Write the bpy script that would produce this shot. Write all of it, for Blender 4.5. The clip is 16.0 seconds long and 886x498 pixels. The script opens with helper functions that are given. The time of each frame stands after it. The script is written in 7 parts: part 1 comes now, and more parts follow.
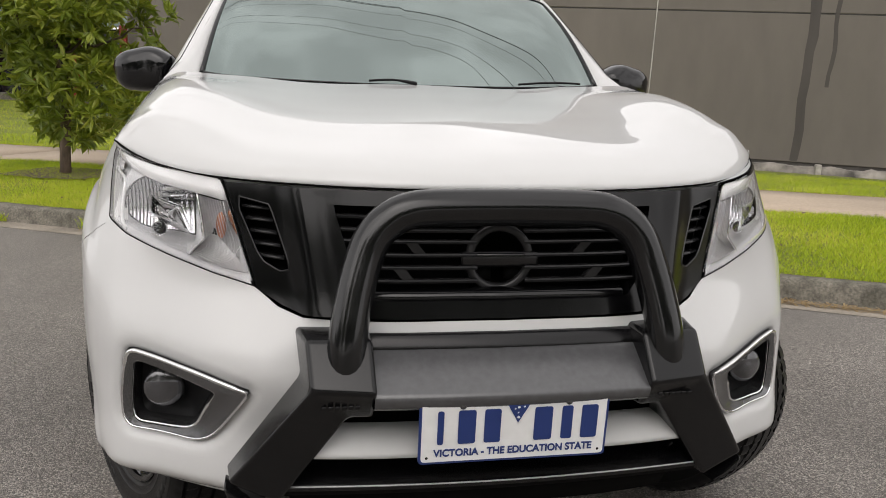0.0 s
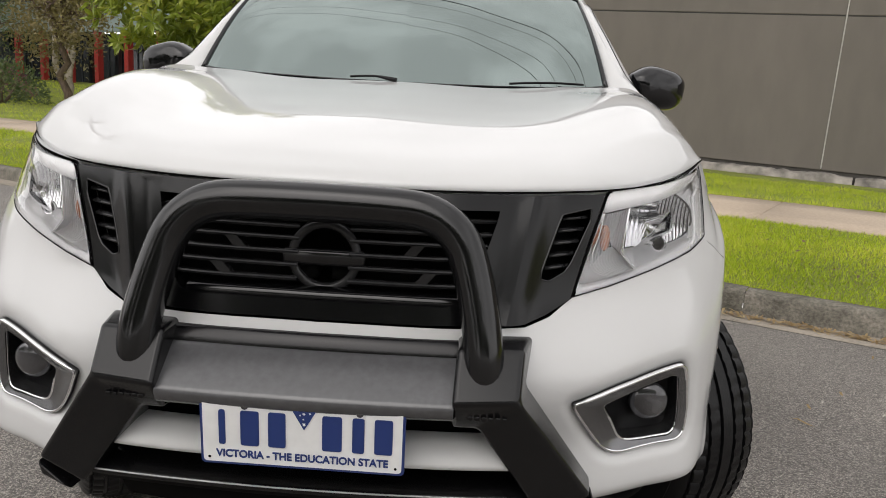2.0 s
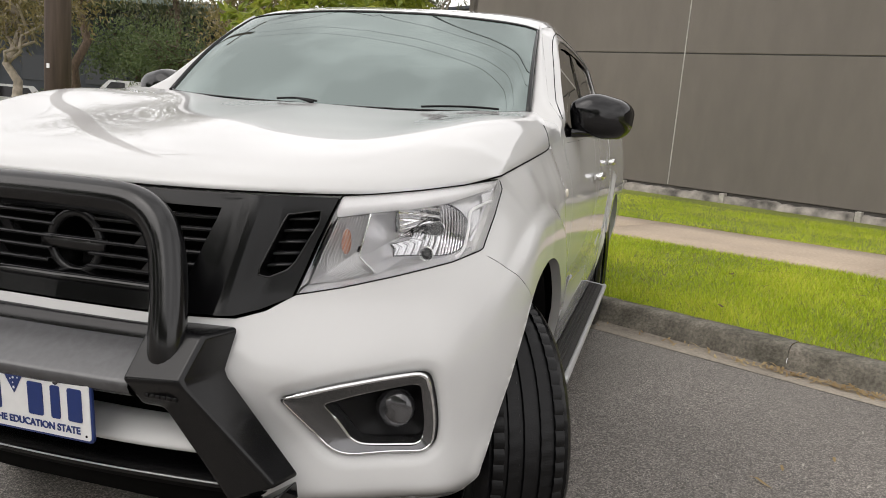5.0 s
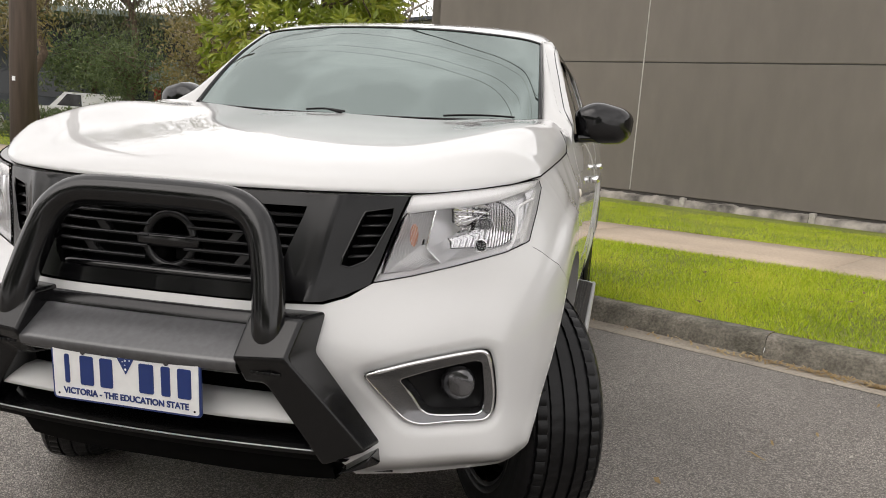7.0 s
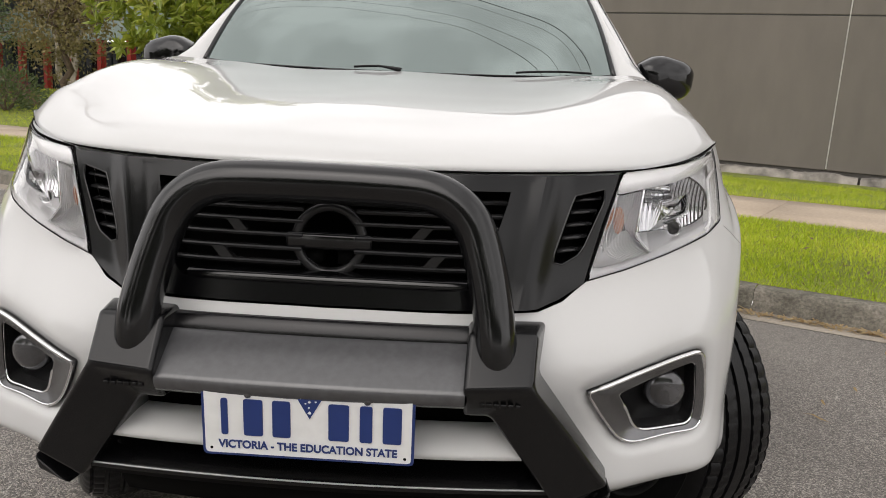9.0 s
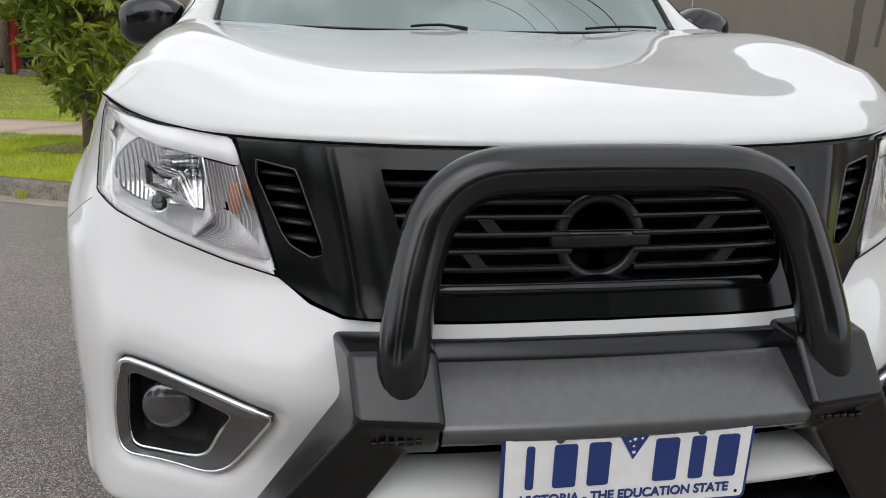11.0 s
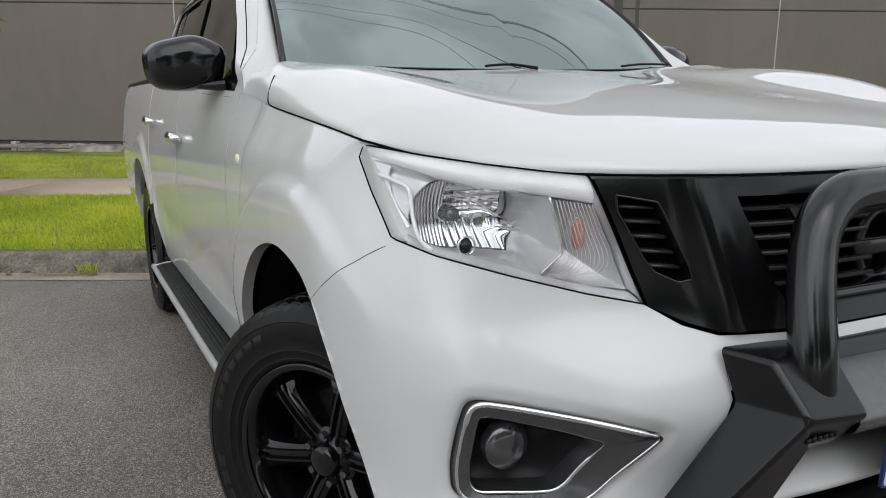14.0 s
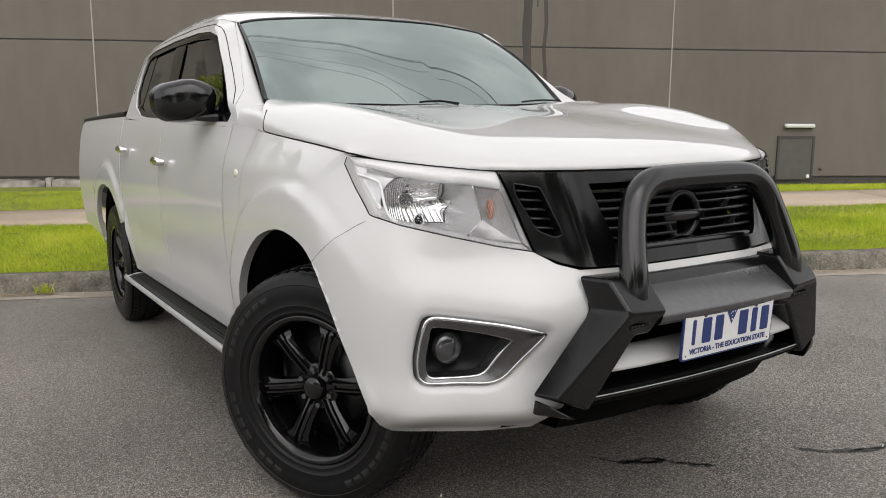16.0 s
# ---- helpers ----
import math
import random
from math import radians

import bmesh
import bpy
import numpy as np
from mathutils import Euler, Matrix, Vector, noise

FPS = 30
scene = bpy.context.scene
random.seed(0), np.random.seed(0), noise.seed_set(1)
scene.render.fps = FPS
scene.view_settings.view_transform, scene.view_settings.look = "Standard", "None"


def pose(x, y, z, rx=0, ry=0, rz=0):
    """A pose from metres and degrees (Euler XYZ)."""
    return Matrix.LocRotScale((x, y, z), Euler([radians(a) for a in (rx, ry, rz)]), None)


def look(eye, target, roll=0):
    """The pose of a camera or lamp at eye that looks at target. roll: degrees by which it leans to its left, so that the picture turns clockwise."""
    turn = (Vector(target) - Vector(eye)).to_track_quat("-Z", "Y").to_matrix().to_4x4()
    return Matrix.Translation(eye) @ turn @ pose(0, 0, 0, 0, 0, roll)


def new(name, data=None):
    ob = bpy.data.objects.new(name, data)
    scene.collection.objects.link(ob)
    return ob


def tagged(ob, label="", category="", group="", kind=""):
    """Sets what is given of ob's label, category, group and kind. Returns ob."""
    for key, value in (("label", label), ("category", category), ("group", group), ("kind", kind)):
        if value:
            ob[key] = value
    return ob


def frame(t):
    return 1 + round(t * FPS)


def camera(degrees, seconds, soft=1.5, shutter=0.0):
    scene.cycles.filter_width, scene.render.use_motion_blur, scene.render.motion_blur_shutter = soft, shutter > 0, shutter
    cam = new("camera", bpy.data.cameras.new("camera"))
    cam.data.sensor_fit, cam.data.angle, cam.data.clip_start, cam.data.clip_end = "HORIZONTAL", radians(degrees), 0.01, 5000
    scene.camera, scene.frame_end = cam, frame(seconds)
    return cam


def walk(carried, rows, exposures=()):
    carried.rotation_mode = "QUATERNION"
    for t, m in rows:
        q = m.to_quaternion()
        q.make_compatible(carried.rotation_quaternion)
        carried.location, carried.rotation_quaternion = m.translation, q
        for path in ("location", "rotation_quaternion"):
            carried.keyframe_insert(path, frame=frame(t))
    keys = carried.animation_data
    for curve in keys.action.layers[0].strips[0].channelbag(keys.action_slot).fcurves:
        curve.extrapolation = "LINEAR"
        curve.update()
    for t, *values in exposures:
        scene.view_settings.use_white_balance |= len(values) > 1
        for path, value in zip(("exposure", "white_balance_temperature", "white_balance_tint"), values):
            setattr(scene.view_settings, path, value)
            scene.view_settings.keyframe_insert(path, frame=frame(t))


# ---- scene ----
cam = camera(59.34, 16.0, soft=0.9)
PATH = [
    (0, (-0.416, -1.348, 1.257), (-0.04, 0.579, 0.874), 1.7),
    (0.5, (-0.251, -1.309, 1.264), (-0.006, 0.639, 0.885), 2.0),
    (1, (-0.096, -1.277, 1.28), (0.049, 0.679, 0.891), 2.5),
    (1.5, (0.117, -1.315, 1.26), (0.15, 0.652, 0.894), 2.8),
    (2, (0.287, -1.307, 1.253), (0.213, 0.655, 0.87), 3.1),
    (2.5, (0.467, -1.237, 1.248), (0.276, 0.715, 0.86), 3.4),
    (3, (0.658, -1.216, 1.241), (0.36, 0.724, 0.853), 3.5),
    (3.5, (0.889, -1.243, 1.24), (0.492, 0.68, 0.86), 3.7),
    (4, (1.051, -1.209, 1.227), (0.573, 0.701, 0.87), 4.0),
    (4.2, (1.116, -1.173, 1.233), (0.611, 0.73, 0.886), 4.2),
    (6.3, (1.234, -1.492, 1.213), (0.717, 0.424, 0.962), 4.3),
    (6.5, (1.182, -1.527, 1.21), (0.689, 0.394, 0.956), 4.1),
    (7, (1.036, -1.503, 1.205), (0.62, 0.434, 0.937), 3.6),
    (7.5, (0.888, -1.458, 1.201), (0.558, 0.493, 0.913), 3.2),
    (8, (0.653, -1.42, 1.212), (0.41, 0.541, 0.898), 3.1),
    (8.5, (0.461, -1.369, 1.201), (0.299, 0.595, 0.86), 2.9),
    (8.7, (0.39, -1.328, 1.2), (0.257, 0.637, 0.849), 2.8),
    (10.8, (-0.372, -0.982, 1.193), (-0.103, 0.943, 0.721), 0.9),
    (11, (-0.426, -0.959, 1.19), (-0.122, 0.964, 0.735), 0.7),
    (11.5, (-0.655, -0.878, 1.241), (-0.229, 1.016, 0.76), 0.5),
    (12, (-0.812, -0.813, 1.226), (-0.299, 1.071, 0.793), -0.2),
    (12.5, (-0.948, -0.702, 1.236), (-0.336, 1.151, 0.794), -0.9),
    (13, (-1.095, -0.658, 1.206), (-0.39, 1.174, 0.822), -0.7),
    (13.5, (-1.241, -0.646, 1.205), (-0.458, 1.154, 0.821), -0.7),
    (14, (-1.343, -0.735, 1.202), (-0.481, 1.03, 0.829), -0.8),
    (14.5, (-1.467, -0.867, 1.195), (-0.531, 0.864, 0.837), -0.9),
    (15, (-1.648, -1.013, 1.185), (-0.656, 0.69, 0.845), -1.0),
    (15.5, (-1.745, -1.17, 1.189), (-0.712, 0.513, 0.87), -1.1),
    (16, (-1.771, -1.345, 1.18), (-0.72, 0.331, 0.886), -1.2),
]
walk(cam, [(t, look(eye, target, roll)) for t, eye, target, roll in PATH], [
    (0, 0.18, 6750, 13), (3.5, 0.24, 6650, 12), (6.3, 0.31, 6800, 13), (7, 0.33, 6800, 13), (8.5, 0.28, 6800, 13), (11, 0.23, 6380, 12),
    (12.5, 0.06, 6260, 11), (14, 0.08, 6280, 11), (15, 0.12, 6420, 11), (16, 0.26, 6650, 12)])

# ---- light ----
world = bpy.data.worlds.new("overcast")
scene.world = world
world.use_nodes = True
wn, wl = world.node_tree.nodes, world.node_tree.links
wn.clear()
sky = wn.new("ShaderNodeTexSky")
sky.sky_type = "NISHITA"
sky.sun_disc = False
sky.sun_elevation, sky.sun_rotation = radians(55), radians(200)
sky.dust_density, sky.air_density = 4.0, 1.2
grey = wn.new("ShaderNodeHueSaturation")
grey.inputs["Saturation"].default_value = 0.12
wco = wn.new("ShaderNodeTexCoord")
cloud = wn.new("ShaderNodeTexNoise")
cloud.inputs["Scale"].default_value, cloud.inputs["Detail"].default_value = 2.6, 6.0
ramp = wn.new("ShaderNodeMapRange")
ramp.inputs["From Min"].default_value, ramp.inputs["From Max"].default_value = 0.42, 0.58
ramp.inputs["To Min"].default_value, ramp.inputs["To Max"].default_value = 0.82, 1.15
mul = wn.new("ShaderNodeMix")
mul.data_type, mul.blend_type = "RGBA", "MULTIPLY"
mul.inputs["Factor"].default_value = 1.0
bg = wn.new("ShaderNodeBackground")
bg.inputs["Strength"].default_value = 0.138
wout = wn.new("ShaderNodeOutputWorld")
wl.new(sky.outputs[0], grey.inputs["Color"])
wl.new(wco.outputs["Generated"], cloud.inputs["Vector"])
wl.new(cloud.outputs["Fac"], ramp.inputs["Value"])
# cloud evens out the sky
veil = wn.new("ShaderNodeMix")
veil.data_type = "RGBA"
veil.inputs["Factor"].default_value = 0.7
veil.inputs["B"].default_value = (8.9, 9.0, 9.1, 1)
wl.new(grey.outputs["Color"], veil.inputs["A"])
wl.new(veil.outputs["Result"], mul.inputs["A"])
wl.new(ramp.outputs["Result"], mul.inputs["B"])
# a bright rim of cloud round a grey zenith
sep = wn.new("ShaderNodeSeparateXYZ")
dome = wn.new("ShaderNodeMapRange")
dome.inputs["From Min"].default_value, dome.inputs["From Max"].default_value = 0.0, 1.0
dome.inputs["To Min"].default_value, dome.inputs["To Max"].default_value = 1.16, 0.96
mul2 = wn.new("ShaderNodeMix")
mul2.data_type, mul2.blend_type = "RGBA", "MULTIPLY"
mul2.inputs["Factor"].default_value = 1.0
wl.new(wco.outputs["Generated"], sep.inputs[0])
wl.new(sep.outputs["Z"], dome.inputs["Value"])
wl.new(mul.outputs["Result"], mul2.inputs["A"])
wl.new(dome.outputs["Result"], mul2.inputs["B"])
wl.new(mul2.outputs["Result"], bg.inputs["Color"])
wl.new(bg.outputs[0], wout.inputs[0])

sun = new("sun", bpy.data.lights.new("sun", "SUN"))
sun.data.energy, sun.data.angle, sun.data.color = 0.85, radians(70), (1.0, 0.98, 0.95)
sun.matrix_world = look((-5, -8.5, 7.5), (0, 0, 0))

# ---- materials ----
def mat(name, base, rough=0.6, metal=0.0, coat=0.0, var=0.0, scale=8.0, bump=0.0, bscale=60.0, var2=0.0, scale2=1.2, trans=0.0, spec=0.5, second=None, rvar=0.0, stretch=(1, 1, 1)):
    """A procedural surface: base colour varied at two scales, with fine relief."""
    m = bpy.data.materials.new(name)
    m.use_nodes = True
    nt = m.node_tree
    n, l = nt.nodes, nt.links
    b = n["Principled BSDF"]
    b.inputs["Base Color"].default_value = (*base, 1)
    b.inputs["Roughness"].default_value = rough
    b.inputs["Metallic"].default_value = metal
    b.inputs["Coat Weight"].default_value = coat
    b.inputs["Coat Roughness"].default_value = 0.02
    b.inputs["Transmission Weight"].default_value = trans
    b.inputs["Specular IOR Level"].default_value = spec
    co = n.new("ShaderNodeTexCoord")
    mp = n.new("ShaderNodeMapping")
    mp.inputs["Scale"].default_value = stretch
    l.new(co.outputs["Object"], mp.inputs["Vector"])

    def noise_at(s, detail=5.0):
        t = n.new("ShaderNodeTexNoise")
        t.inputs["Scale"].default_value, t.inputs["Detail"].default_value = s, detail
        l.new(mp.outputs[0], t.inputs["Vector"])
        return t
    colour = None
    if var or second:
        t = noise_at(scale)
        r = n.new("ShaderNodeMapRange")
        r.inputs["From Min"].default_value, r.inputs["From Max"].default_value = 0.3, 0.7
        l.new(t.outputs["Fac"], r.inputs["Value"])
        x = n.new("ShaderNodeMix")
        x.data_type = "RGBA"
        x.inputs["A"].default_value = (*[max(0, c * (1 - var)) for c in base], 1)
        x.inputs["B"].default_value = (*(second or [min(1, c * (1 + var)) for c in base]), 1)
        l.new(r.outputs[0], x.inputs["Factor"])
        colour = x.outputs["Result"]
        if rvar:
            rr = n.new("ShaderNodeMapRange")
            rr.inputs["To Min"].default_value, rr.inputs["To Max"].default_value = max(0.02, rough - rvar), min(1, rough + rvar)
            l.new(t.outputs["Fac"], rr.inputs["Value"])
            l.new(rr.outputs[0], b.inputs["Roughness"])
    if var2:
        t = noise_at(scale2, 3.0)
        r = n.new("ShaderNodeMapRange")
        r.inputs["From Min"].default_value, r.inputs["From Max"].default_value = 0.3, 0.7
        r.inputs["To Min"].default_value, r.inputs["To Max"].default_value = 1 - var2, 1 + var2
        l.new(t.outputs["Fac"], r.inputs["Value"])
        x = n.new("ShaderNodeMix")
        x.data_type, x.blend_type = "RGBA", "MULTIPLY"
        x.inputs["Factor"].default_value = 1.0
        if colour:
            l.new(colour, x.inputs["A"])
        else:
            x.inputs["A"].default_value = (*base, 1)
        l.new(r.outputs[0], x.inputs["B"])
        colour = x.outputs["Result"]
    if colour:
        l.new(colour, b.inputs["Base Color"])
    if bump:
        t = noise_at(bscale, 4.0)
        bm_ = n.new("ShaderNodeBump")
        bm_.inputs["Strength"].default_value, bm_.inputs["Distance"].default_value = bump, 0.01
        l.new(t.outputs["Fac"], bm_.inputs["Height"])
        l.new(bm_.outputs[0], b.inputs["Normal"])
    return m


PAINT = mat("white_car_paint", (0.57, 0.57, 0.565), 0.6, coat=1.0, var2=0.02, scale2=2.0)
SATIN = mat("satin_black_paint", (0.003, 0.003, 0.0034), 0.16, spec=0.55, var=0.15, scale=300)
GLOSSBLACK = mat("gloss_black", (0.005, 0.005, 0.0055), 0.1, spec=0.5)
PLASTIC = mat("black_plastic", (0.005, 0.005, 0.0055), 0.40, spec=0.2, var=0.2, scale=40, bump=0.05, bscale=700)
MASKMAT = mat("mask_satin_black", (0.003, 0.003, 0.0034), 0.17, spec=0.32, var=0.15, scale=300)
SLATMAT = mat("grey_black_slat", (0.019, 0.019, 0.020), 0.26, spec=0.4, var=0.12, scale=80)
# The centre panel is black too; this grey paints sky sheen on it.
PANELSHEEN = mat("black_panel_sky_sheen", (0.060, 0.060, 0.063), 0.27, spec=0.9, var=0.1, scale=60)
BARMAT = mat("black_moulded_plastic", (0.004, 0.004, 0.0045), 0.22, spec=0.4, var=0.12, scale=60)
# Near black that paints the shade in hollows, gaps and undersides.
DARK = mat("shade_black", (0.003, 0.003, 0.003), 0.8, spec=0.05, var=0.2, scale=20)
RUBBER = mat("tyre_rubber", (0.004, 0.004, 0.0045), 0.36, spec=0.26, var=0.25, scale=30, bump=0.1, bscale=300, rvar=0.1)
CHROME = mat("chrome", (0.82, 0.82, 0.83), 0.1, metal=1.0, var2=0.03, scale2=20)
SMOKE = mat("smoked_chrome", (0.17, 0.17, 0.175), 0.25, metal=0.9, var2=0.05, scale2=20)
REFLECT = mat("lamp_reflector", (0.74, 0.74, 0.76), 0.09, metal=1.0, var2=0.05, scale2=40)
SILVER = mat("silver_paint", (0.46, 0.465, 0.47), 0.38, metal=0.4, var2=0.04, scale2=6)
RIM = mat("gloss_black_alloy", (0.004, 0.004, 0.0045), 0.09, spec=0.5)
PLATEWHITE = mat("plate_white", (0.75, 0.75, 0.74), 0.35, var2=0.04, scale2=30)
PLATEBLUE = mat("plate_blue", (0.015, 0.035, 0.15), 0.35, var2=0.04, scale2=30)
ORANGE = mat("amber_bulb", (0.40, 0.16, 0.08), 0.35, var2=0.1, scale2=60)
INTERIOR = mat("dark_cabin_plastic", (0.05, 0.05, 0.052), 0.6, var=0.2, scale=40)
SEATCLOTH = mat("grey_seat_cloth", (0.09, 0.09, 0.095), 0.9, var=0.2, scale=200)
TUBLINER = mat("tub_liner", (0.02, 0.02, 0.02), 0.7, var=0.2, scale=50)


def glass(name, tint, rough=0.0, ior=1.45, coat=0.0, coat_ior=2.0):
    m = bpy.data.materials.new(name)
    m.use_nodes = True
    b = m.node_tree.nodes["Principled BSDF"]
    b.inputs["Base Color"].default_value = (*tint, 1)
    b.inputs["Roughness"].default_value = rough
    b.inputs["Transmission Weight"].default_value = 1.0
    b.inputs["IOR"].default_value = ior
    b.inputs["Coat Weight"].default_value, b.inputs["Coat IOR"].default_value, b.inputs["Coat Roughness"].default_value = coat, coat_ior, 0.0
    return m


GLASS = glass("windscreen_glass", (0.025, 0.034, 0.032), 0.0, 2.6)
GLASS.node_tree.nodes["Principled BSDF"].inputs["Transmission Weight"].default_value = 0.3
GLASS.node_tree.nodes["Principled BSDF"].inputs["Specular IOR Level"].default_value = 0.85
GLASS.node_tree.nodes["Principled BSDF"].inputs["Specular Tint"].default_value = (0.86, 1.0, 0.965, 1)
TINT = glass("tinted_glass", (0.006, 0.007, 0.007))
TINT.node_tree.nodes["Principled BSDF"].inputs["Transmission Weight"].default_value = 0.25
LENS = glass("clear_lens", (0.97, 0.97, 0.97), 0.0, 1.3)
FOGLENS = glass("fog_lamp_lens", (0.6, 0.6, 0.6), 0.25)

ASPHALT = mat("damp_asphalt", (0.200, 0.183, 0.165), 0.46, var=0.45, scale=260, bump=0.7, bscale=210, var2=0.22, scale2=0.8, rvar=0.25, spec=0.42)
def speckle(m, scale, lo, hi):
    """Aggregate: single stones of differing tone, standing proud of the binder."""
    n, l = m.node_tree.nodes, m.node_tree.links
    b = n["Principled BSDF"]
    old = b.inputs["Base Color"].links[0].from_socket
    co = n.new("ShaderNodeTexCoord")
    v = n.new("ShaderNodeTexVoronoi")
    v.inputs["Scale"].default_value = scale
    l.new(co.outputs["Object"], v.inputs["Vector"])
    s = n.new("ShaderNodeSeparateColor")
    l.new(v.outputs["Color"], s.inputs[0])
    p = n.new("ShaderNodeMath")
    p.operation = "POWER"
    p.inputs[1].default_value = 2.2
    l.new(s.outputs[0], p.inputs[0])
    r = n.new("ShaderNodeMapRange")
    r.inputs["To Min"].default_value, r.inputs["To Max"].default_value = lo, hi
    l.new(p.outputs[0], r.inputs["Value"])
    x = n.new("ShaderNodeMix")
    x.data_type, x.blend_type = "RGBA", "MULTIPLY"
    x.inputs["Factor"].default_value = 1.0
    l.new(old, x.inputs["A"])
    l.new(r.outputs[0], x.inputs["B"])
    l.new(x.outputs["Result"], b.inputs["Base Color"])
    bu = n.new("ShaderNodeBump")
    bu.inputs["Strength"].default_value, bu.inputs["Distance"].default_value = 0.7, 0.004
    bu.invert = True
    l.new(v.outputs["Distance"], bu.inputs["Height"])
    if b.inputs["Normal"].links:
        l.new(b.inputs["Normal"].links[0].from_socket, bu.inputs["Normal"])
    l.new(bu.outputs[0], b.inputs["Normal"])


speckle(ASPHALT, 210, 0.45, 2.3)
GUTTER = mat("gutter_concrete", (0.27, 0.235, 0.19), 0.85, var=0.2, scale=40, bump=0.4, bscale=120, var2=0.25, scale2=1.5)
CONCRETE = mat("kerb_concrete", (0.21, 0.19, 0.155), 0.85, var=0.05, second=(0.075, 0.07, 0.052), scale=7, bump=0.8, bscale=60, var2=0.35, scale2=55)
PATHMAT = mat("footpath_concrete", (0.41, 0.33, 0.25), 0.85, var=0.12, scale=30, bump=0.2, bscale=120, var2=0.1, scale2=0.8)
SOIL = mat("grass_soil", (0.15, 0.175, 0.022), 0.95, var=0.3, scale=25, var2=0.25, scale2=0.8, bump=0.5, bscale=80)
WALLMAT = mat("charcoal_wall_paint", (0.130, 0.115, 0.100), 0.8, var=0.06, scale=3, var2=0.12, scale2=0.25, bump=0.05, bscale=60, stretch=(1, 1, 0.35))
WALLSTREAK = mat("wall_water_streak", (0.052, 0.045, 0.040), 0.7, var=0.2, scale=2, stretch=(1, 1, 0.3))
JOINTMAT = mat("joint_sealant", (0.15, 0.135, 0.12), 0.8, var=0.15, scale=20)
SEALANT = mat("pale_joint_sealant", (0.36, 0.345, 0.32), 0.7, var=0.2, scale=3)
FOOTING = mat("rough_footing", (0.36, 0.33, 0.29), 0.9, var=0.0, second=(0.05, 0.046, 0.04), scale=2.6, bump=0.8, bscale=20)
BARK = mat("bark", (0.10, 0.07, 0.05), 0.9, var=0.4, scale=18, bump=0.8, bscale=40, stretch=(1, 1, 0.3))
PALEBARK = mat("pale_gum_bark", (0.30, 0.26, 0.21), 0.85, var=0.35, scale=6, bump=0.4, bscale=30)
POLEWOOD = mat("weathered_pole_timber", (0.075, 0.055, 0.042), 0.9, var=0.3, scale=10, bump=0.6, bscale=40, stretch=(1, 1, 0.08))


# ---- mesh helpers ----
def mesh_of(bm, name, material, smooth=True):
    me = bpy.data.meshes.new(name)
    bm.to_mesh(me)
    bm.free()
    for m in (material if isinstance(material, (list, tuple)) else [material]):
        me.materials.append(m)
    if smooth:
        me.polygons.foreach_set("use_smooth", [True] * len(me.polygons))
    return me


def thing(name, label, category, group="", kind="", at=None):
    ob = new(name)
    ob.empty_display_size = 0.1
    if at is not None:
        ob.matrix_world = at
    return tagged(ob, label, category, group, kind)


def part(name, bm, material, parent, label="", smooth=True):
    ob = new(name, mesh_of(bm, name, material, smooth))
    ob.parent = parent
    if label:
        tagged(ob, label)
    return ob


def whole(name, bm, material, label, category, group="", kind="", smooth=True):
    return tagged(new(name, mesh_of(bm, name, material, smooth)), label, category, group, kind)


def grid(bm, pts, flip=False, close_u=False, mi=0):
    """Faces over an array of points (rows, columns, 3)."""
    pts = np.asarray(pts)
    r, c = pts.shape[:2]
    vs = [[bm.verts.new(pts[i, j]) for j in range(c)] for i in range(r)]
    for i in range(r if close_u else r - 1):
        for j in range(c - 1):
            q = [vs[i][j], vs[i][j + 1], vs[(i + 1) % r][j + 1], vs[(i + 1) % r][j]]
            try:
                f = bm.faces.new(q[::-1] if flip else q)
                f.material_index = mi
            except ValueError:
                pass
    return vs


def mirror_x(bm):
    """Adds the mirror image across x = 0."""
    g = bmesh.ops.duplicate(bm, geom=bm.verts[:] + bm.edges[:] + bm.faces[:])["geom"]
    vs = [e for e in g if isinstance(e, bmesh.types.BMVert)]
    for v in vs:
        v.co.x = -v.co.x
    bmesh.ops.reverse_faces(bm, faces=[e for e in g if isinstance(e, bmesh.types.BMFace)])
    bmesh.ops.remove_doubles(bm, verts=bm.verts, dist=0.0006)


def flipped(bm):
    """Turns a whole mesh into its mirror image across x = 0."""
    for v in bm.verts:
        v.co.x = -v.co.x
    bmesh.ops.reverse_faces(bm, faces=bm.faces)
    return bm


def box(bm, cx, cy, cz, sx, sy, sz, bevel=0.0, m=None, seg=2):
    r = bmesh.ops.create_cube(bm, size=1.0)
    vs = r["verts"]
    bmesh.ops.scale(bm, verts=vs, vec=(sx, sy, sz))
    if bevel:
        es = list({e for v in vs for e in v.link_edges})
        r = bmesh.ops.bevel(bm, geom=es, offset=bevel, segments=seg, affect="EDGES", profile=0.5)
        vs = list({v for f in r["faces"] for v in f.verts} | {v for v in vs if v.is_valid})
        vs = [v for v in vs if v.is_valid]
    t = Matrix.Translation((cx, cy, cz))
    bmesh.ops.transform(bm, matrix=(m @ t) if m else t, verts=vs)
    return vs


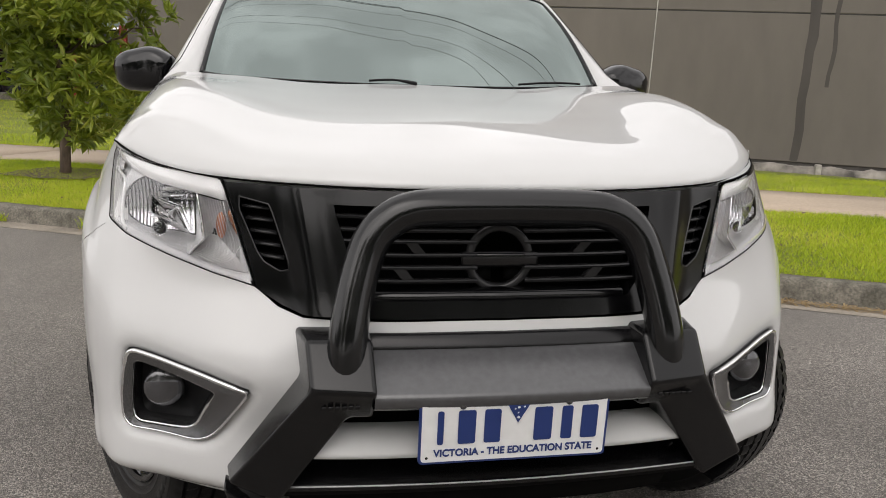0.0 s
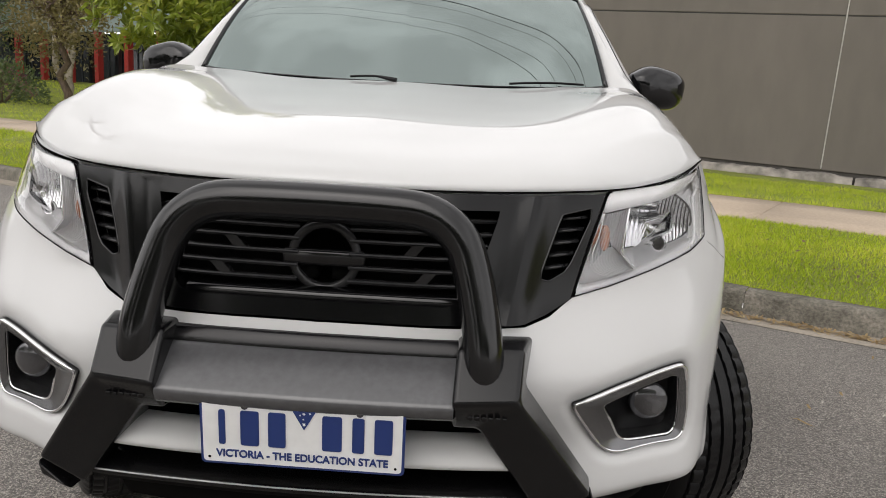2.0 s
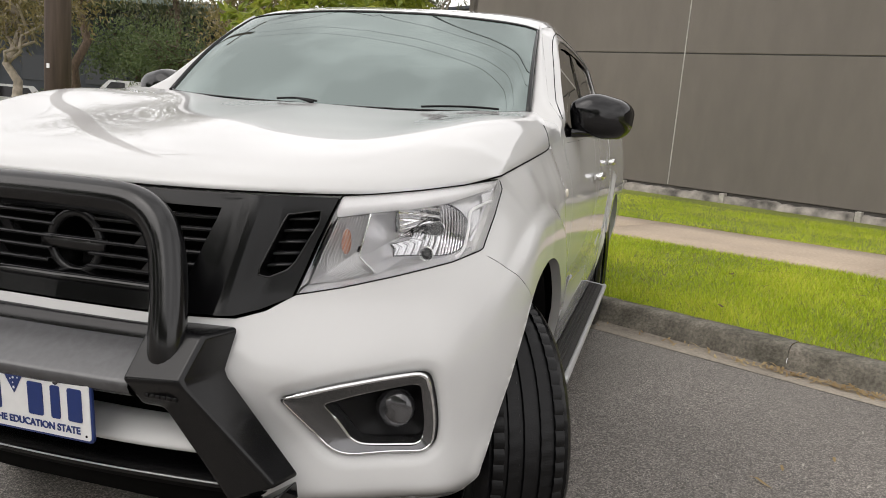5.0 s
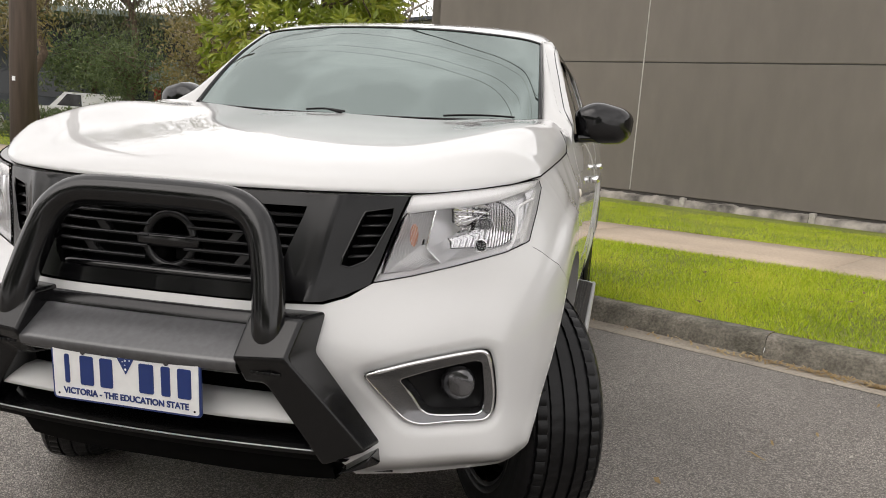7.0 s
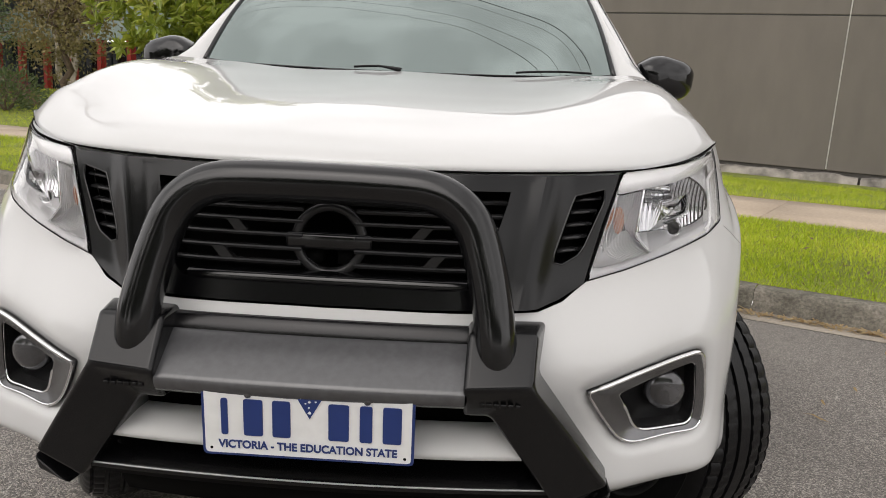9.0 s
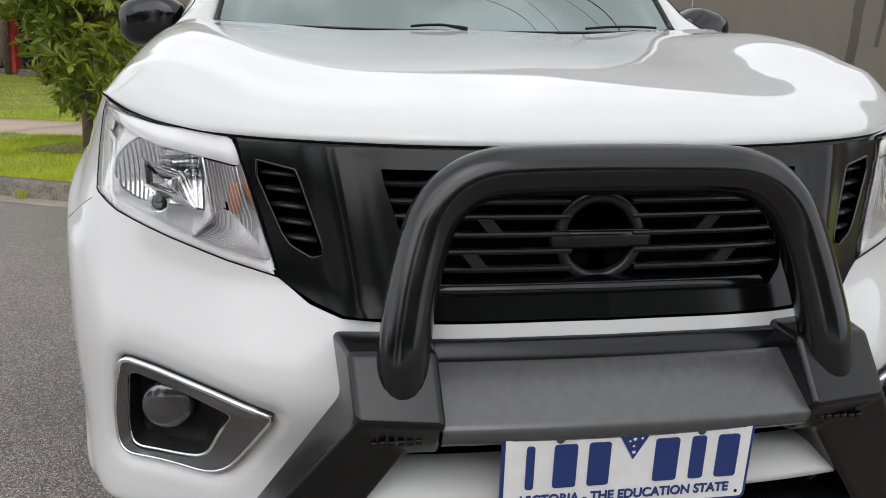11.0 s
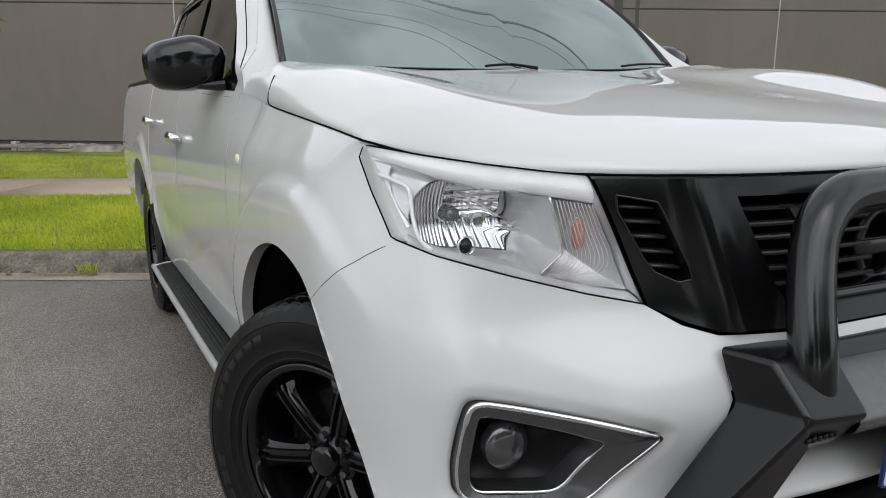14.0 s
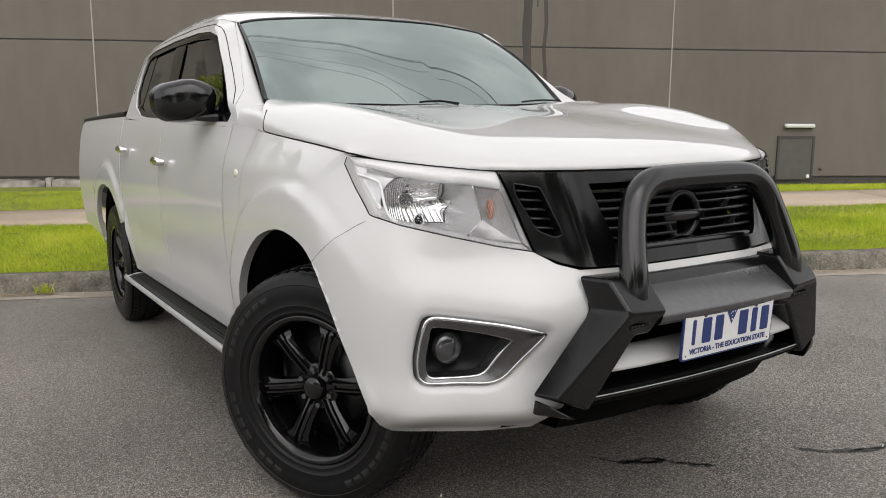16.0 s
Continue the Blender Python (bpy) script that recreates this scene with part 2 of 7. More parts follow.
def tube(bm, path, radius, seg=14, caps=True):
    """A round tube along a path; radius one number or one for each point."""
    path = [Vector(p) for p in path]
    rad = [radius] * len(path) if isinstance(radius, (int, float)) else list(radius)
    rings = []
    prev = None
    for i, p in enumerate(path):
        d = (path[min(i + 1, len(path) - 1)] - path[max(i - 1, 0)]).normalized()
        if prev is None:
            prev = d.orthogonal().normalized()
        a = (prev - d * prev.dot(d)).normalized()
        prev = a
        b = d.cross(a)
        rings.append([bm.verts.new(p + (a * math.cos(k * 2 * math.pi / seg) + b * math.sin(k * 2 * math.pi / seg)) * rad[i]) for k in range(seg)])
    for i in range(len(rings) - 1):
        for k in range(seg):
            bm.faces.new((rings[i][k], rings[i][(k + 1) % seg], rings[i + 1][(k + 1) % seg], rings[i + 1][k]))
    if caps:
        bm.faces.new(rings[0][::-1])
        bm.faces.new(rings[-1])
    return rings


def solid(bm, thick):
    """Gives every face a back, thick metres behind it."""
    bm.normal_update()
    bmesh.ops.solidify(bm, geom=bm.faces[:], thickness=thick)


def prism(bm, outline, y0, y1, m=None, bevel=0.0):
    """A plate with the (x, z) outline, from y0 (front) to y1 (back)."""
    a = [bm.verts.new((x, y0, z)) for x, z in outline]
    b = [bm.verts.new((x, y1, z)) for x, z in outline]
    n = len(outline)
    fs = [bm.faces.new(a), bm.faces.new(b[::-1])]
    for i in range(n):
        fs.append(bm.faces.new((a[i], b[i], b[(i + 1) % n], a[(i + 1) % n])))
    bmesh.ops.recalc_face_normals(bm, faces=fs)
    if bevel:
        es = [e for e in fs[0].edges]
        bmesh.ops.bevel(bm, geom=es, offset=bevel, segments=2, affect="EDGES", profile=0.5)
    if m:
        bmesh.ops.transform(bm, matrix=m, verts=bm.verts)


def pch(xs, ys, x):
    """Smooth interpolation through (xs, ys), with no overshoot."""
    xs, ys = np.asarray(xs, float), np.asarray(ys, float)
    h, d = np.diff(xs), np.diff(ys) / np.diff(xs)
    m = np.zeros(len(xs))
    m[0], m[-1] = d[0], d[-1]
    for i in range(1, len(xs) - 1):
        if d[i - 1] * d[i] > 0:
            w1, w2 = 2 * h[i] + h[i - 1], h[i] + 2 * h[i - 1]
            m[i] = (w1 + w2) / (w1 / d[i - 1] + w2 / d[i])
    x = np.asarray(x, float)
    i = np.clip(np.searchsorted(xs, x) - 1, 0, len(xs) - 2)
    t = (x - xs[i]) / h[i]
    t = np.clip(t, 0, 1)
    return ((1 + 2 * t) * (1 - t) ** 2 * ys[i] + t * (1 - t) ** 2 * h[i] * m[i] + t * t * (3 - 2 * t) * ys[i + 1] + t * t * (t - 1) * h[i] * m[i + 1])


def curve(pts, n, closed=False):
    """n points along a smooth curve through pts (2 or 3 numbers each), evenly by length."""
    p = np.asarray(pts, float)
    if closed:
        p = np.vstack([p[-2:], p, p[:3]])
    k = np.arange(len(p))
    f = np.linspace(2, len(p) - 3, n * 8) if closed else np.linspace(0, len(p) - 1, n * 8)
    i = np.clip(f.astype(int), 0, len(p) - 2)
    t = (f - i)[:, None]
    a, b, c, d = p[np.maximum(i - 1, 0)], p[i], p[np.minimum(i + 1, len(p) - 1)], p[np.minimum(i + 2, len(p) - 1)]
    q = 0.5 * (2 * b + (c - a) * t + (2 * a - 5 * b + 4 * c - d) * t ** 2 + (3 * b - a - 3 * c + d) * t ** 3)
    return even(q, n)


def even(q, n):
    """n points evenly spaced along a polyline."""
    q = np.asarray(q, float)
    s = np.concatenate([[0], np.cumsum(np.linalg.norm(np.diff(q, axis=0), axis=1))])
    g = np.linspace(0, s[-1], n)
    return np.stack([np.interp(g, s, q[:, j]) for j in range(q.shape[1])], 1)


def rounded(pts, r, n=5):
    """A closed outline with its corners rounded by r (one number or one for each corner)."""
    out = []
    k = len(pts)
    rs = [r] * k if isinstance(r, (int, float)) else r
    for i in range(k):
        p, a, b = Vector(pts[i]), Vector(pts[i - 1]), Vector(pts[(i + 1) % k])
        u, v = (a - p), (b - p)
        d = min(rs[i], u.length * 0.48, v.length * 0.48)
        s, e = p + u.normalized() * d, p + v.normalized() * d
        for j in range(n + 1):
            t = j / n
            out.append(tuple((1 - t) ** 2 * s + 2 * t * (1 - t) * p + t * t * e))
    return out

# ---- ground, kerb, footpath, wall ----
KERB = pose(0, 0, 0, 0, 0, -29.5)          # x along the kerb, y towards the building
WALL = pose(1.477, 19.73, 3.611) @ Matrix.Rotation(radians(-26.59), 4, "Z") @ Matrix.Rotation(radians(1.442), 4, "Y") @ Matrix.Rotation(radians(0.953), 4, "X")
LIP, FACE, BACK, PATH0, PATH1 = 3.873, 4.14, 4.30, 7.22, 9.0
KERB_INV = KERB.inverted()


def kerb_of(p):
    return KERB_INV @ Vector(p)


def wall_base(a):
    """Depth and height of the wall's foot at a along the kerb."""
    p0, p1 = kerb_of(WALL @ Vector((0, 0, -3.57))), kerb_of(WALL @ Vector((10, 0, -3.57)))
    t = (a - p0.x) / (p1.x - p0.x)
    return p0.y + t * (p1.y - p0.y), p0.z + t * (p1.z - p0.z)


def verge_z(a, b):
    """Height of the grass."""
    if b <= PATH0:
        return 0.125 + (0.215 - 0.125) * max(0.0, min(1.0, (b - BACK) / (PATH0 - BACK)))
    if b <= PATH1:
        return 0.215 + 0.02 * (b - PATH0) / (PATH1 - PATH0)
    wb, wz = wall_base(a)
    t = (b - PATH1) / (wb - PATH1)
    return 0.235 + (max(-0.6, min(0.9, wz)) - 0.235) * max(0.0, min(1.3, t))


ground = thing("ground", "damp asphalt road beside a concrete kerb and grass verge", "road", kind="structure")
bm = bmesh.new()
xs = np.concatenate([np.linspace(-900, -40, 12), np.linspace(-30, 30, 25), np.linspace(40, 900, 12)])
ys = np.concatenate([np.linspace(-900, -20, 10), np.linspace(-15, LIP - 0.005, 16)])
grid(bm, [[KERB @ Vector((x, y, 0.0)) for x in xs] for y in ys], flip=False)
road = part("road", bm, ASPHALT, ground)

bm = bmesh.new()
xs2 = np.concatenate([np.linspace(-900, -90, 10), np.linspace(-60, 60, 61), np.linspace(90, 900, 10)])
ys2 = np.concatenate([np.linspace(BACK, PATH0, 7), np.linspace(PATH1, 22, 8), [30, 60, 200, 900]])
rows = []
for y in ys2:
    rows.append([KERB @ Vector((x, y, verge_z(max(-40, min(40, x)), min(y, 24)) - 0.012)) for x in xs2])
grid(bm, rows[:7])
grid(bm, rows[7:])
part("grass_soil", bm, SOIL, ground, "bright green mown grass verge")

kerb = thing("kerb", "weathered grey concrete kerb and gutter along the road", "kerb", kind="structure")


def kerb_profile(jit=0.0):
    return [(LIP, 0.002), (LIP + 0.02, 0.006), (FACE - 0.06, -0.012 + 0.004), (FACE - 0.005, -0.004), (FACE + 0.008, 0.02), (FACE + 0.025, 0.105 + jit), (FACE + 0.05, 0.132 + jit), (FACE + 0.085, 0.14 + jit), (BACK + 0.012, 0.141 + jit), (BACK + 0.014, 0.02)]


rng = random.Random(5)
a0 = -60.0
while a0 < 45:
    ln = 2.4
    bm = bmesh.new()
    n = 25 if -14 < a0 < 10 else 3
    rows = []
    jit = rng.uniform(-0.004, 0.004)
    for i in range(n):
        x = a0 + 0.0015 + (ln - 0.003) * i / (n - 1)
        pr = kerb_profile(jit)
        row = []
        for j, (b, z) in enumerate(pr):
            w = noise.noise((x * 6, b * 9, 3.0 + z * 5)) * 0.004 + noise.noise((x * 22, b * 30, z * 30)) * 0.0025
            row.append(KERB @ Vector((x, b - w, z + (w if j not in (0, 9) else 0))))
        rows.append(row)
    grid(bm, [r[3:] for r in rows], flip=True)
    length = part("kerb_length", bm, CONCRETE, kerb)
    bm = bmesh.new()
    grid(bm, [r[:4] for r in rows], flip=True)
    part("gutter", bm, GUTTER, length, "pale tan gutter strip")
    a0 += ln
bm = bmesh.new()
grid(bm, [[KERB @ Vector((x, b, -0.012)) for x in (-900, -60, 45, 900)] for b in (LIP - 0.02, BACK + 0.02)])
part("kerb_bed", bm, CONCRETE, kerb)

footpath = thing("footpath", "pale tan concrete footpath slabs with dark joints", "footpath", kind="structure")


def slab(a, b0, b1, ln):
    bm = bmesh.new()
    g = 0.007
    n = 5
    top, low = [], []
    for i in range(n):
        x = a + g + (ln - 2 * g) * i / (n - 1)
        top.append([KERB @ Vector((x, b, verge_z(x, b) + 0.008)) for b in np.linspace(b0, b1, 4)])
    vs = grid(bm, top, flip=True)
    ext = bmesh.ops.extrude_edge_only(bm, edges=[e for e in bm.edges if e.is_boundary])["geom"]
    bmesh.ops.translate(bm, verts=[v for v in ext if isinstance(v, bmesh.types.BMVert)], vec=(0, 0, -0.06))
    part("slab", bm, PATHMAT, footpath)


for i in range(-18, 14):
    slab(-0.55 + i * 3.0, PATH0, PATH1, 3.0)
bm = bmesh.new()
grid(bm, [[KERB @ Vector((x, b, verge_z(max(-40, min(40, x)), b) - 0.03)) for x in np.linspace(-200, 200, 81)] for b in (PATH0 - 0.01, PATH1 + 0.01)], flip=True)
part("path_bed", bm, SOIL, footpath)

# the long dark building
wall = thing("wall_building", "dark charcoal painted precast concrete panel wall", "wall", kind="structure")
PW = 7.325
for i in range(-1, 7):
    for r, (z0, z1) in enumerate(((-3.33, -0.012), (0.012, 4.2))):
        bm = bmesh.new()
        x0, x1 = i * PW + 0.012, (i + 1) * PW - 0.012
        box(bm, (x0 + x1) / 2, 0.09, (z0 + z1) / 2, x1 - x0, 0.18, z1 - z0, bevel=0.012, seg=1)
        bmesh.ops.transform(bm, matrix=WALL, verts=bm.verts)
        part("wall_panel", bm, WALLMAT, wall, smooth=False)
bm = bmesh.new()
box(bm, 22, 0.12, 0.4, 58.5, 0.16, 7.4)
bmesh.ops.transform(bm, matrix=WALL, verts=bm.verts)
part("joint_backing", bm, JOINTMAT, wall, smooth=False)
bm = bmesh.new()
box(bm, 22, 0.03, 0.0, 58.6, 0.05, 0.02)
bmesh.ops.transform(bm, matrix=WALL, verts=bm.verts)
part("horizontal_joint", bm, mat("dark_joint", (0.03, 0.028, 0.026), 0.8), wall, smooth=False)
for i in range(0, 7):
    bm = bmesh.new()
    box(bm, i * PW, 0.02, 0.4, 0.028, 0.05, 7.4)
    bmesh.ops.transform(bm, matrix=WALL, verts=bm.verts)
    part("vertical_joint", bm, SEALANT, wall, smooth=False)
bm = bmesh.new()
box(bm, 22, 0.09, -3.55, 58.5, 0.10, 0.44)
bmesh.ops.transform(bm, matrix=WALL, verts=bm.verts)
part("plinth", bm, mat("dark_plinth", (0.06, 0.055, 0.05), 0.85, var=0.2, scale=4), wall, smooth=False)
bm = bmesh.new()
box(bm, 22, 6, 4.3, 60.5, 13.5, 0.18)
bmesh.ops.transform(bm, matrix=WALL, verts=bm.verts)
part("roof", bm, mat("dark_roof_sheet", (0.03, 0.03, 0.03), 0.7), wall, smooth=False)
bm = bmesh.new()
box(bm, -PW + 0.2, 6, 0.2, 0.3, 12, 7.6)
bmesh.ops.transform(bm, matrix=WALL, verts=bm.verts)
part("end_wall", bm, WALLMAT, wall, smooth=False)

# ---- the pickup ----
def pchrow(X, Y, x):
    """Row by row: smooth interpolation of x through knots X, values Y."""
    h = np.diff(X, axis=1)
    d = np.diff(Y, axis=1) / h
    m = np.zeros_like(Y)
    m[:, 0], m[:, -1] = d[:, 0], d[:, -1]
    w1, w2 = 2 * h[:, 1:] + h[:, :-1], h[:, 1:] + 2 * h[:, :-1]
    ok = d[:, :-1] * d[:, 1:] > 0
    with np.errstate(divide="ignore", invalid="ignore"):
        m[:, 1:-1] = np.where(ok, (w1 + w2) / (w1 / d[:, :-1] + w2 / d[:, 1:]), 0)
    n = np.arange(len(x))
    i = np.clip((x[:, None] >= X).sum(1) - 1, 0, X.shape[1] - 2)
    hh = h[n, i]
    t = np.clip((x - X[n, i]) / hh, -0.3, 1.3)
    return (1 + 2 * t) * (1 - t) ** 2 * Y[n, i] + t * (1 - t) ** 2 * hh * m[n, i] + t * t * (3 - 2 * t) * Y[n, i + 1] + t * t * (t - 1) * hh * m[n, i + 1]


FRONT_Z = [0.36, 0.45, 0.55, 0.70, 0.87, 1.08, 1.20]
FRONT_Y = np.array([
    [0.22, 0.235, 0.33, 0.435, 0.525, 0.56, 0.66, 0.95],
    [0.15, 0.165, 0.205, 0.300, 0.375, 0.430, 0.485, 0.95],
    [0.12, 0.135, 0.215, 0.315, 0.390, 0.472, 0.56, 0.95],
    [0.095, 0.11, 0.172, 0.295, 0.392, 0.508, 0.62, 0.95],
    [0.13, 0.15, 0.255, 0.36, 0.452, 0.56, 0.68, 0.95],
    [0.183, 0.212, 0.293, 0.415, 0.59, 0.74, 0.85, 1.02],
    [0.25, 0.28, 0.37, 0.50, 0.68, 0.84, 0.93, 1.08]])
AXLE_F, AXLE_R, HUB = 0.940, 4.045, 0.388
ARCH_W, ARCH_H, ARCH_Z = 0.49, 0.50, 0.40


def side0(z):
    """Half width of the body by height, aft of the front corner."""
    return pch([0.3, 0.42, 0.55, 0.75, 0.92, 1.06, 1.15, 1.21, 1.30, 1.36], [0.862, 0.88, 0.90, 0.918, 0.923, 0.913, 0.901, 0.892, 0.868, 0.852], z)


def front_knots(z):
    z = np.atleast_1d(np.asarray(z, float))
    Y = np.stack([pch(FRONT_Z, FRONT_Y[:, k], z) for k in range(8)], 1)
    s = side0(z)
    X = np.stack([0 * s, 0 * s + 0.30, 0 * s + 0.52, 0 * s + 0.70, 0 * s + 0.82, s - 0.033, s - 0.009, s], 1)
    return X, Y


def skin(x, z):
    """Depth y of the nose at (x, z)."""
    x, z = np.broadcast_arrays(np.atleast_1d(np.asarray(x, float)), np.asarray(z, float))
    X, Y = front_knots(z.ravel())
    ax = np.abs(x).ravel()
    lo, hi = X[:, 0] + Y[:, 0] - 0.01, X[:, -1] + Y[:, -1]
    for _ in range(26):
        mid = (lo + hi) / 2
        below = pchrow(X + Y, X, mid) < ax
        lo, hi = np.where(below, mid, lo), np.where(below, hi, mid)
    return (hi - ax).reshape(x.shape)


def wrap3(q):
    """Points of the nose by (x + y, z), which runs evenly round the front corner."""
    X, Y = front_knots(q[:, 1])
    x = pchrow(X + Y, X, q[:, 0])
    return np.stack([x, q[:, 0] - x, q[:, 1]], 1)


def flare(y, z):
    """How far the body swells round the wheel arches."""
    out = 0.0
    for c in (0.95, 4.10):
        r = np.sqrt(((y - c) / ARCH_W) ** 2 + ((z - ARCH_Z) / ARCH_H) ** 2)
        s = np.clip((1.31 - r) / 0.075, 0, 1)
        out = out + 0.017 * s * s * (3 - 2 * s) * np.clip((z - 0.45) / 0.2, 0, 1)
    return out


def side_plain(y, z):
    """Half width of the front corner, without the swell."""
    z = np.atleast_1d(np.asarray(z, float))
    X, Y = front_knots(z)
    yy = np.atleast_1d(np.asarray(y, float))
    lo, hi = X[:, 0] + Y[:, 0] - 0.01, X[:, -1] + Y[:, -1]
    for _ in range(26):
        mid = (lo + hi) / 2
        below = mid - pchrow(X + Y, X, mid) < yy
        lo, hi = np.where(below, mid, lo), np.where(below, hi, mid)
    return hi - yy


def side(y, z):
    """Half width x of the body side at (y, z)."""
    y, z = np.broadcast_arrays(np.asarray(y, float), np.asarray(z, float))
    yf, zf = y.ravel(), z.ravel()
    X, Y = front_knots(zf)
    a = side_plain(np.minimum(yf, Y[:, -1] - 1e-4), zf)
    b = side0(zf)
    pinch = 0.036 * np.clip((zf - 1.08) / 0.12, 0, 1) * (1 - np.clip((yf - 1.35) / 0.5, 0, 1)) * np.clip((yf - 0.75) / 0.4, 0, 1)
    scoop = 0.010 * np.exp(-((zf - 0.66) / 0.07) ** 2) * np.clip((yf - 1.5) / 0.3, 0, 1) * np.clip((3.5 - yf) / 0.3, 0, 1)
    return (np.where(yf < Y[:, -1], a, b) - pinch - scoop + flare(yf, zf) * np.clip((yf - 0.45) / 0.2, 0, 1)).reshape(y.shape)


def resample(poly, n):
    return even(np.vstack([poly, poly[:1]]), n + 1)[:-1]


def star(outer, inner, centre, n):
    """Matching points, by direction from the centre, of two closed outlines; corners of both are kept."""
    c = np.asarray(centre, float)

    def hits(poly, angs):
        p = np.vstack([poly, poly[:1]]) - c
        out = []
        for a in angs:
            d = np.array([math.cos(a), math.sin(a)])
            best = None
            for i in range(len(p) - 1):
                u, v = p[i], p[i + 1]
                e = v - u
                den = d[0] * -e[1] + d[1] * e[0]
                if abs(den) < 1e-12:
                    continue
                t = (u[0] * -e[1] + u[1] * e[0]) / den
                s = (d[0] * u[1] - d[1] * u[0]) / den
                if t > 0 and -1e-9 <= s <= 1 + 1e-9 and (best is None or t > best):
                    best = t
            out.append(c + d * (best or 0))
        return np.array(out)
    angs = set(np.linspace(-math.pi, math.pi, n, endpoint=False))
    for poly in (outer, inner):
        for q in np.asarray(poly):
            angs.add(math.atan2(q[1] - c[1], q[0] - c[0]))
    angs = sorted(angs)
    keep = [angs[0]]
    for a in angs[1:]:
        if a - keep[-1] > 0.004:
            keep.append(a)
    return hits(np.asarray(outer, float), keep), hits(np.asarray(inner, float), keep)


def ring_on(bm, outer, inner, centre, to3d, n=90, m=9, power=1.0):
    o, i = star(outer, inner, centre, n)
    t = np.linspace(0, 1, m) ** power
    pts = o[:, None, :] * (1 - t)[None, :, None] + i[:, None, :] * t[None, :, None]
    p3 = to3d(pts.reshape(-1, 2)).reshape(len(o), m, 3)
    grid(bm, p3, close_u=True)
    return p3


def nose3(off=0.0):
    def f(q):
        return np.stack([q[:, 0], skin(q[:, 0], q[:, 1]) - off, q[:, 1]], 1)
    return f


def flank3(off=0.0):
    def f(q):
        return np.stack([side(q[:, 0], q[:, 1]) + off, q[:, 0], q[:, 1]], 1)
    return f


def inset_wall(bm, loop3, depth_vec, taper=1.0, rows=2):
    """A wall running in from a closed loop of points."""
    p = np.asarray(loop3)
    c = p.mean(0)
    g = [c + (p[i] - c) * (1 + (taper - 1) * r / (rows - 1)) + np.asarray(depth_vec) * r / (rows - 1) for i in range(len(p)) for r in range(rows)]
    g = np.array(g).reshape(len(p), rows, 3)
    grid(bm, g, close_u=True)
    return g[:, -1]


def pair(name, build, material, parent, label="", smooth=True):
    """The same part on both flanks; returns (left, right)."""
    out = []
    for s in (1, -1):
        bm = bmesh.new()
        build(bm)
        if s < 0:
            flipped(bm)
        out.append(part(name, bm, material, parent[0 if s > 0 else 1] if isinstance(parent, (list, tuple)) else parent, label, smooth))
    return out


truck = thing("pickup_truck", "white dual cab pickup with black bull bar and black wheels", "pickup truck")

# outlines in (x, z) on the nose
HL = [(0.497, 0.868), (0.561, 1.078), (0.62, 1.0845), (0.70, 1.096), (0.77, 1.109), (0.829, 1.124), (0.838, 1.10), (0.836, 1.04), (0.829, 0.966), (0.78, 0.942), (0.68, 0.912), (0.58, 0.885)]
FOG = rounded([(0.510, 0.661), (0.60, 0.6855), (0.690, 0.700), (0.766, 0.7095), (0.779, 0.655), (0.787, 0.595), (0.784, 0.531), (0.70, 0.5315), (0.600, 0.526), (0.547, 0.60)], [0.008, 0.03, 0.04, 0.022, 0.02, 0.02, 0.032, 0.04, 0.05, 0.05])
GRILLE = [(-0.338, 1.040), (0.338, 1.040), (0.334, 1.02), (0.292, 0.885), (0.272, 0.862), (0.235, 0.857), (-0.235, 0.857), (-0.272, 0.862), (-0.292, 0.885), (-0.334, 1.02)]
VENT = [(0.526, 1.046), (0.466, 1.034), (0.459, 1.018), (0.428, 0.925), (0.426, 0.908), (0.444, 0.902), (0.476, 0.918), (0.489, 0.935), (0.526, 1.02)]
GAP = 0.004

# bonnet
BON_FRONT = [(0, 0.178), (0.15, 0.182), (0.30, 0.206), (0.45, 0.262), (0.56, 0.325), (0.68, 0.43), (0.77, 0.535), (0.836, 0.642)]
BON_SIDE = [(0.836, 0.642, 1.137), (0.848, 0.80, 1.157), (0.857, 1.0, 1.178), (0.862, 1.17, 1.196), (0.863, 1.225, 1.205)]


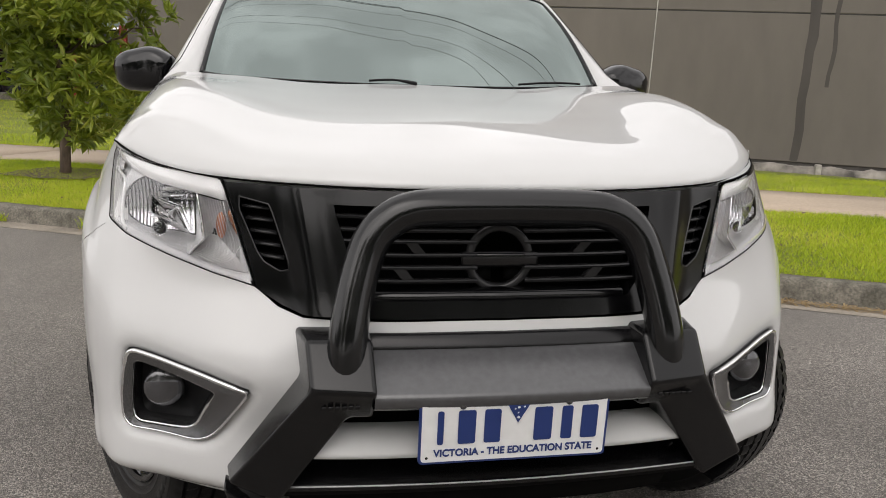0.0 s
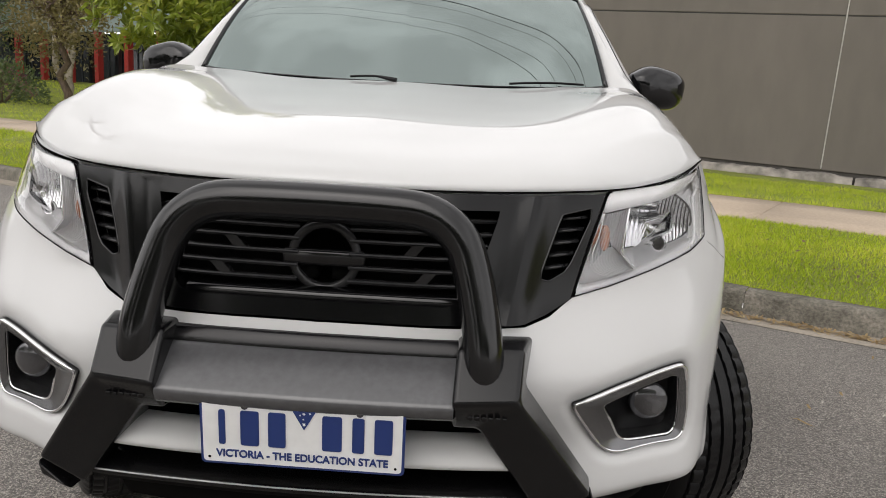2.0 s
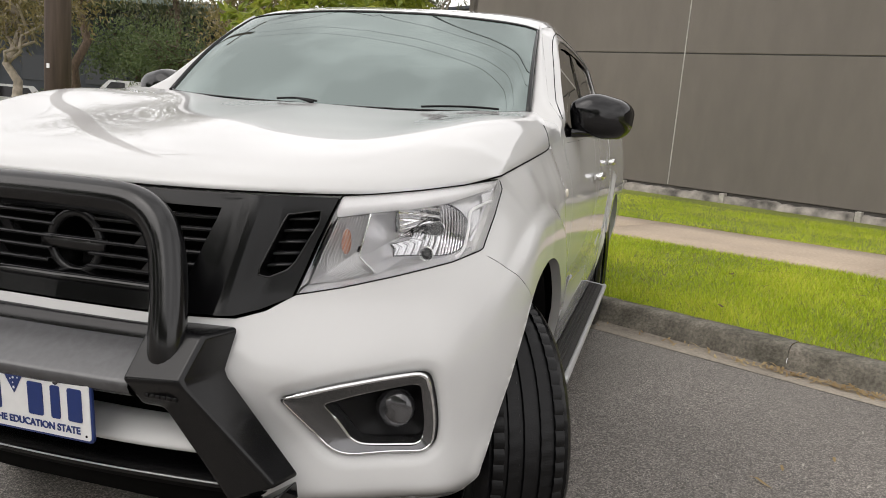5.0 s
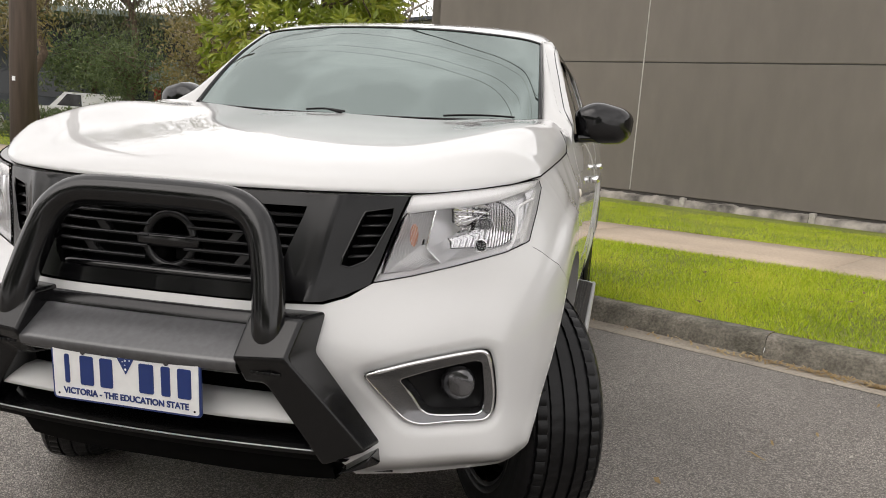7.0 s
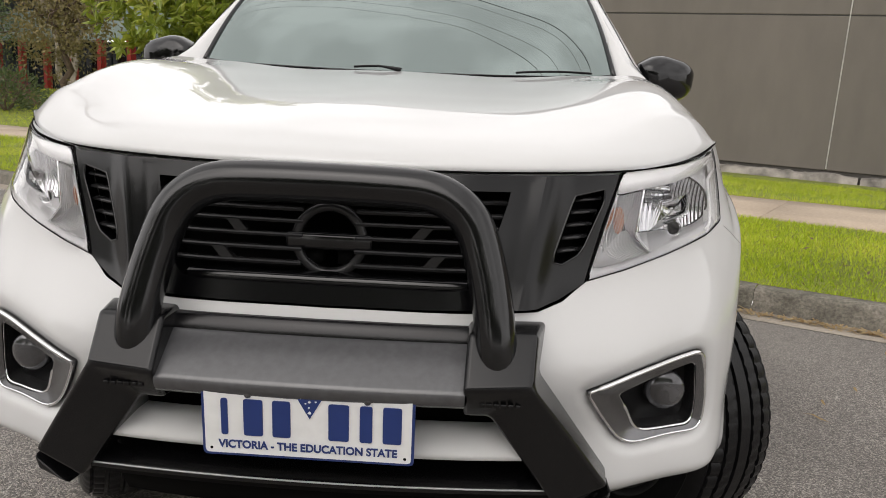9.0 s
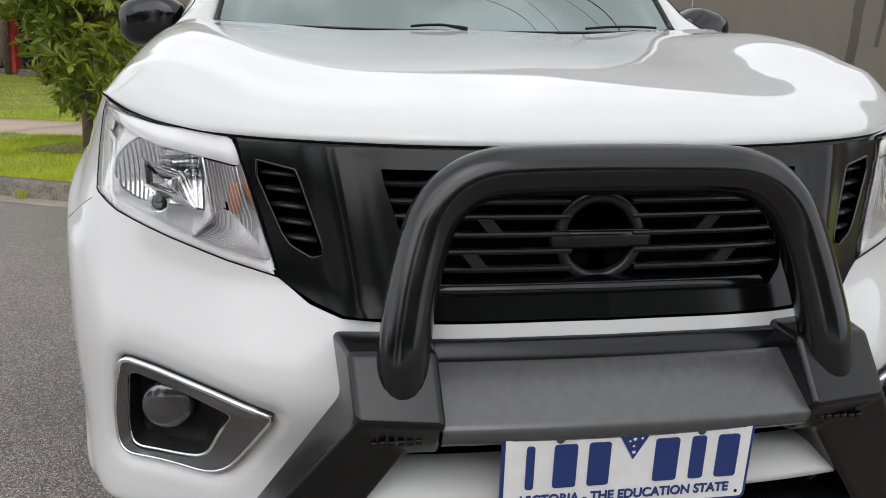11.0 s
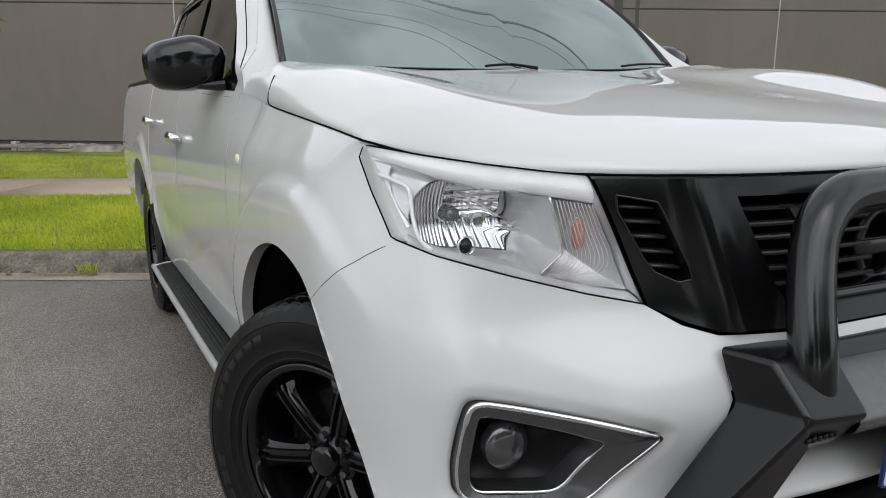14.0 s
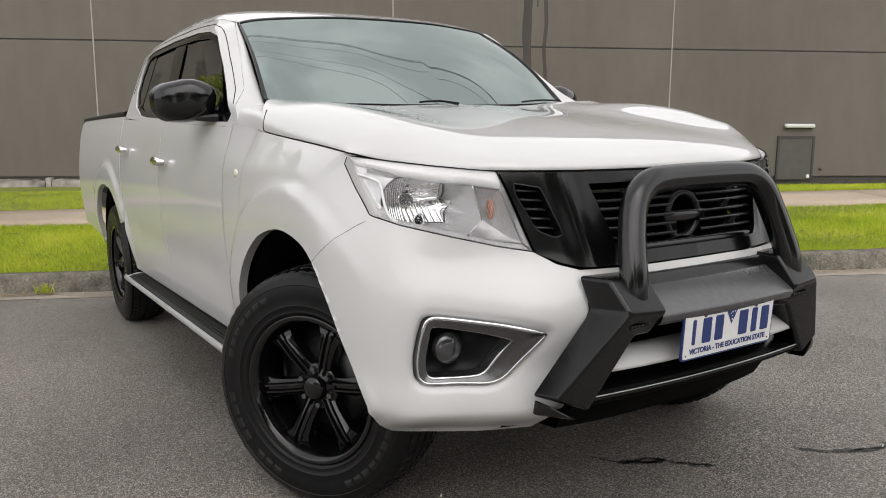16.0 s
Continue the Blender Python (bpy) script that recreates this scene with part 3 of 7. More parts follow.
def bonnet_xyz(nu=40, nv=44):
    fr = curve(BON_FRONT, nu)
    sd = curve(BON_SIDE, nv)
    re = curve([(0, 1.348), (0.25, 1.358), (0.5, 1.405), (0.65, 1.435), (0.75, 1.42), (0.81, 1.35), (0.848, 1.275), (0.863, 1.225)], nu)
    ce = np.stack([np.zeros(nv), np.linspace(0.178, 1.348, nv)], 1)
    out = np.zeros((nv, nu, 3))
    u = np.linspace(0, 1, nu)
    for j in range(nv):
        v = (j / (nv - 1)) ** 1.35
        jj = v * (nv - 1)
        cen = np.array([np.interp(jj, range(nv), ce[:, 0]), np.interp(jj, range(nv), ce[:, 1])])
        sdv = np.array([np.interp(jj, range(nv), sd[:, c]) for c in range(3)])
        lin = (1 - v) * fr + v * re
        a = (1 - u)[:, None] * cen + u[:, None] * sdv[:2]
        cor = ((1 - u)[:, None] * ((1 - v) * fr[0] + v * re[0]) + u[:, None] * ((1 - v) * fr[-1] + v * re[-1]))
        xy = lin + a - cor
        # height: crown at the centre, shoulders, edge
        zc = pch([0, 0.012, 0.04, 0.10, 0.22, 0.45, 0.75, 1.0], [1.076, 1.096, 1.116, 1.140, 1.172, 1.217, 1.262, 1.297], v)
        ze = sdv[2]
        zf = pch([0, 0.3, 0.67, 0.85, 1.0], [1.076, 1.078, 1.086, 1.108, 1.137], u)
        lead = 1.0 - min(1.0, v / 0.22)
        g = u ** (5 + 9 * v)
        z = (zc + 0.012 * np.exp(-((u - 0.62) / 0.16) ** 2) * min(1, v * 3) + 0.018 * v * np.exp(-((u - 0.80) / 0.10) ** 2)) * (1 - g) + ze * g
        z = z + (zf - (1.076 * (1 - g) + 1.137 * g)) * lead
        z = z - 0.010 * min(1, v * 2.2) * np.exp(-((u - 0.30) / 0.22) ** 2) * 0.6
        # raised shoulders over the headlights
        z = z + pch([0.2, 0.3, 0.42, 0.6, 0.8, 1.0, 1.15, 1.3, 1.45], [0, 0.002, 0.018, 0.040, 0.046, 0.039, 0.024, 0.006, 0], np.clip(xy[:, 1], 0.2, 1.45)) * np.exp(-((xy[:, 0] - 0.74) / 0.15) ** 2) * (1 - u ** 14) * min(1, v / 0.13) ** 0.8
        out[j] = np.stack([xy[:, 0], xy[:, 1], z], 1)
    return out


BON = bonnet_xyz()
bm = bmesh.new()
grid(bm, BON)
# the hem that turns down round the front and side edges
edge = np.vstack([BON[0, :, :], BON[1:, -1, :]])
hem = edge + np.array([0, 0.012, -0.012])
hem[len(BON[0]):] = BON[1:, -1, :] + np.array([-0.006, 0.0, -0.014])
grid(bm, [edge, hem], flip=True)
mirror_x(bm)
bonnet = part("bonnet", bm, PAINT, truck)


def bonnet_gap(bm):
    c = curve(BON_SIDE + [(0.860, 1.238, 1.222), (0.850, 1.248, 1.25), (0.834, 1.268, 1.275)], 60)
    tube(bm, c + np.array([0.0003, 0, -0.003]), 0.0018, 6)


# Black tube painting the shade in the gap between bonnet and fender.
pair("edge_gap_line", bonnet_gap, DARK, bonnet)
bm = bmesh.new()
tube(bm, BON[0] + np.array([0, 0.003, -0.0035]), 0.0026, 6)
mirror_x(bm)
# The same dark line for the gap along the bonnet's front edge.
part("front_gap_line", bm, DARK, bonnet)

# bumper skin on the nose
SEAM = [(0.4975, 0.962), (0.527, 0.951), (0.585, 0.908), (0.621, 0.880), (0.665, 0.848), (0.70, 0.826)]
ARCH_FRONT = [(0.487, 0.45), (0.508, 0.492), (0.537, 0.549), (0.566, 0.607), (0.592, 0.665), (0.618, 0.716), (0.657, 0.775), (0.70, 0.826), (0.76, 0.868), (0.85, 0.893), (0.95, 0.900), (1.08, 0.876), (1.20, 0.826), (1.33, 0.73), (1.43, 0.60), (1.47, 0.50), (1.48, 0.42)]


def front_arch(y0, y1, n):
    """Points (y, z) of the front wheel arch between two depths."""
    c = curve(ARCH_FRONT, 200)
    return even(c[(c[:, 0] >= y0) & (c[:, 0] <= y1)], n)



def arch_pts(c, t0, t1, n):
    """Points (y, z) along the wheel arch from angle t0 to t1 (degrees, 0 forward, 90 up)."""
    out = []
    for t in np.linspace(t0, t1, n):
        s, co = math.sin(radians(t)), math.cos(radians(t))
        out.append((c - ARCH_W * math.copysign(abs(co) ** 0.85, co), ARCH_Z + ARCH_H * abs(s) ** 0.85 * (1 if s >= 0 else -1)))
    return out


arch_w = [(float(side_plain(y, z)[0]) + y, z) for y, z in front_arch(0.487, 0.696, 16)]
outer_front = [(0.40, 0.818), (0.45, 0.834), (0.497, 0.866), (0.58, 0.8835), (0.68, 0.9105), (0.78, 0.9405), (0.829, 0.9645)]
outer_side = []
for yy, zz in curve(SEAM, 9)[1:]:
    outer_side.append((float(side_plain(yy, zz - 0.0007)[0]) + yy, zz - 0.0007))
outer_side += arch_w[::-1]
outer_low = [(0.872, 0.432), (0.858, 0.414), (0.836, 0.387), (0.797, 0.360), (0.72, 0.357), (0.58, 0.355), (0.46, 0.36), (0.44, 0.45), (0.42, 0.60), (0.40, 0.72)]
FOGLINE = resample(np.array(FOG), 120)


def bumper3(q):
    """Bumper skin: swells at the arch, sinks softly towards the fog lamp."""
    p = wrap3(q)
    d = np.min(np.linalg.norm(p[:, None, ::2] - FOGLINE[None], axis=2), axis=1)
    p[:, 0] += flare(p[:, 1], p[:, 2]) * np.clip((p[:, 1] - 0.45) / 0.2, 0, 1)
    p[:, 1] += 0.013 * np.clip(1 - d / 0.034, 0, 1) ** 2 * (3 - 2 * np.clip(1 - d / 0.034, 0, 1))
    return p


def bumper(bm):
    ow = [(x + float(skin(x, z)[0]), z) for x, z in outer_front] + outer_side
    ow += [(x + float(skin(x, z)[0]), z) for x, z in outer_low]
    iw = [(x + float(skin(x, z)[0]), z) for x, z in [(x + (0.655 - x) * -0.05, z + (0.617 - z) * -0.05) for x, z in FOG]]
    p3 = ring_on(bm, ow, iw, (0.66 + float(skin(0.66, 0.617)[0]), 0.617), bumper3, 170, 22, 0.85)
    loop = p3[:, -1]
    inset_wall(bm, loop, (0.0, 0.035, 0), 0.97, 3)
    # returns at the arch and below
    rim = outer_side[6:] + [(x + float(skin(x, z)[0]), z) for x, z in outer_low[:4]]
    a = bumper3(np.array(rim))
    b = a.copy()
    b[:, 0] -= 0.045
    b[:, 1] += 0.01
    grid(bm, [a, b])
    low = nose3()(np.array([(0.797, 0.360), (0.72, 0.357), (0.58, 0.355), (0.46, 0.36)]))
    lw = low + np.array([-0.01, 0.06, 0.0])
    grid(bm, [low, lw])


def bumper_all(bm):
    bumper(bm)
    xs_ = np.linspace(0, 0.402, 16)
    q = [[(x, 0.735 + (0.818 - 0.735 + 0.0 * x) * k / 5) for x in xs_] for k in range(6)]
    p3 = np.array([nose3()(np.array(r)) for r in q])
    p3[:, :, 1] += np.linspace(0.0, 0.0, 6)[:, None]
    grid(bm, p3)
    mirror_x(bm)


bm = bmesh.new()
bumper_all(bm)
part("front_bumper", bm, PAINT, truck)

# black mask round the grille
def mask3(q):
    y = skin(q[:, 0], q[:, 1]) - 0.003
    ax = np.abs(q[:, 0])
    ridge = 0.375 + (q[:, 1] - 0.83) * 0.16
    y = y - 0.014 * np.exp(-((ax - ridge) / 0.03) ** 2)
    return np.stack([q[:, 0], y, q[:, 1]], 1)


bm = bmesh.new()
MID = [(0.405, 1.0715), (0.20, 1.069), (0, 1.069), (-0.20, 1.069), (-0.405, 1.0715), (-0.385, 0.95), (-0.362, 0.826), (-0.2, 0.823), (0, 0.823), (0.2, 0.823), (0.362, 0.826), (0.385, 0.95)]
p3 = ring_on(bm, MID, GRILLE, (0, 0.945), mask3, 130, 7)
inset_wall(bm, p3[:, -1], (0, 0.05, 0), 0.985, 3)
part("grille_surround", bm, MASKMAT, truck, "satin black grille surround")


def mask_side(bm):
    o = [(0.405, 1.0715), (0.48, 1.0725), (0.556, 1.0735), (0.525, 0.98), (0.492, 0.864), (0.44, 0.838), (0.40, 0.826), (0.362, 0.826), (0.385, 0.95)]
    p = ring_on(bm, o, VENT, (0.467, 0.975), mask3, 80, 8)
    inset_wall(bm, p[:, -1], (0.004, 0.045, 0), 0.97, 3)


sides = pair("mask_panel", mask_side, MASKMAT, truck, "satin black vented panel beside the headlight")


def vent_back(bm):
    q = np.array(VENT)
    c = q.mean(0)
    p = nose3(-0.04)(q)
    f = bm.faces.new([bm.verts.new(v) for v in p])


pair("vent_back", vent_back, DARK, sides)


def vent_bezel(bm):
    p = mask3(resample(np.array(VENT), 70)) + np.array([0, 0.001, 0])
    tube(bm, np.vstack([p, p[:1]]), 0.0024, 6, caps=False)


pair("vent_bezel", vent_bezel, SATIN, sides)
for i in range(5):
    def louvre(bm, i=i):
        z = 0.926 + i * 0.0245
        x0, x1 = 0.434 + (z - 0.92) * 0.31, 0.490 + (z - 0.93) * 0.34
        p = np.array([(x0, z - 0.004), (x1, z - 0.001)])
        up = np.array([(0.0, 0.006)] * 2)
        grid(bm, np.array([nose3(-0.016)(p), nose3(-0.007)(p + up * 0.2), nose3(-0.008)(p + up), nose3(-0.034)(p + up * 1.5)]))
        solid(bm, 0.002)
    pair("louvre", louvre, SLATMAT, sides)

# grille
bm = bmesh.new()
q = [(x * 1.04, 0.945 + (z - 0.945) * 1.06) for x, z in GRILLE]
bm.faces.new([bm.verts.new((x, float(skin(x, z)[0]) + 0.10, z)) for x, z in q])
grille = part("grille", bm, DARK, truck)
for k, zc in enumerate((1.004, 0.956, 0.905)):
    for s in (-1, 1):
        bm = bmesh.new()
        for dz in (0.013, -0.013):
            half = 0.345 - (1.04 - (zc + dz)) * 0.30
            pts = []
            for x in np.linspace(0.05, half, 12):
                z = zc + dz
                y = float(skin(x, z)[0]) + 0.014
                pts.append([(s * x, y + 0.010, z - 0.0050), (s * x, y + 0.0, z - 0.0038), (s * x, y - 0.002, z + 0.0005), (s * x, y + 0.001, z + 0.0030), (s * x, y + 0.013, z + 0.0040)])
            grid(bm, pts, flip=s < 0)
        xb = (0.215, 0.175, 0.20)[k]
        y = float(skin(xb, zc)[0]) + 0.012
        prism(bm, [(s * (xb - 0.022), zc - 0.012), (s * (xb + 0.002), zc - 0.012), (s * (xb + 0.022), zc + 0.012), (s * (xb - 0.002), zc + 0.012)], y, y + 0.02)
        part("slat", bm, SLATMAT, grille, smooth=False)
bm = bmesh.new()
pts = []
for x in np.linspace(-0.265, 0.265, 25):
    y = float(skin(x, 0.868)[0]) + 0.0
    pts.append([(x, y + 0.005, 0.858), (x, y + 0.003, 0.868), (x, y + 0.02, 0.874), (x, y + 0.06, 0.876)])
grid(bm, pts)
part("slat", bm, SATIN, grille)

# badge: a plain ring with a plain bar
EM = Vector((0, 0.176, 0.934))
bm = bmesh.new()
ringp = [(EM.x + 0.064 * math.cos(t), EM.y + 0.006 - 0.004 * math.cos(t) ** 2, EM.z + 0.064 * math.sin(t)) for t in np.linspace(0, 2 * math.pi, 49)]
tube(bm, ringp, 0.0105, 12, caps=False)
badge = part("badge", bm, SLATMAT, truck, "plain satin black ring badge")
bm = bmesh.new()
box(bm, EM.x, EM.y, EM.z - 0.001, 0.166, 0.026, 0.034, bevel=0.008)
part("bar", bm, SATIN, badge)
bm = bmesh.new()
for a in (-1, 1):
    box(bm, a * 0.03, EM.y + 0.035, EM.z - 0.03, 0.03, 0.06, 0.03)
part("mount", bm, DARK, badge)

# ---- body sides, cab, tub ----
def coons(b, t, l, r, nu, nv):
    """A net between four boundary polylines (b, t run along u; l, r run along v)."""
    b, t, l, r = even(b, nu), even(t, nu), even(l, nv), even(r, nv)
    u = np.linspace(0, 1, nu)[None, :, None]
    v = np.linspace(0, 1, nv)[:, None, None]
    return ((1 - v) * b[None] + v * t[None] + (1 - u) * l[:, None] + u * r[:, None]
            - (1 - u) * (1 - v) * b[0] - u * (1 - v) * b[-1] - (1 - u) * v * t[0] - u * v * t[-1])


def flank_net(bm, b, t, l, r, nu, nv, lip=None):
    q = coons(b, t, l, r, nu, nv)
    p = flank3()(q.reshape(-1, 2)).reshape(nv, nu, 3)
    grid(bm, p, flip=True)
    for row in (lip or []):
        e = {"b": p[0], "t": p[-1], "l": p[:, 0], "r": p[:, -1]}[row]
        k = e.copy()
        k[:, 0] -= 0.03
        grid(bm, [e, k])
    return p


seam = [(y + 0.0004, z + 0.0007) for y, z in curve(SEAM, 30)[::-1]]


def fender(bm):
    bot = [tuple(p) for p in front_arch(0.699, 1.48, 50)] + [(1.548, 0.42)]
    top = [(0.4985, 0.9635), (0.56, 1.03), (0.645, 1.128), (0.80, 1.153), (1.0, 1.174), (1.17, 1.192), (1.225, 1.199), (1.30, 1.212), (1.548, 1.235)]
    q = coons(bot, top, seam, [(1.548, 0.42), (1.56, 0.8), (1.548, 1.235)], 70, 26)
    p = flank3()(q.reshape(-1, 2)).reshape(26, 70, 3)
    line = curve(BON_SIDE, 60)
    want = np.interp(p[-1, :, 1], line[:, 1], line[:, 0])
    zed = np.interp(p[-1, :, 1], line[:, 1], line[:, 2]) - 0.006
    on = (p[-1, :, 1] > 0.64) & (p[-1, :, 1] < 1.3)
    dx = np.where(on, want + 0.001 - p[-1, :, 0], 0)
    dz = np.where(on, zed - p[-1, :, 2], 0)
    fade = (np.linspace(0, 1, 26) ** 3)[:, None]
    p[:, :, 0] += dx[None] * fade
    p[:, :, 2] += dz[None] * fade
    grid(bm, p, flip=True)
    for e in (p[0], p[:, -1], p[-1]):
        k = e.copy()
        k[:, 0] -= 0.03
        grid(bm, [e, k])


fenders = pair("front_fender", fender, PAINT, truck)


def repeater(bm):
    m = Matrix.Translation((0.913, 1.403, 1.055)) @ Matrix.Rotation(radians(90), 4, "Y")
    r = bmesh.ops.create_uvsphere(bm, u_segments=16, v_segments=8, radius=0.02, matrix=m @ Matrix.Diagonal((0.8, 1.15, 0.35, 1)))


pair("side_repeater", repeater, mat("clear_amber_lens", (0.75, 0.70, 0.60), 0.15), fenders, "small clear indicator lamp")


def door_front(bm):
    flank_net(bm, [(1.556, 0.42), (2.602, 0.42)], [(1.556, 1.235), (1.62, 1.222), (2.602, 1.262)], [(1.556, 0.42), (1.568, 0.8), (1.556, 1.235)], [(2.602, 0.42), (2.602, 1.262)], 30, 26, "blr")


def door_rear(bm):
    flank_net(bm, [(2.609, 0.42), (3.535, 0.42)], [(2.609, 1.262), (2.98, 1.278), (3.63, 1.30)], [(2.609, 0.42), (2.609, 1.262)], [(3.535, 0.42), (3.545, 0.66), (3.60, 0.88), (3.63, 1.02), (3.63, 1.30)], 30, 26, "blr")


doors_f = pair("front_door", door_front, PAINT, truck)
doors_r = pair("rear_door", door_rear, PAINT, truck)


def handle_at(y, z):
    def b(bm):
        x = float(side(y, z))
        pts = [(x + 0.004, y - 0.085, z - 0.003), (x + 0.03, y - 0.07, z), (x + 0.036, y, z + 0.003), (x + 0.03, y + 0.07, z + 0.002), (x + 0.004, y + 0.085, z)]
        c = curve(pts, 20)
        tube(bm, c, [0.009 + 0.007 * math.sin(math.pi * i / 19) for i in range(20)], 10)
        for v in bm.verts:
            v.co.z = z + (v.co.z - z) * 1.35
    return b


pair("door_handle", handle_at(2.53, 1.075), CHROME, doors_f, "chrome pull handle")
pair("door_handle", handle_at(3.465, 1.125), CHROME, doors_r, "chrome pull handle")


def tub_side(bm):
    bot = [(3.575, 0.70)] + arch_pts(4.10, 30, 176, 40) + [(4.56, 0.50), (5.30, 0.56)]
    top = [(3.66, 1.318), (4.5, 1.325), (5.20, 1.325), (5.315, 1.30)]
    p = flank_net(bm, bot, top, [(3.575, 0.70), (3.62, 0.9), (3.655, 1.05), (3.66, 1.318)], [(5.30, 0.56), (5.34, 0.9), (5.315, 1.30)], 64, 22, "bl")
    e = p[-1]
    k = e.copy()
    k[:, 0] -= 0.07
    k[:, 2] += 0.006
    j = k.copy()
    j[:, 2] -= 0.35
    grid(bm, [e, k, j])
    r = p[:, -1]
    q = r.copy()
    q[:, 0] -= 0.12
    q[:, 1] += 0.05
    grid(bm, [r, q])


tubs = pair("tub_side", tub_side, PAINT, truck)
bm = bmesh.new()
box(bm, 0, 5.33, 0.98, 1.56, 0.05, 0.66, bevel=0.02)
part("tailgate", bm, PAINT, truck)
bm = bmesh.new()
box(bm, 0, 4.48, 0.80, 1.56, 1.68, 0.04)
box(bm, 0, 3.69, 1.02, 1.56, 0.03, 0.56)
part("tub_floor", bm, TUBLINER, truck)


def tub_cap(bm):
    pts = []
    for y in np.linspace(3.67, 5.30, 24):
        x = float(side(y, 1.318))
        pts.append([(x - 0.004, y, 1.322), (x - 0.004, y, 1.345), (x - 0.03, y, 1.356), (x - 0.075, y, 1.352), (x - 0.078, y, 1.28)])
    grid(bm, pts)


pair("tub_rail_cap", tub_cap, PLASTIC, tubs)


def xg(z):
    return 0.872 - (z - 1.28) * 0.385


def glasshouse3(off=0.0):
    def f(q):
        x = xg(q[:, 1]) - np.clip(q[:, 1] - 1.655, 0, 1) * 0.35
        yf = np.interp(q[:, 1], [1.238, 1.285, 1.345, 1.508, 1.652, 1.678], [1.51, 1.53, 1.60, 1.82, 2.03, 2.10])
        x = x - 0.048 * np.clip(1 - (q[:, 0] - yf) / 0.10, 0, 1) ** 1.6 * np.clip((q[:, 1] - 1.285) / 0.08, 0, 1)
        w = np.clip((q[:, 1] - 1.240) / 0.09, 0, 1)
        w = w * w * (3 - 2 * w)
        x = (1 - w) * np.minimum(side(q[:, 0], q[:, 1]), 0.885) + w * x
        return np.stack([x + off, q[:, 0], q[:, 1]], 1)
    return f


CAB = [(1.51, 1.238), (1.53, 1.285), (1.60, 1.345), (1.82, 1.508), (2.03, 1.652), (2.10, 1.686), (2.25, 1.710), (2.6, 1.733), (3.0, 1.741), (3.35, 1.733), (3.54, 1.712), (3.61, 1.66), (3.64, 1.55), (3.642, 1.40), (3.63, 1.308), (3.2, 1.286), (2.98, 1.276), (2.602, 1.262), (1.95, 1.236), (1.62, 1.222)]
DLO = [(1.58, 1.268), (1.61, 1.240), (2.485, 1.272), (2.98, 1.294), (3.20, 1.310), (3.42, 1.366), (3.53, 1.45), (3.555, 1.535), (3.54, 1.655), (3.46, 1.682), (3.0, 1.690), (2.5, 1.676), (2.24, 1.652), (2.09, 1.617), (1.84, 1.462), (1.635, 1.315)]


def cab_side(bm):
    p = ring_on(bm, CAB, DLO, (2.5, 1.46), glasshouse3(), 120, 6)
    inset_wall(bm, p[:, -1], (-0.02, 0, 0), 1.0, 2)


cabs = pair("cab_side", cab_side, PAINT, truck)


def frame_ring(bm):
    o = np.array(DLO)
    c = np.array((2.45, 1.455))
    i = [(2.5 + (y - 2.5) * 0.965, 1.46 + (z - 1.46) * 0.84) for y, z in DLO]
    ring_on(bm, [(2.45 + (y - 2.45) * 1.002, 1.455 + (z - 1.455) * 1.01) for y, z in DLO], i, (2.5, 1.46), glasshouse3(-0.006), 100, 3)
    q = [[(2.51 + 0.15 * k + (z - 1.27) * (0.42 + 0.2 * k), z) for k in (0, 0.3, 0.7, 1)] for z in np.linspace(1.27, 1.685, 6)]
    grid(bm, np.array([glasshouse3(-0.004)(np.array(r)) for r in q]), flip=True)
    q = [[(y + (z - 1.3) * 0.12, z) for y in (3.30, 3.33)] for z in np.linspace(1.33, 1.68, 5)]
    grid(bm, np.array([glasshouse3(-0.005)(np.array(r)) for r in q]), flip=True)


pair("window_frame", frame_ring, GLOSSBLACK, cabs)


def pane(outline):
    def b(bm):
        o = np.array(outline)
        c = o.mean(0)
        rows_ = [c + (resample(o, 60) - c) * t for t in (1.0, 0.6, 0.25)]
        p = np.array([glasshouse3(-0.012)(r) for r in rows_])
        grid(bm, p.transpose(1, 0, 2), close_u=True)
        bm.faces.new([v for v in bm.verts if (Vector(v.co) - Vector(glasshouse3(-0.012)(c[None])[0])).length < 1e-9] or [bm.verts.new(x) for x in p[2]])
    return b


pair("window_glass", pane([(1.64, 1.25), (2.55, 1.280), (2.70, 1.672), (2.24, 1.645), (2.05, 1.59)]), TINT, cabs, "tinted side glass")
pair("window_glass", pane([(2.62, 1.285), (2.95, 1.30), (3.2, 1.32), (3.41, 1.375), (3.52, 1.455), (3.545, 1.535), (3.53, 1.65), (3.45, 1.675), (3.0, 1.682), (2.70, 1.672)]), TINT, cabs, "tinted side glass")

def door_seam(bm):
    q = curve([(1.575, 1.305), (1.61, 1.330), (1.83, 1.486), (2.06, 1.635), (2.17, 1.670), (2.27, 1.688), (2.6, 1.710), (3.0, 1.718), (3.35, 1.712), (3.50, 1.697), (3.575, 1.65), (3.60, 1.55), (3.60, 1.45)], 70)
    tube(bm, glasshouse3(0.0005)(q), 0.0017, 6)


pair("door_seam", door_seam, DARK, cabs)

# windscreen
WS_BASE = [(0, 1.375, 1.283), (0.25, 1.385, 1.285), (0.5, 1.435, 1.292), (0.65, 1.495, 1.300), (0.735, 1.562, 1.312)]
WS_TOP = [(0, 1.955, 1.708), (0.25, 1.965, 1.705), (0.48, 2.0, 1.693), (0.60, 2.03, 1.682), (0.662, 2.052, 1.668)]


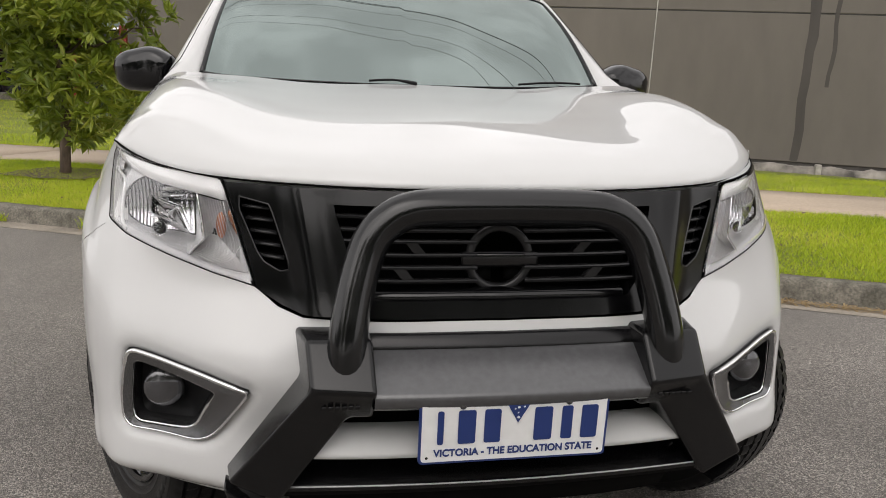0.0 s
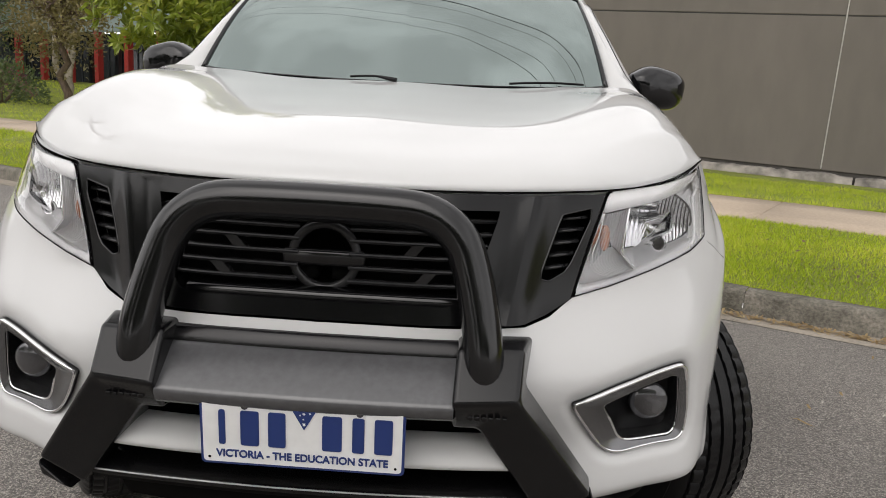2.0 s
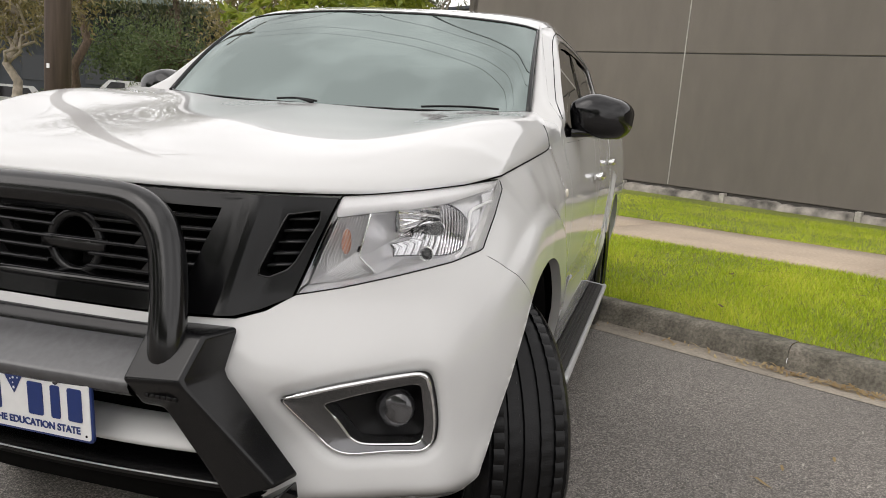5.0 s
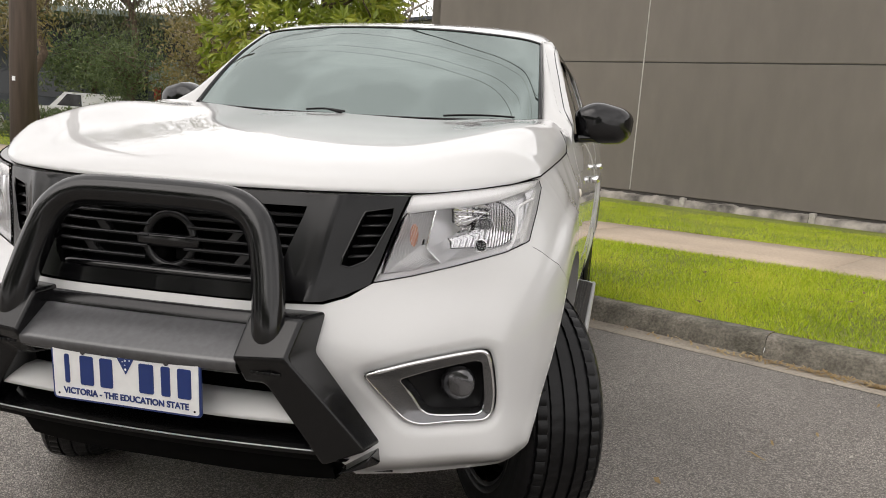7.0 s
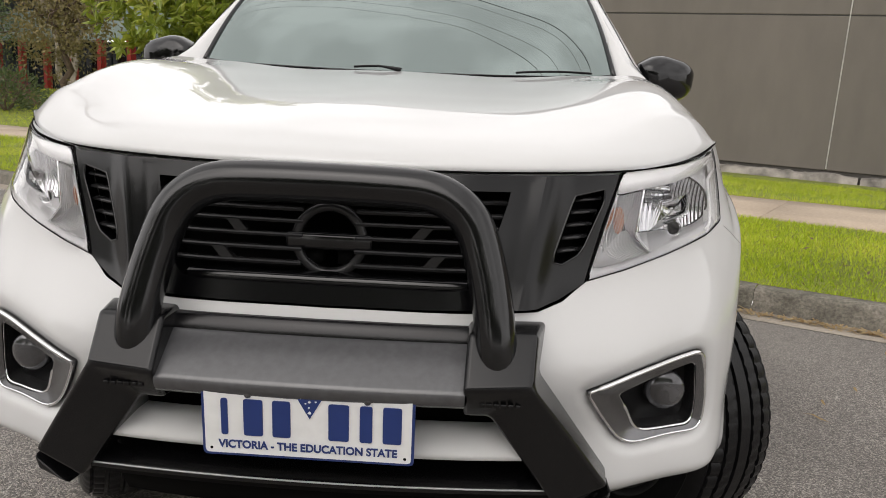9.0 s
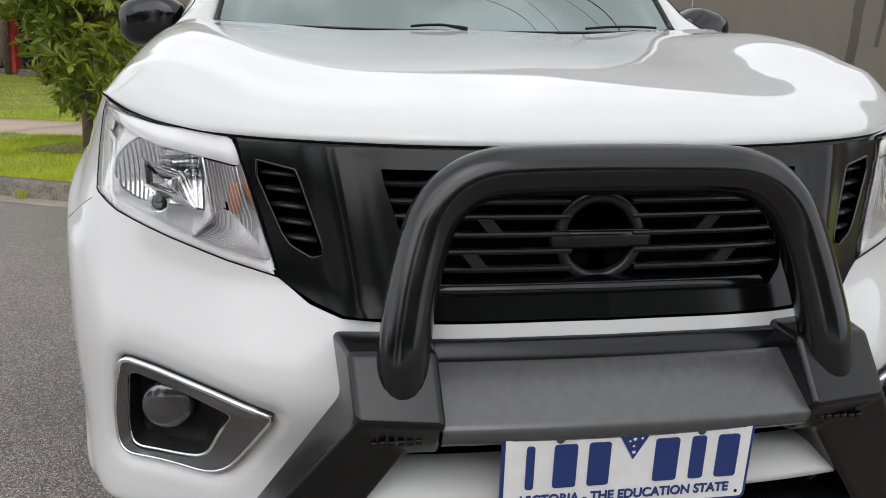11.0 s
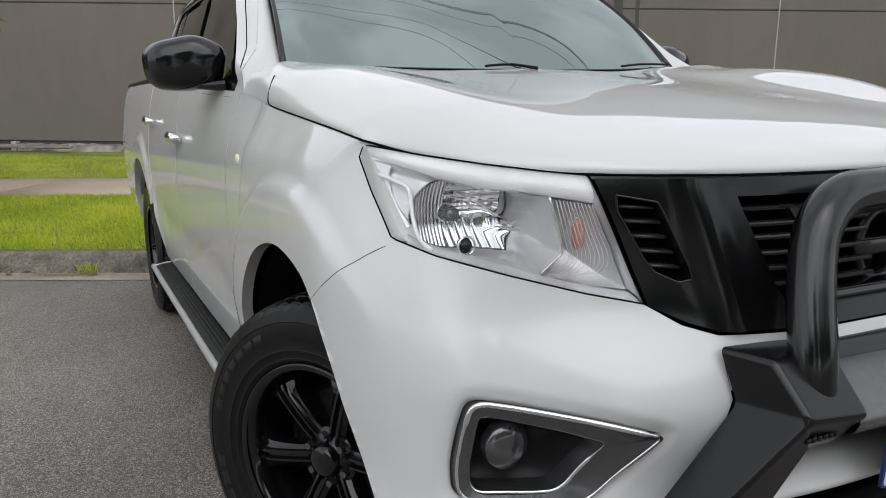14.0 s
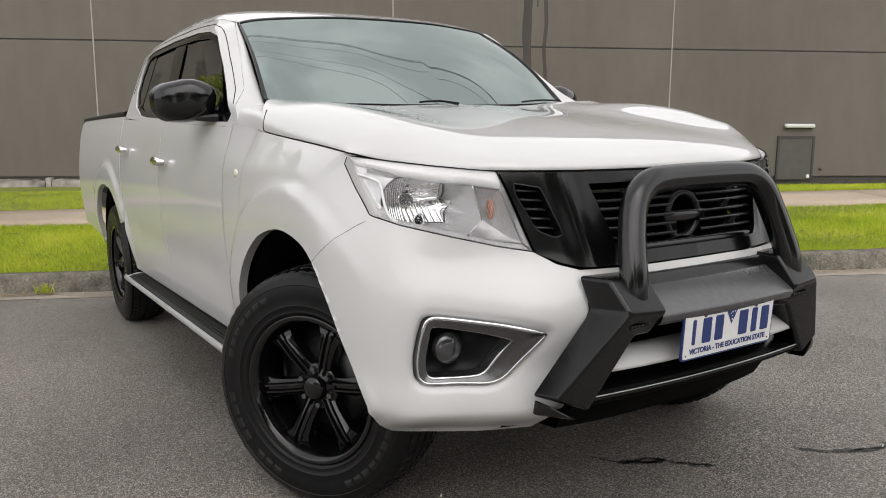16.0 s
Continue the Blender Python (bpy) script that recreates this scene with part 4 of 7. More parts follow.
def ws_net(nu=24, nv=16, off=0.0, grow=0.0):
    b, t = curve(WS_BASE, nu), curve(WS_TOP, nu)
    v = np.linspace(-grow, 1 + grow, nv)[:, None, None]
    p = b[None] * (1 - v) + t[None] * v
    p = p + np.array([0, -0.55, 0.83])[None, None] * (0.028 * np.sin(np.pi * np.clip(v, 0, 1)) + off)
    return p


bm = bmesh.new()
grid(bm, ws_net(56, 40), flip=False)
mirror_x(bm)
solid(bm, 0.005)
windscreen = part("windscreen", bm, GLASS, truck, "wide windscreen of greenish glass")
windscreen.visible_shadow = False
bm = bmesh.new()
w = ws_net(24, 16, -0.008)
grid(bm, w[:2])
grid(bm, w[-2:])
grid(bm, w[:, -2:])
mirror_x(bm)
part("black_border", bm, GLOSSBLACK, windscreen)
bm = bmesh.new()
w = ws_net(24, 16)
tube(bm, w[:, -1] + np.array([-0.004, -0.002, 0.002]), np.linspace(0.009, 0.0045, 16), 8)
tube(bm, w[-1] + np.array([0, -0.003, -0.001]), 0.004, 8)
tube(bm, w[0] + np.array([0, 0.006, 0.0105]), 0.0035, 8)
mirror_x(bm)
part("seal", bm, GLOSSBLACK, windscreen, "black rubber seal round the glass")


def pillar(bm):
    """The white pillar between windscreen and side windows."""
    inn = curve([(0.748, 1.545, 1.300), (0.742, 1.575, 1.322), (0.715, 1.74, 1.453), (0.69, 1.90, 1.575), (0.667, 2.055, 1.674), (0.660, 2.080, 1.690)], 24)
    out = glasshouse3()(curve([(1.51, 1.238), (1.55, 1.305), (1.62, 1.362), (1.82, 1.508), (2.03, 1.652), (2.10, 1.686)], 24))
    mid = (inn + out) / 2 + np.array([0.004, -0.008, 0.004])
    rows_ = []
    for i in range(24):
        c = curve([inn[i] + np.array([-0.012, 0.015, -0.012]), inn[i], mid[i], out[i]], 10)
        rows_.append(c)
    grid(bm, rows_)


pair("pillar", pillar, PAINT, truck)


def cowl(bm):
    """Panel between bonnet, windscreen foot and front door."""
    a = [(float(side(y, z)) + 0.001, y, z) for y, z in ((1.20, 1.186), (1.30, 1.209), (1.42, 1.222), (1.53, 1.2345))]
    a[0] = (0.858, 1.205, 1.185)
    c = [(0.79, 1.31, 1.270), (0.77, 1.41, 1.285), (0.752, 1.49, 1.296), (0.738, 1.565, 1.305)]
    A, C = curve(a, 12), curve(c, 12)
    rows_ = [curve([A[i], A[i] * 0.72 + C[i] * 0.28 + np.array([0.012, -0.004, 0.028]), A[i] * 0.35 + C[i] * 0.65 + np.array([0.006, -0.004, 0.018]), C[i]], 12) for i in range(12)]
    grid(bm, rows_)


pair("cowl_panel", cowl, PAINT, truck)
bm = bmesh.new()
rows_ = []
for x in np.linspace(0, 0.80, 14):
    yb = float(np.interp(x, [0, 0.25, 0.5, 0.65, 0.75, 0.80], [1.348, 1.358, 1.405, 1.435, 1.42, 1.37]))
    yw = float(np.interp(x, [0, 0.25, 0.5, 0.65, 0.735, 0.80], [1.375, 1.385, 1.435, 1.495, 1.56, 1.58]))
    rows_.append([(x, yb - 0.05, 1.272), (x, yw + 0.03, 1.278), (x, yw + 0.06, 1.27)])
grid(bm, rows_)
mirror_x(bm)
part("scuttle", bm, PLASTIC, truck)

# roof
bm = bmesh.new()
front = curve(WS_TOP, 26) + np.array([0, 0.006, 0.006])
railq = curve([(2.10, 1.686), (2.25, 1.710), (2.6, 1.733), (3.0, 1.741), (3.35, 1.733), (3.54, 1.712)], 30)
rail = glasshouse3()(railq)
cen = np.stack([np.zeros(30), np.linspace(1.961, 3.57, 30), pch([1.961, 2.1, 2.35, 2.75, 3.2, 3.57], [1.714, 1.748, 1.782, 1.797, 1.790, 1.755], np.linspace(1.961, 3.57, 30))], 1)
u = np.linspace(0, 1, 26)
net = np.zeros((30, 26, 3))
for j in range(30):
    f = max(0.0, 1 - j / 6) ** 1.5
    xx = rail[j, 0] * u
    yy = cen[j, 1] + (rail[j, 1] - cen[j, 1]) * u ** 2
    zz = rail[j, 2] + (cen[j, 2] - rail[j, 2]) * np.sqrt(np.clip(1 - u ** 5, 0, 1))
    p = np.stack([xx, yy, zz], 1)
    net[j] = p * (1 - f) + (front + (p - p) + np.array([0, (cen[j, 1] - 1.961), (cen[j, 2] - 1.714)]) * (1 - f)) * f
net[0] = front
grid(bm, net)
mirror_x(bm)
part("roof", bm, PAINT, truck)
bm = bmesh.new()
rows_ = []
for t in np.linspace(0, 1, 6):
    half = 0.675 + 0.16 * t
    rows_.append([(x, 3.57 + 0.06 * t, 1.755 - 0.46 * t - 0.06 * (x / half) ** 4 * (1 - t)) for x in np.linspace(-half, half, 20)])
grid(bm, rows_)
part("rear_cab_panel", bm, PAINT, truck)
bm = bmesh.new()
lining = net[2:-1].copy()
lining[:, :, 2] -= 0.035
lining[:, :, 0] *= 0.965
back = np.stack([lining[-1] + np.array([0, -0.02, -0.55 * t]) for t in np.linspace(0.02, 1, 6)])
grid(bm, np.concatenate([lining, back]))
mirror_x(bm)
part("cabin_lining", bm, INTERIOR, truck)
bm = bmesh.new()
rows_ = []
for t in np.linspace(0.12, 0.85, 6):
    half = 0.60 + 0.12 * t
    rows_.append([(x, 3.566 + 0.06 * t, 1.75 - 0.46 * t) for x in np.linspace(-half, half, 12)])
grid(bm, rows_)
part("rear_window", bm, GLOSSBLACK, truck)

# dark inner shell, floor and wheel housings
bm = bmesh.new()
box(bm, 0, 1.35, 0.72, 1.36, 0.10, 0.80)
box(bm, 0, 2.55, 0.45, 1.66, 2.3, 0.10)
box(bm, 0, 2.4, 0.50, 0.9, 4.2, 0.12)
box(bm, 0, 4.6, 0.62, 1.2, 1.4, 0.14)
box(bm, 0, 0.80, 0.98, 0.90, 0.7, 0.10)
box(bm, 0, 0.55, 0.62, 0.95, 0.5, 0.50)
part("underbody", bm, DARK, truck, smooth=False)


def shell(bm):
    q = coons([(1.45, 0.44), (3.6, 0.44)], [(1.45, 1.20), (3.6, 1.26)], [(1.45, 0.44), (1.45, 1.20)], [(3.6, 0.44), (3.6, 1.26)], 20, 8)
    p = flank3(-0.035)(q.reshape(-1, 2)).reshape(8, 20, 3)
    grid(bm, p)


pair("inner_shell", shell, DARK, truck)


def housing(c):
    def b(bm):
        pts = []
        line = [(c + (y - c) * 1.03, z + 0.012) for y, z in (front_arch(0.487, 1.49, 30) if c < 2 else arch_pts(4.10, -5, 185, 30))]
        for y, z in line:
            pts.append([(min(0.875, float(side(y, z)) - 0.02), y, z), (0.70, y, z), (0.48, y, z)])
        grid(bm, pts)
        f = [bm.verts.new(p[2]) for p in pts]
        bm.faces.new(f)
    return b


pair("wheel_housing", housing(AXLE_F), PLASTIC, truck)
pair("wheel_housing", housing(AXLE_R), PLASTIC, truck)

# cabin
bm = bmesh.new()
prof = [(1.46, 1.262), (1.60, 1.282), (1.78, 1.292), (1.86, 1.26), (1.90, 1.10), (1.88, 0.75)]
grid(bm, [[(x, y + 0.05 * (x / 0.75) ** 2, z) for y, z in prof] for x in np.linspace(-0.76, 0.76, 16)])
part("dashboard", bm, INTERIOR, truck)
for s in (-1, 1):
    bm = bmesh.new()
    box(bm, s * 0.37, 2.55, 0.78, 0.50, 0.52, 0.20, bevel=0.06)
    seat = part("seat", bm, SEATCLOTH, truck)
    bm = bmesh.new()
    box(bm, 0, 0, 0, 0.48, 0.14, 0.66, bevel=0.06, m=pose(s * 0.37, 2.84, 1.12, -12))
    part("backrest", bm, SEATCLOTH, seat)
    bm = bmesh.new()
    box(bm, 0, 0, 0, 0.26, 0.10, 0.17, bevel=0.04, m=pose(s * 0.37, 2.93, 1.545, -10))
    part("headrest", bm, SEATCLOTH, seat)
bm = bmesh.new()
sw = Matrix.Translation((-0.37, 2.02, 1.20)) @ Matrix.Rotation(radians(-65), 4, "X")
tube(bm, [sw @ Vector((0.185 * math.cos(t), 0.185 * math.sin(t), 0)) for t in np.linspace(0, 2 * math.pi, 33)], 0.016, 10, caps=False)
box(bm, 0, 0, 0, 0.34, 0.09, 0.03, bevel=0.012, m=sw)
part("steering_wheel", bm, INTERIOR, truck)
bm = bmesh.new()
box(bm, 0, 0, 0, 0.24, 0.03, 0.07, bevel=0.012, m=pose(0, 1.93, 1.60, -15))
part("rear_view_mirror", bm, INTERIOR, truck)


# ---- lamps ----
def scaled(o, c, s, dz=0.0):
    return [(c[0] + (x - c[0]) * s, c[1] + (z - c[1]) * s + dz) for x, z in o]


def lamp_lens(bm):
    c = np.array((0.68, 1.0))
    rows_ = [c + (resample(np.array(HL), 90) - c) * t for t in (1.0, 0.9, 0.75, 0.55, 0.3, 0.02)]
    p = np.array([nose3(0.004 if k else 0.0)(r) for k, r in enumerate(rows_)])
    p[1:, :, 1] -= 0.004
    grid(bm, p.transpose(1, 0, 2), close_u=True)
    solid(bm, 0.003)


lamps = pair("headlight", lambda bm: inset_wall(bm, nose3(-0.004)(resample(np.array(HL), 90)), (-0.008, 0.11, 0), 0.93, 5), SILVER, truck, "clear halogen headlight with amber indicator bulb")
lens = pair("lens", lamp_lens, LENS, lamps)
for o in lens:
    o.visible_shadow = False


def band(rows2):
    def b(bm):
        grid(bm, np.array([nose3(off)(np.array(r)) for r, off in rows2]))
    return b


top_curve = curve([(0.562, 1.0765), (0.62, 1.083), (0.70, 1.0945), (0.77, 1.1075), (0.828, 1.122)], 24)
low_curve = curve([(0.553, 1.032), (0.593, 1.040), (0.648, 1.050), (0.694, 1.057), (0.742, 1.069), (0.771, 1.080), (0.80, 1.092), (0.826, 1.106)], 24)
BRIGHT = mat("pearl_white_trim", (0.90, 0.90, 0.91), 0.16, coat=1.0, var2=0.02, scale2=30)
pair("eyebrow", band([(top_curve, -0.003), (top_curve * 0.5 + low_curve * 0.5, -0.005), (low_curve, -0.010), (low_curve + np.array([0, -0.004]), -0.05)]), BRIGHT, lamps, "bright white upper strip")
SATINSILVER = mat("satin_silver_bezel", (0.66, 0.66, 0.67), 0.25, metal=0.45, var2=0.03, scale2=30)
side_o = curve([(0.561, 1.0755), (0.541, 1.01), (0.519, 0.94), (0.499, 0.871)], 20)
side_i = curve([(0.554, 1.030), (0.543, 1.006), (0.527, 0.955), (0.511, 0.889)], 20)
pair("inner_trim", band([(side_i, -0.022), (side_i, -0.010), (side_o, -0.004)]), SATINSILVER, lamps, "pale silver inner edge")
bt = curve([(0.500, 0.8705), (0.58, 0.887), (0.68, 0.9145), (0.78, 0.9445), (0.826, 0.968)], 24)
bl = curve([(0.510, 0.885), (0.583, 0.899), (0.68, 0.926), (0.777, 0.957), (0.815, 0.981)], 24)
pair("lower_trim", band([(bl, -0.035), (bl, -0.014), (bt, -0.004)]), SATINSILVER, lamps)
ot = curve([(0.826, 0.970), (0.833, 1.04), (0.834, 1.10), (0.828, 1.119)], 16)
oi = curve([(0.797, 0.985), (0.808, 1.03), (0.806, 1.070), (0.80, 1.090)], 16)
pair("outer_trim", band([(ot, -0.006), (oi, -0.025)]), SATINSILVER, lamps)


def lamp_gap(bm):
    p = nose3(-0.0005)(resample(np.array(scaled(HL, (0.68, 1.0), 1.006)), 120))
    tube(bm, np.vstack([p, p[:1]]), 0.0017, 6, caps=False)


# Black tube standing for shade in the gap round the lamp.
pair("lamp_gap_line", lamp_gap, DARK, lamps, "black line painting the shaded gap round the lamp")

BOWL = Vector((0.712, 0.545, 1.000))
CUT, WIDE, TALL = 0.634, 0.082, 0.066


def bowl_top(x):
    return BOWL.z + TALL * math.sqrt(max(0.0, 1 - (max(0.0, x - BOWL.x) / WIDE) ** 2)) - 0.10 * max(0.0, BOWL.x - x)


def bowl_low(x):
    return BOWL.z - 0.062 * math.sqrt(max(0.0, 1 - (max(0.0, x - BOWL.x) / WIDE) ** 2)) - 0.03 * max(0.0, BOWL.x - x)


def bowl_depth(x, z):
    return BOWL.y - 6.5 * ((x - BOWL.x) ** 2 + (z - BOWL.z) ** 2) + 0.25 * (x - BOWL.x)


def behind_lens(p, d=0.008):
    """The same points, none of them ahead of the lens."""
    p = np.asarray(p, float).copy()
    p[..., 1] = np.maximum(p[..., 1], skin(p[..., 0], p[..., 2]) + d)
    return p


def scallop(v):
    """A row of round flutes, one to each unit."""
    f = v - np.floor(v)
    return 4 * f * (1 - f)


def bowl(bm):
    """Fluted reflector: upright flutes, stepped across in its upper inner quarter."""
    xs_ = np.linspace(CUT, BOWL.x + WIDE * 0.999, 150)
    lo, hi = np.array([bowl_low(x) for x in xs_]), np.array([bowl_top(x) for x in xs_])
    X = np.repeat(xs_[:, None], 48, 1)
    Z = lo[:, None] + (hi - lo)[:, None] * np.linspace(0, 1, 48)[None]
    Y = np.maximum(bowl_depth(X, Z), skin(X, Z) + 0.007)
    upper = (X < BOWL.x + 0.004) & (Z > BOWL.z - 0.006)
    inner = (X < BOWL.x + 0.010) & ~upper
    Y = Y + np.where(upper, 0.0042 * scallop((Z - BOWL.z + 0.10 * (X - CUT)) / 0.0165) + 0.0007 * scallop((X - CUT) / 0.013),
                     np.where(inner, 0.0036 * scallop((X - CUT - 0.12 * (Z - BOWL.z)) / 0.0135), 0.0022 * scallop((X - CUT) / 0.0074)))
    Y = np.where(np.hypot(X - BOWL.x, Z - BOWL.z) < 0.016, BOWL.y, Y)
    grid(bm, np.stack([X, Y, Z], 2))


bowls = pair("reflector", bowl, REFLECT, lamps, "fluted chrome reflector bowl")
XS = np.linspace(CUT, BOWL.x + WIDE * 0.998, 40)
RIM2 = [(x, bowl_low(x)) for x in XS] + [(x, bowl_top(x)) for x in XS[::-1]]


def bowl_rim(bm):
    p = behind_lens([(x, bowl_depth(x, z), z) for x, z in RIM2 + RIM2[:1]], 0.007)
    tube(bm, p, 0.0022, 8, caps=False)


pair("bowl_rim", bowl_rim, SMOKE, bowls)
PLATE_EDGE = [(0.616, 1.043), (0.66, 1.050), (0.70, 1.060), (0.742, 1.070), (0.771, 1.081), (0.80, 1.092), (0.822, 1.098), (0.828, 1.04), (0.822, 0.975), (0.78, 0.951), (0.70, 0.927), (0.639, 0.912), (0.604, 0.950), (0.608, 0.99)]


def lamp_plate(bm):
    o, i = star(PLATE_EDGE, RIM2, (0.71, 0.998), 110)
    po = nose3(-0.012)(o)
    pi_ = behind_lens(np.stack([i[:, 0], bowl_depth(i[:, 0], i[:, 1]), i[:, 1]], 1))
    grid(bm, np.stack([po * (1 - t) + pi_ * t + np.array([0, 0.010 * math.sin(math.pi * t), 0]) for t in (0, 0.25, 0.5, 0.75, 1.0)], 1), close_u=True)


pair("lamp_bezel", lamp_plate, SATINSILVER, lamps)


def bulb(bm):
    tube(bm, [(BOWL.x, BOWL.y - 0.002, BOWL.z), (BOWL.x, BOWL.y - 0.030, BOWL.z), (BOWL.x, BOWL.y - 0.036, BOWL.z)], [0.016, 0.013, 0.008], 20)


pair("bulb_shield", bulb, SMOKE, bowls)


def parker(bm):
    bmesh.ops.create_uvsphere(bm, u_segments=18, v_segments=10, radius=0.0145, matrix=Matrix.Translation((0.712, 0.470, 0.950)))


pair("parking_lamp", parker, GLOSSBLACK, lamps)


def parker_rim(bm):
    tube(bm, [(0.712 + 0.0165 * math.cos(t), 0.462, 0.950 + 0.0165 * math.sin(t)) for t in np.linspace(0, 2 * math.pi, 25)], 0.0022, 8, caps=False)


pair("parking_lamp_ring", parker_rim, CHROME, lamps)


def ind_box(bm):
    o = np.array([(0.513, 0.888), (0.554, 1.029), (0.614, 1.041), (0.606, 0.99), (0.602, 0.951), (0.636, 0.913), (0.57, 0.896)])
    c = o.mean(0)
    rr = resample(o, 60)
    p = np.array([nose3(-0.014)(rr), nose3(-0.05)(c + (rr - c) * 0.82), nose3(-0.062)(c + (rr - c) * 0.1)])
    grid(bm, p.transpose(1, 0, 2), close_u=True)


inds = pair("indicator", ind_box, mat("satin_lamp_chamber", (0.56, 0.56, 0.57), 0.34, metal=0.5, var2=0.06, scale2=60), lamps, "clear indicator chamber")


def amber(bm):
    y = float(skin(0.567, 0.975)[0]) + 0.036
    bmesh.ops.create_uvsphere(bm, u_segments=16, v_segments=12, radius=0.0135, matrix=Matrix.Translation((0.567, y, 0.978)) @ Matrix.Diagonal((0.8, 0.9, 2.1, 1)))


pair("amber_bulb", amber, ORANGE, inds)


def chamber_line(bm):
    c = np.vstack([even([(0.6155, 1.043), (0.607, 0.99), (0.6025, 0.953)], 14), even([(0.604, 0.948), (0.637, 0.914)], 8)])
    tube(bm, nose3(-0.010)(c), 0.0022, 8)


pair("chamber_edge", chamber_line, CHROME, lamps)


def pocket_line(bm):
    c = curve([(0.826, 1.075), (0.80, 1.059), (0.792, 1.047), (0.795, 1.003), (0.793, 0.966), (0.780, 0.950)], 30)
    tube(bm, nose3(-0.009)(c), 0.0036, 8)


pair("pocket_edge", pocket_line, mat("white_lamp_trim", (0.80, 0.80, 0.81), 0.2, coat=0.4), lamps)
# Opaque pale colour paints the glints that clear ribs would catch.
RIBGLINT = mat("lens_rib_glint", (0.66, 0.66, 0.67), 0.15, coat=0.6)
for k in range(11):
    def rib_line(bm, f=(k + 0.5) / 11):
        q = curve([(0.554 + 0.056 * f, 1.030 + 0.008 * f), (0.541 + 0.062 * f, 0.985), (0.528 + 0.070 * f, 0.942), (0.540 + 0.068 * f, 0.914 + 0.014 * f), (0.578 + 0.048 * f, 0.900 + 0.017 * f)], 18)
        tube(bm, nose3(-0.009)(q), 0.0005, 5)
    pair("lens_rib", rib_line, RIBGLINT, inds)

# fog lamps
FC = (0.672, 0.616)
FIN = rounded([(0.576, 0.645), (0.638, 0.664), (0.693, 0.675), (0.757, 0.686), (0.762, 0.64), (0.768, 0.59), (0.764, 0.540), (0.68, 0.5405), (0.628, 0.546), (0.598, 0.607)], [0.012, 0.02, 0.03, 0.016, 0.02, 0.02, 0.022, 0.03, 0.03, 0.03])


def fog_trim(bm):
    o = scaled(FOG, FC, 1.03)
    f = nose3(-0.008)
    p = ring_on(bm, o, FIN, FC, lambda q: f(q) + np.array([[0, 0.022, 0]]) * np.clip(1 - np.min(np.linalg.norm(q[:, None, :] - np.array(resample(np.array(o), 80))[None], axis=2), axis=1) / 0.03, 0, 1)[:, None] * -0.6, 90, 6)
    inset_wall(bm, p[:, -1], (-0.005, 0.05, 0), 0.9, 3)
    inset_wall(bm, p[:, 0], (0, 0.03, 0), 1.0, 2)


fogs = pair("fog_lamp", fog_trim, SMOKE, truck, "fog lamp in a smoked chrome surround")


def fog_chrome(bm):
    o = resample(np.array(scaled(FOG, FC, 1.015)), 90)
    p = nose3(0.002)(o)
    rad = [0.0052 if z > 0.668 else 0.0030 for z in o[:, 1]]
    tube(bm, np.vstack([p, p[:1]]), rad + rad[:1], 8, caps=False)


pair("chrome_edge", fog_chrome, CHROME, fogs)


def fog_inner_chrome(bm):
    o = resample(np.array(FIN), 80)
    p = nose3(-0.010)(o)
    rad = [0.0042 if z < 0.56 or (x < 0.645 and z < 0.615) else (0.0024 if x > 0.74 else 0.0012) for x, z in o]
    tube(bm, np.vstack([p, p[:1]]), rad + rad[:1], 8, caps=False)


pair("inner_edge", fog_inner_chrome, CHROME, fogs)


def fog_well(bm):
    o = resample(np.array(FIN), 60)
    c = np.array(FC)
    p = np.array([nose3(-0.05)(c + (o - c) * 0.95), nose3(-0.075)(c + (o - c) * 0.7), nose3(-0.075)(c + (o - c) * 0.05)])
    grid(bm, p.transpose(1, 0, 2), close_u=True)


pair("well", fog_well, PLASTIC, fogs)


def fog_bulb(bm):
    y = float(skin(0.697, 0.617)[0])
    rows_ = []
    for k, (r, d) in enumerate(((0.044, 0.06), (0.044, 0.040), (0.040, 0.036), (0.030, 0.031), (0.016, 0.028), (0.001, 0.027))):
        rows_.append([(0.697 + r * math.cos(t), y + d, 0.617 + r * math.sin(t)) for t in np.linspace(0, 2 * math.pi, 33)])
    grid(bm, rows_, flip=True)


pair("lamp_glass", fog_bulb, mat("dark_lamp_glass", (0.085, 0.085, 0.09), 0.16, coat=1.0, metal=0.6, var2=0.6, scale2=26), fogs)

# ---- bull bar ----
def hull(bm, pts, bevel=0.0, seg=2):
    vs = [bm.verts.new(p) for p in pts]
    r = bmesh.ops.convex_hull(bm, input=vs)
    bmesh.ops.delete(bm, geom=[v for v in vs if v.is_valid and not v.link_faces], context="VERTS")
    bmesh.ops.dissolve_limit(bm, angle_limit=radians(4), verts=bm.verts, edges=bm.edges)
    if bevel:
        bmesh.ops.bevel(bm, geom=bm.edges[:], offset=bevel, segments=seg, affect="EDGES", profile=0.5, clamp_overlap=True)


bm = bmesh.new()
half = [(0.323, 0.045, 0.728), (0.320, 0.052, 0.80), (0.306, 0.074, 0.88), (0.287, 0.093, 0.95), (0.268, 0.102, 0.993), (0.240, 0.108, 1.022), (0.203, 0.111, 1.040), (0.15, 0.112, 1.047), (0.0, 0.113, 1.049)]
path = half + [(-x, y, z) for x, y, z in half[-2::-1]]
path = curve(path, 90)
rings_ = tube(bm, path, 0.037, 20)
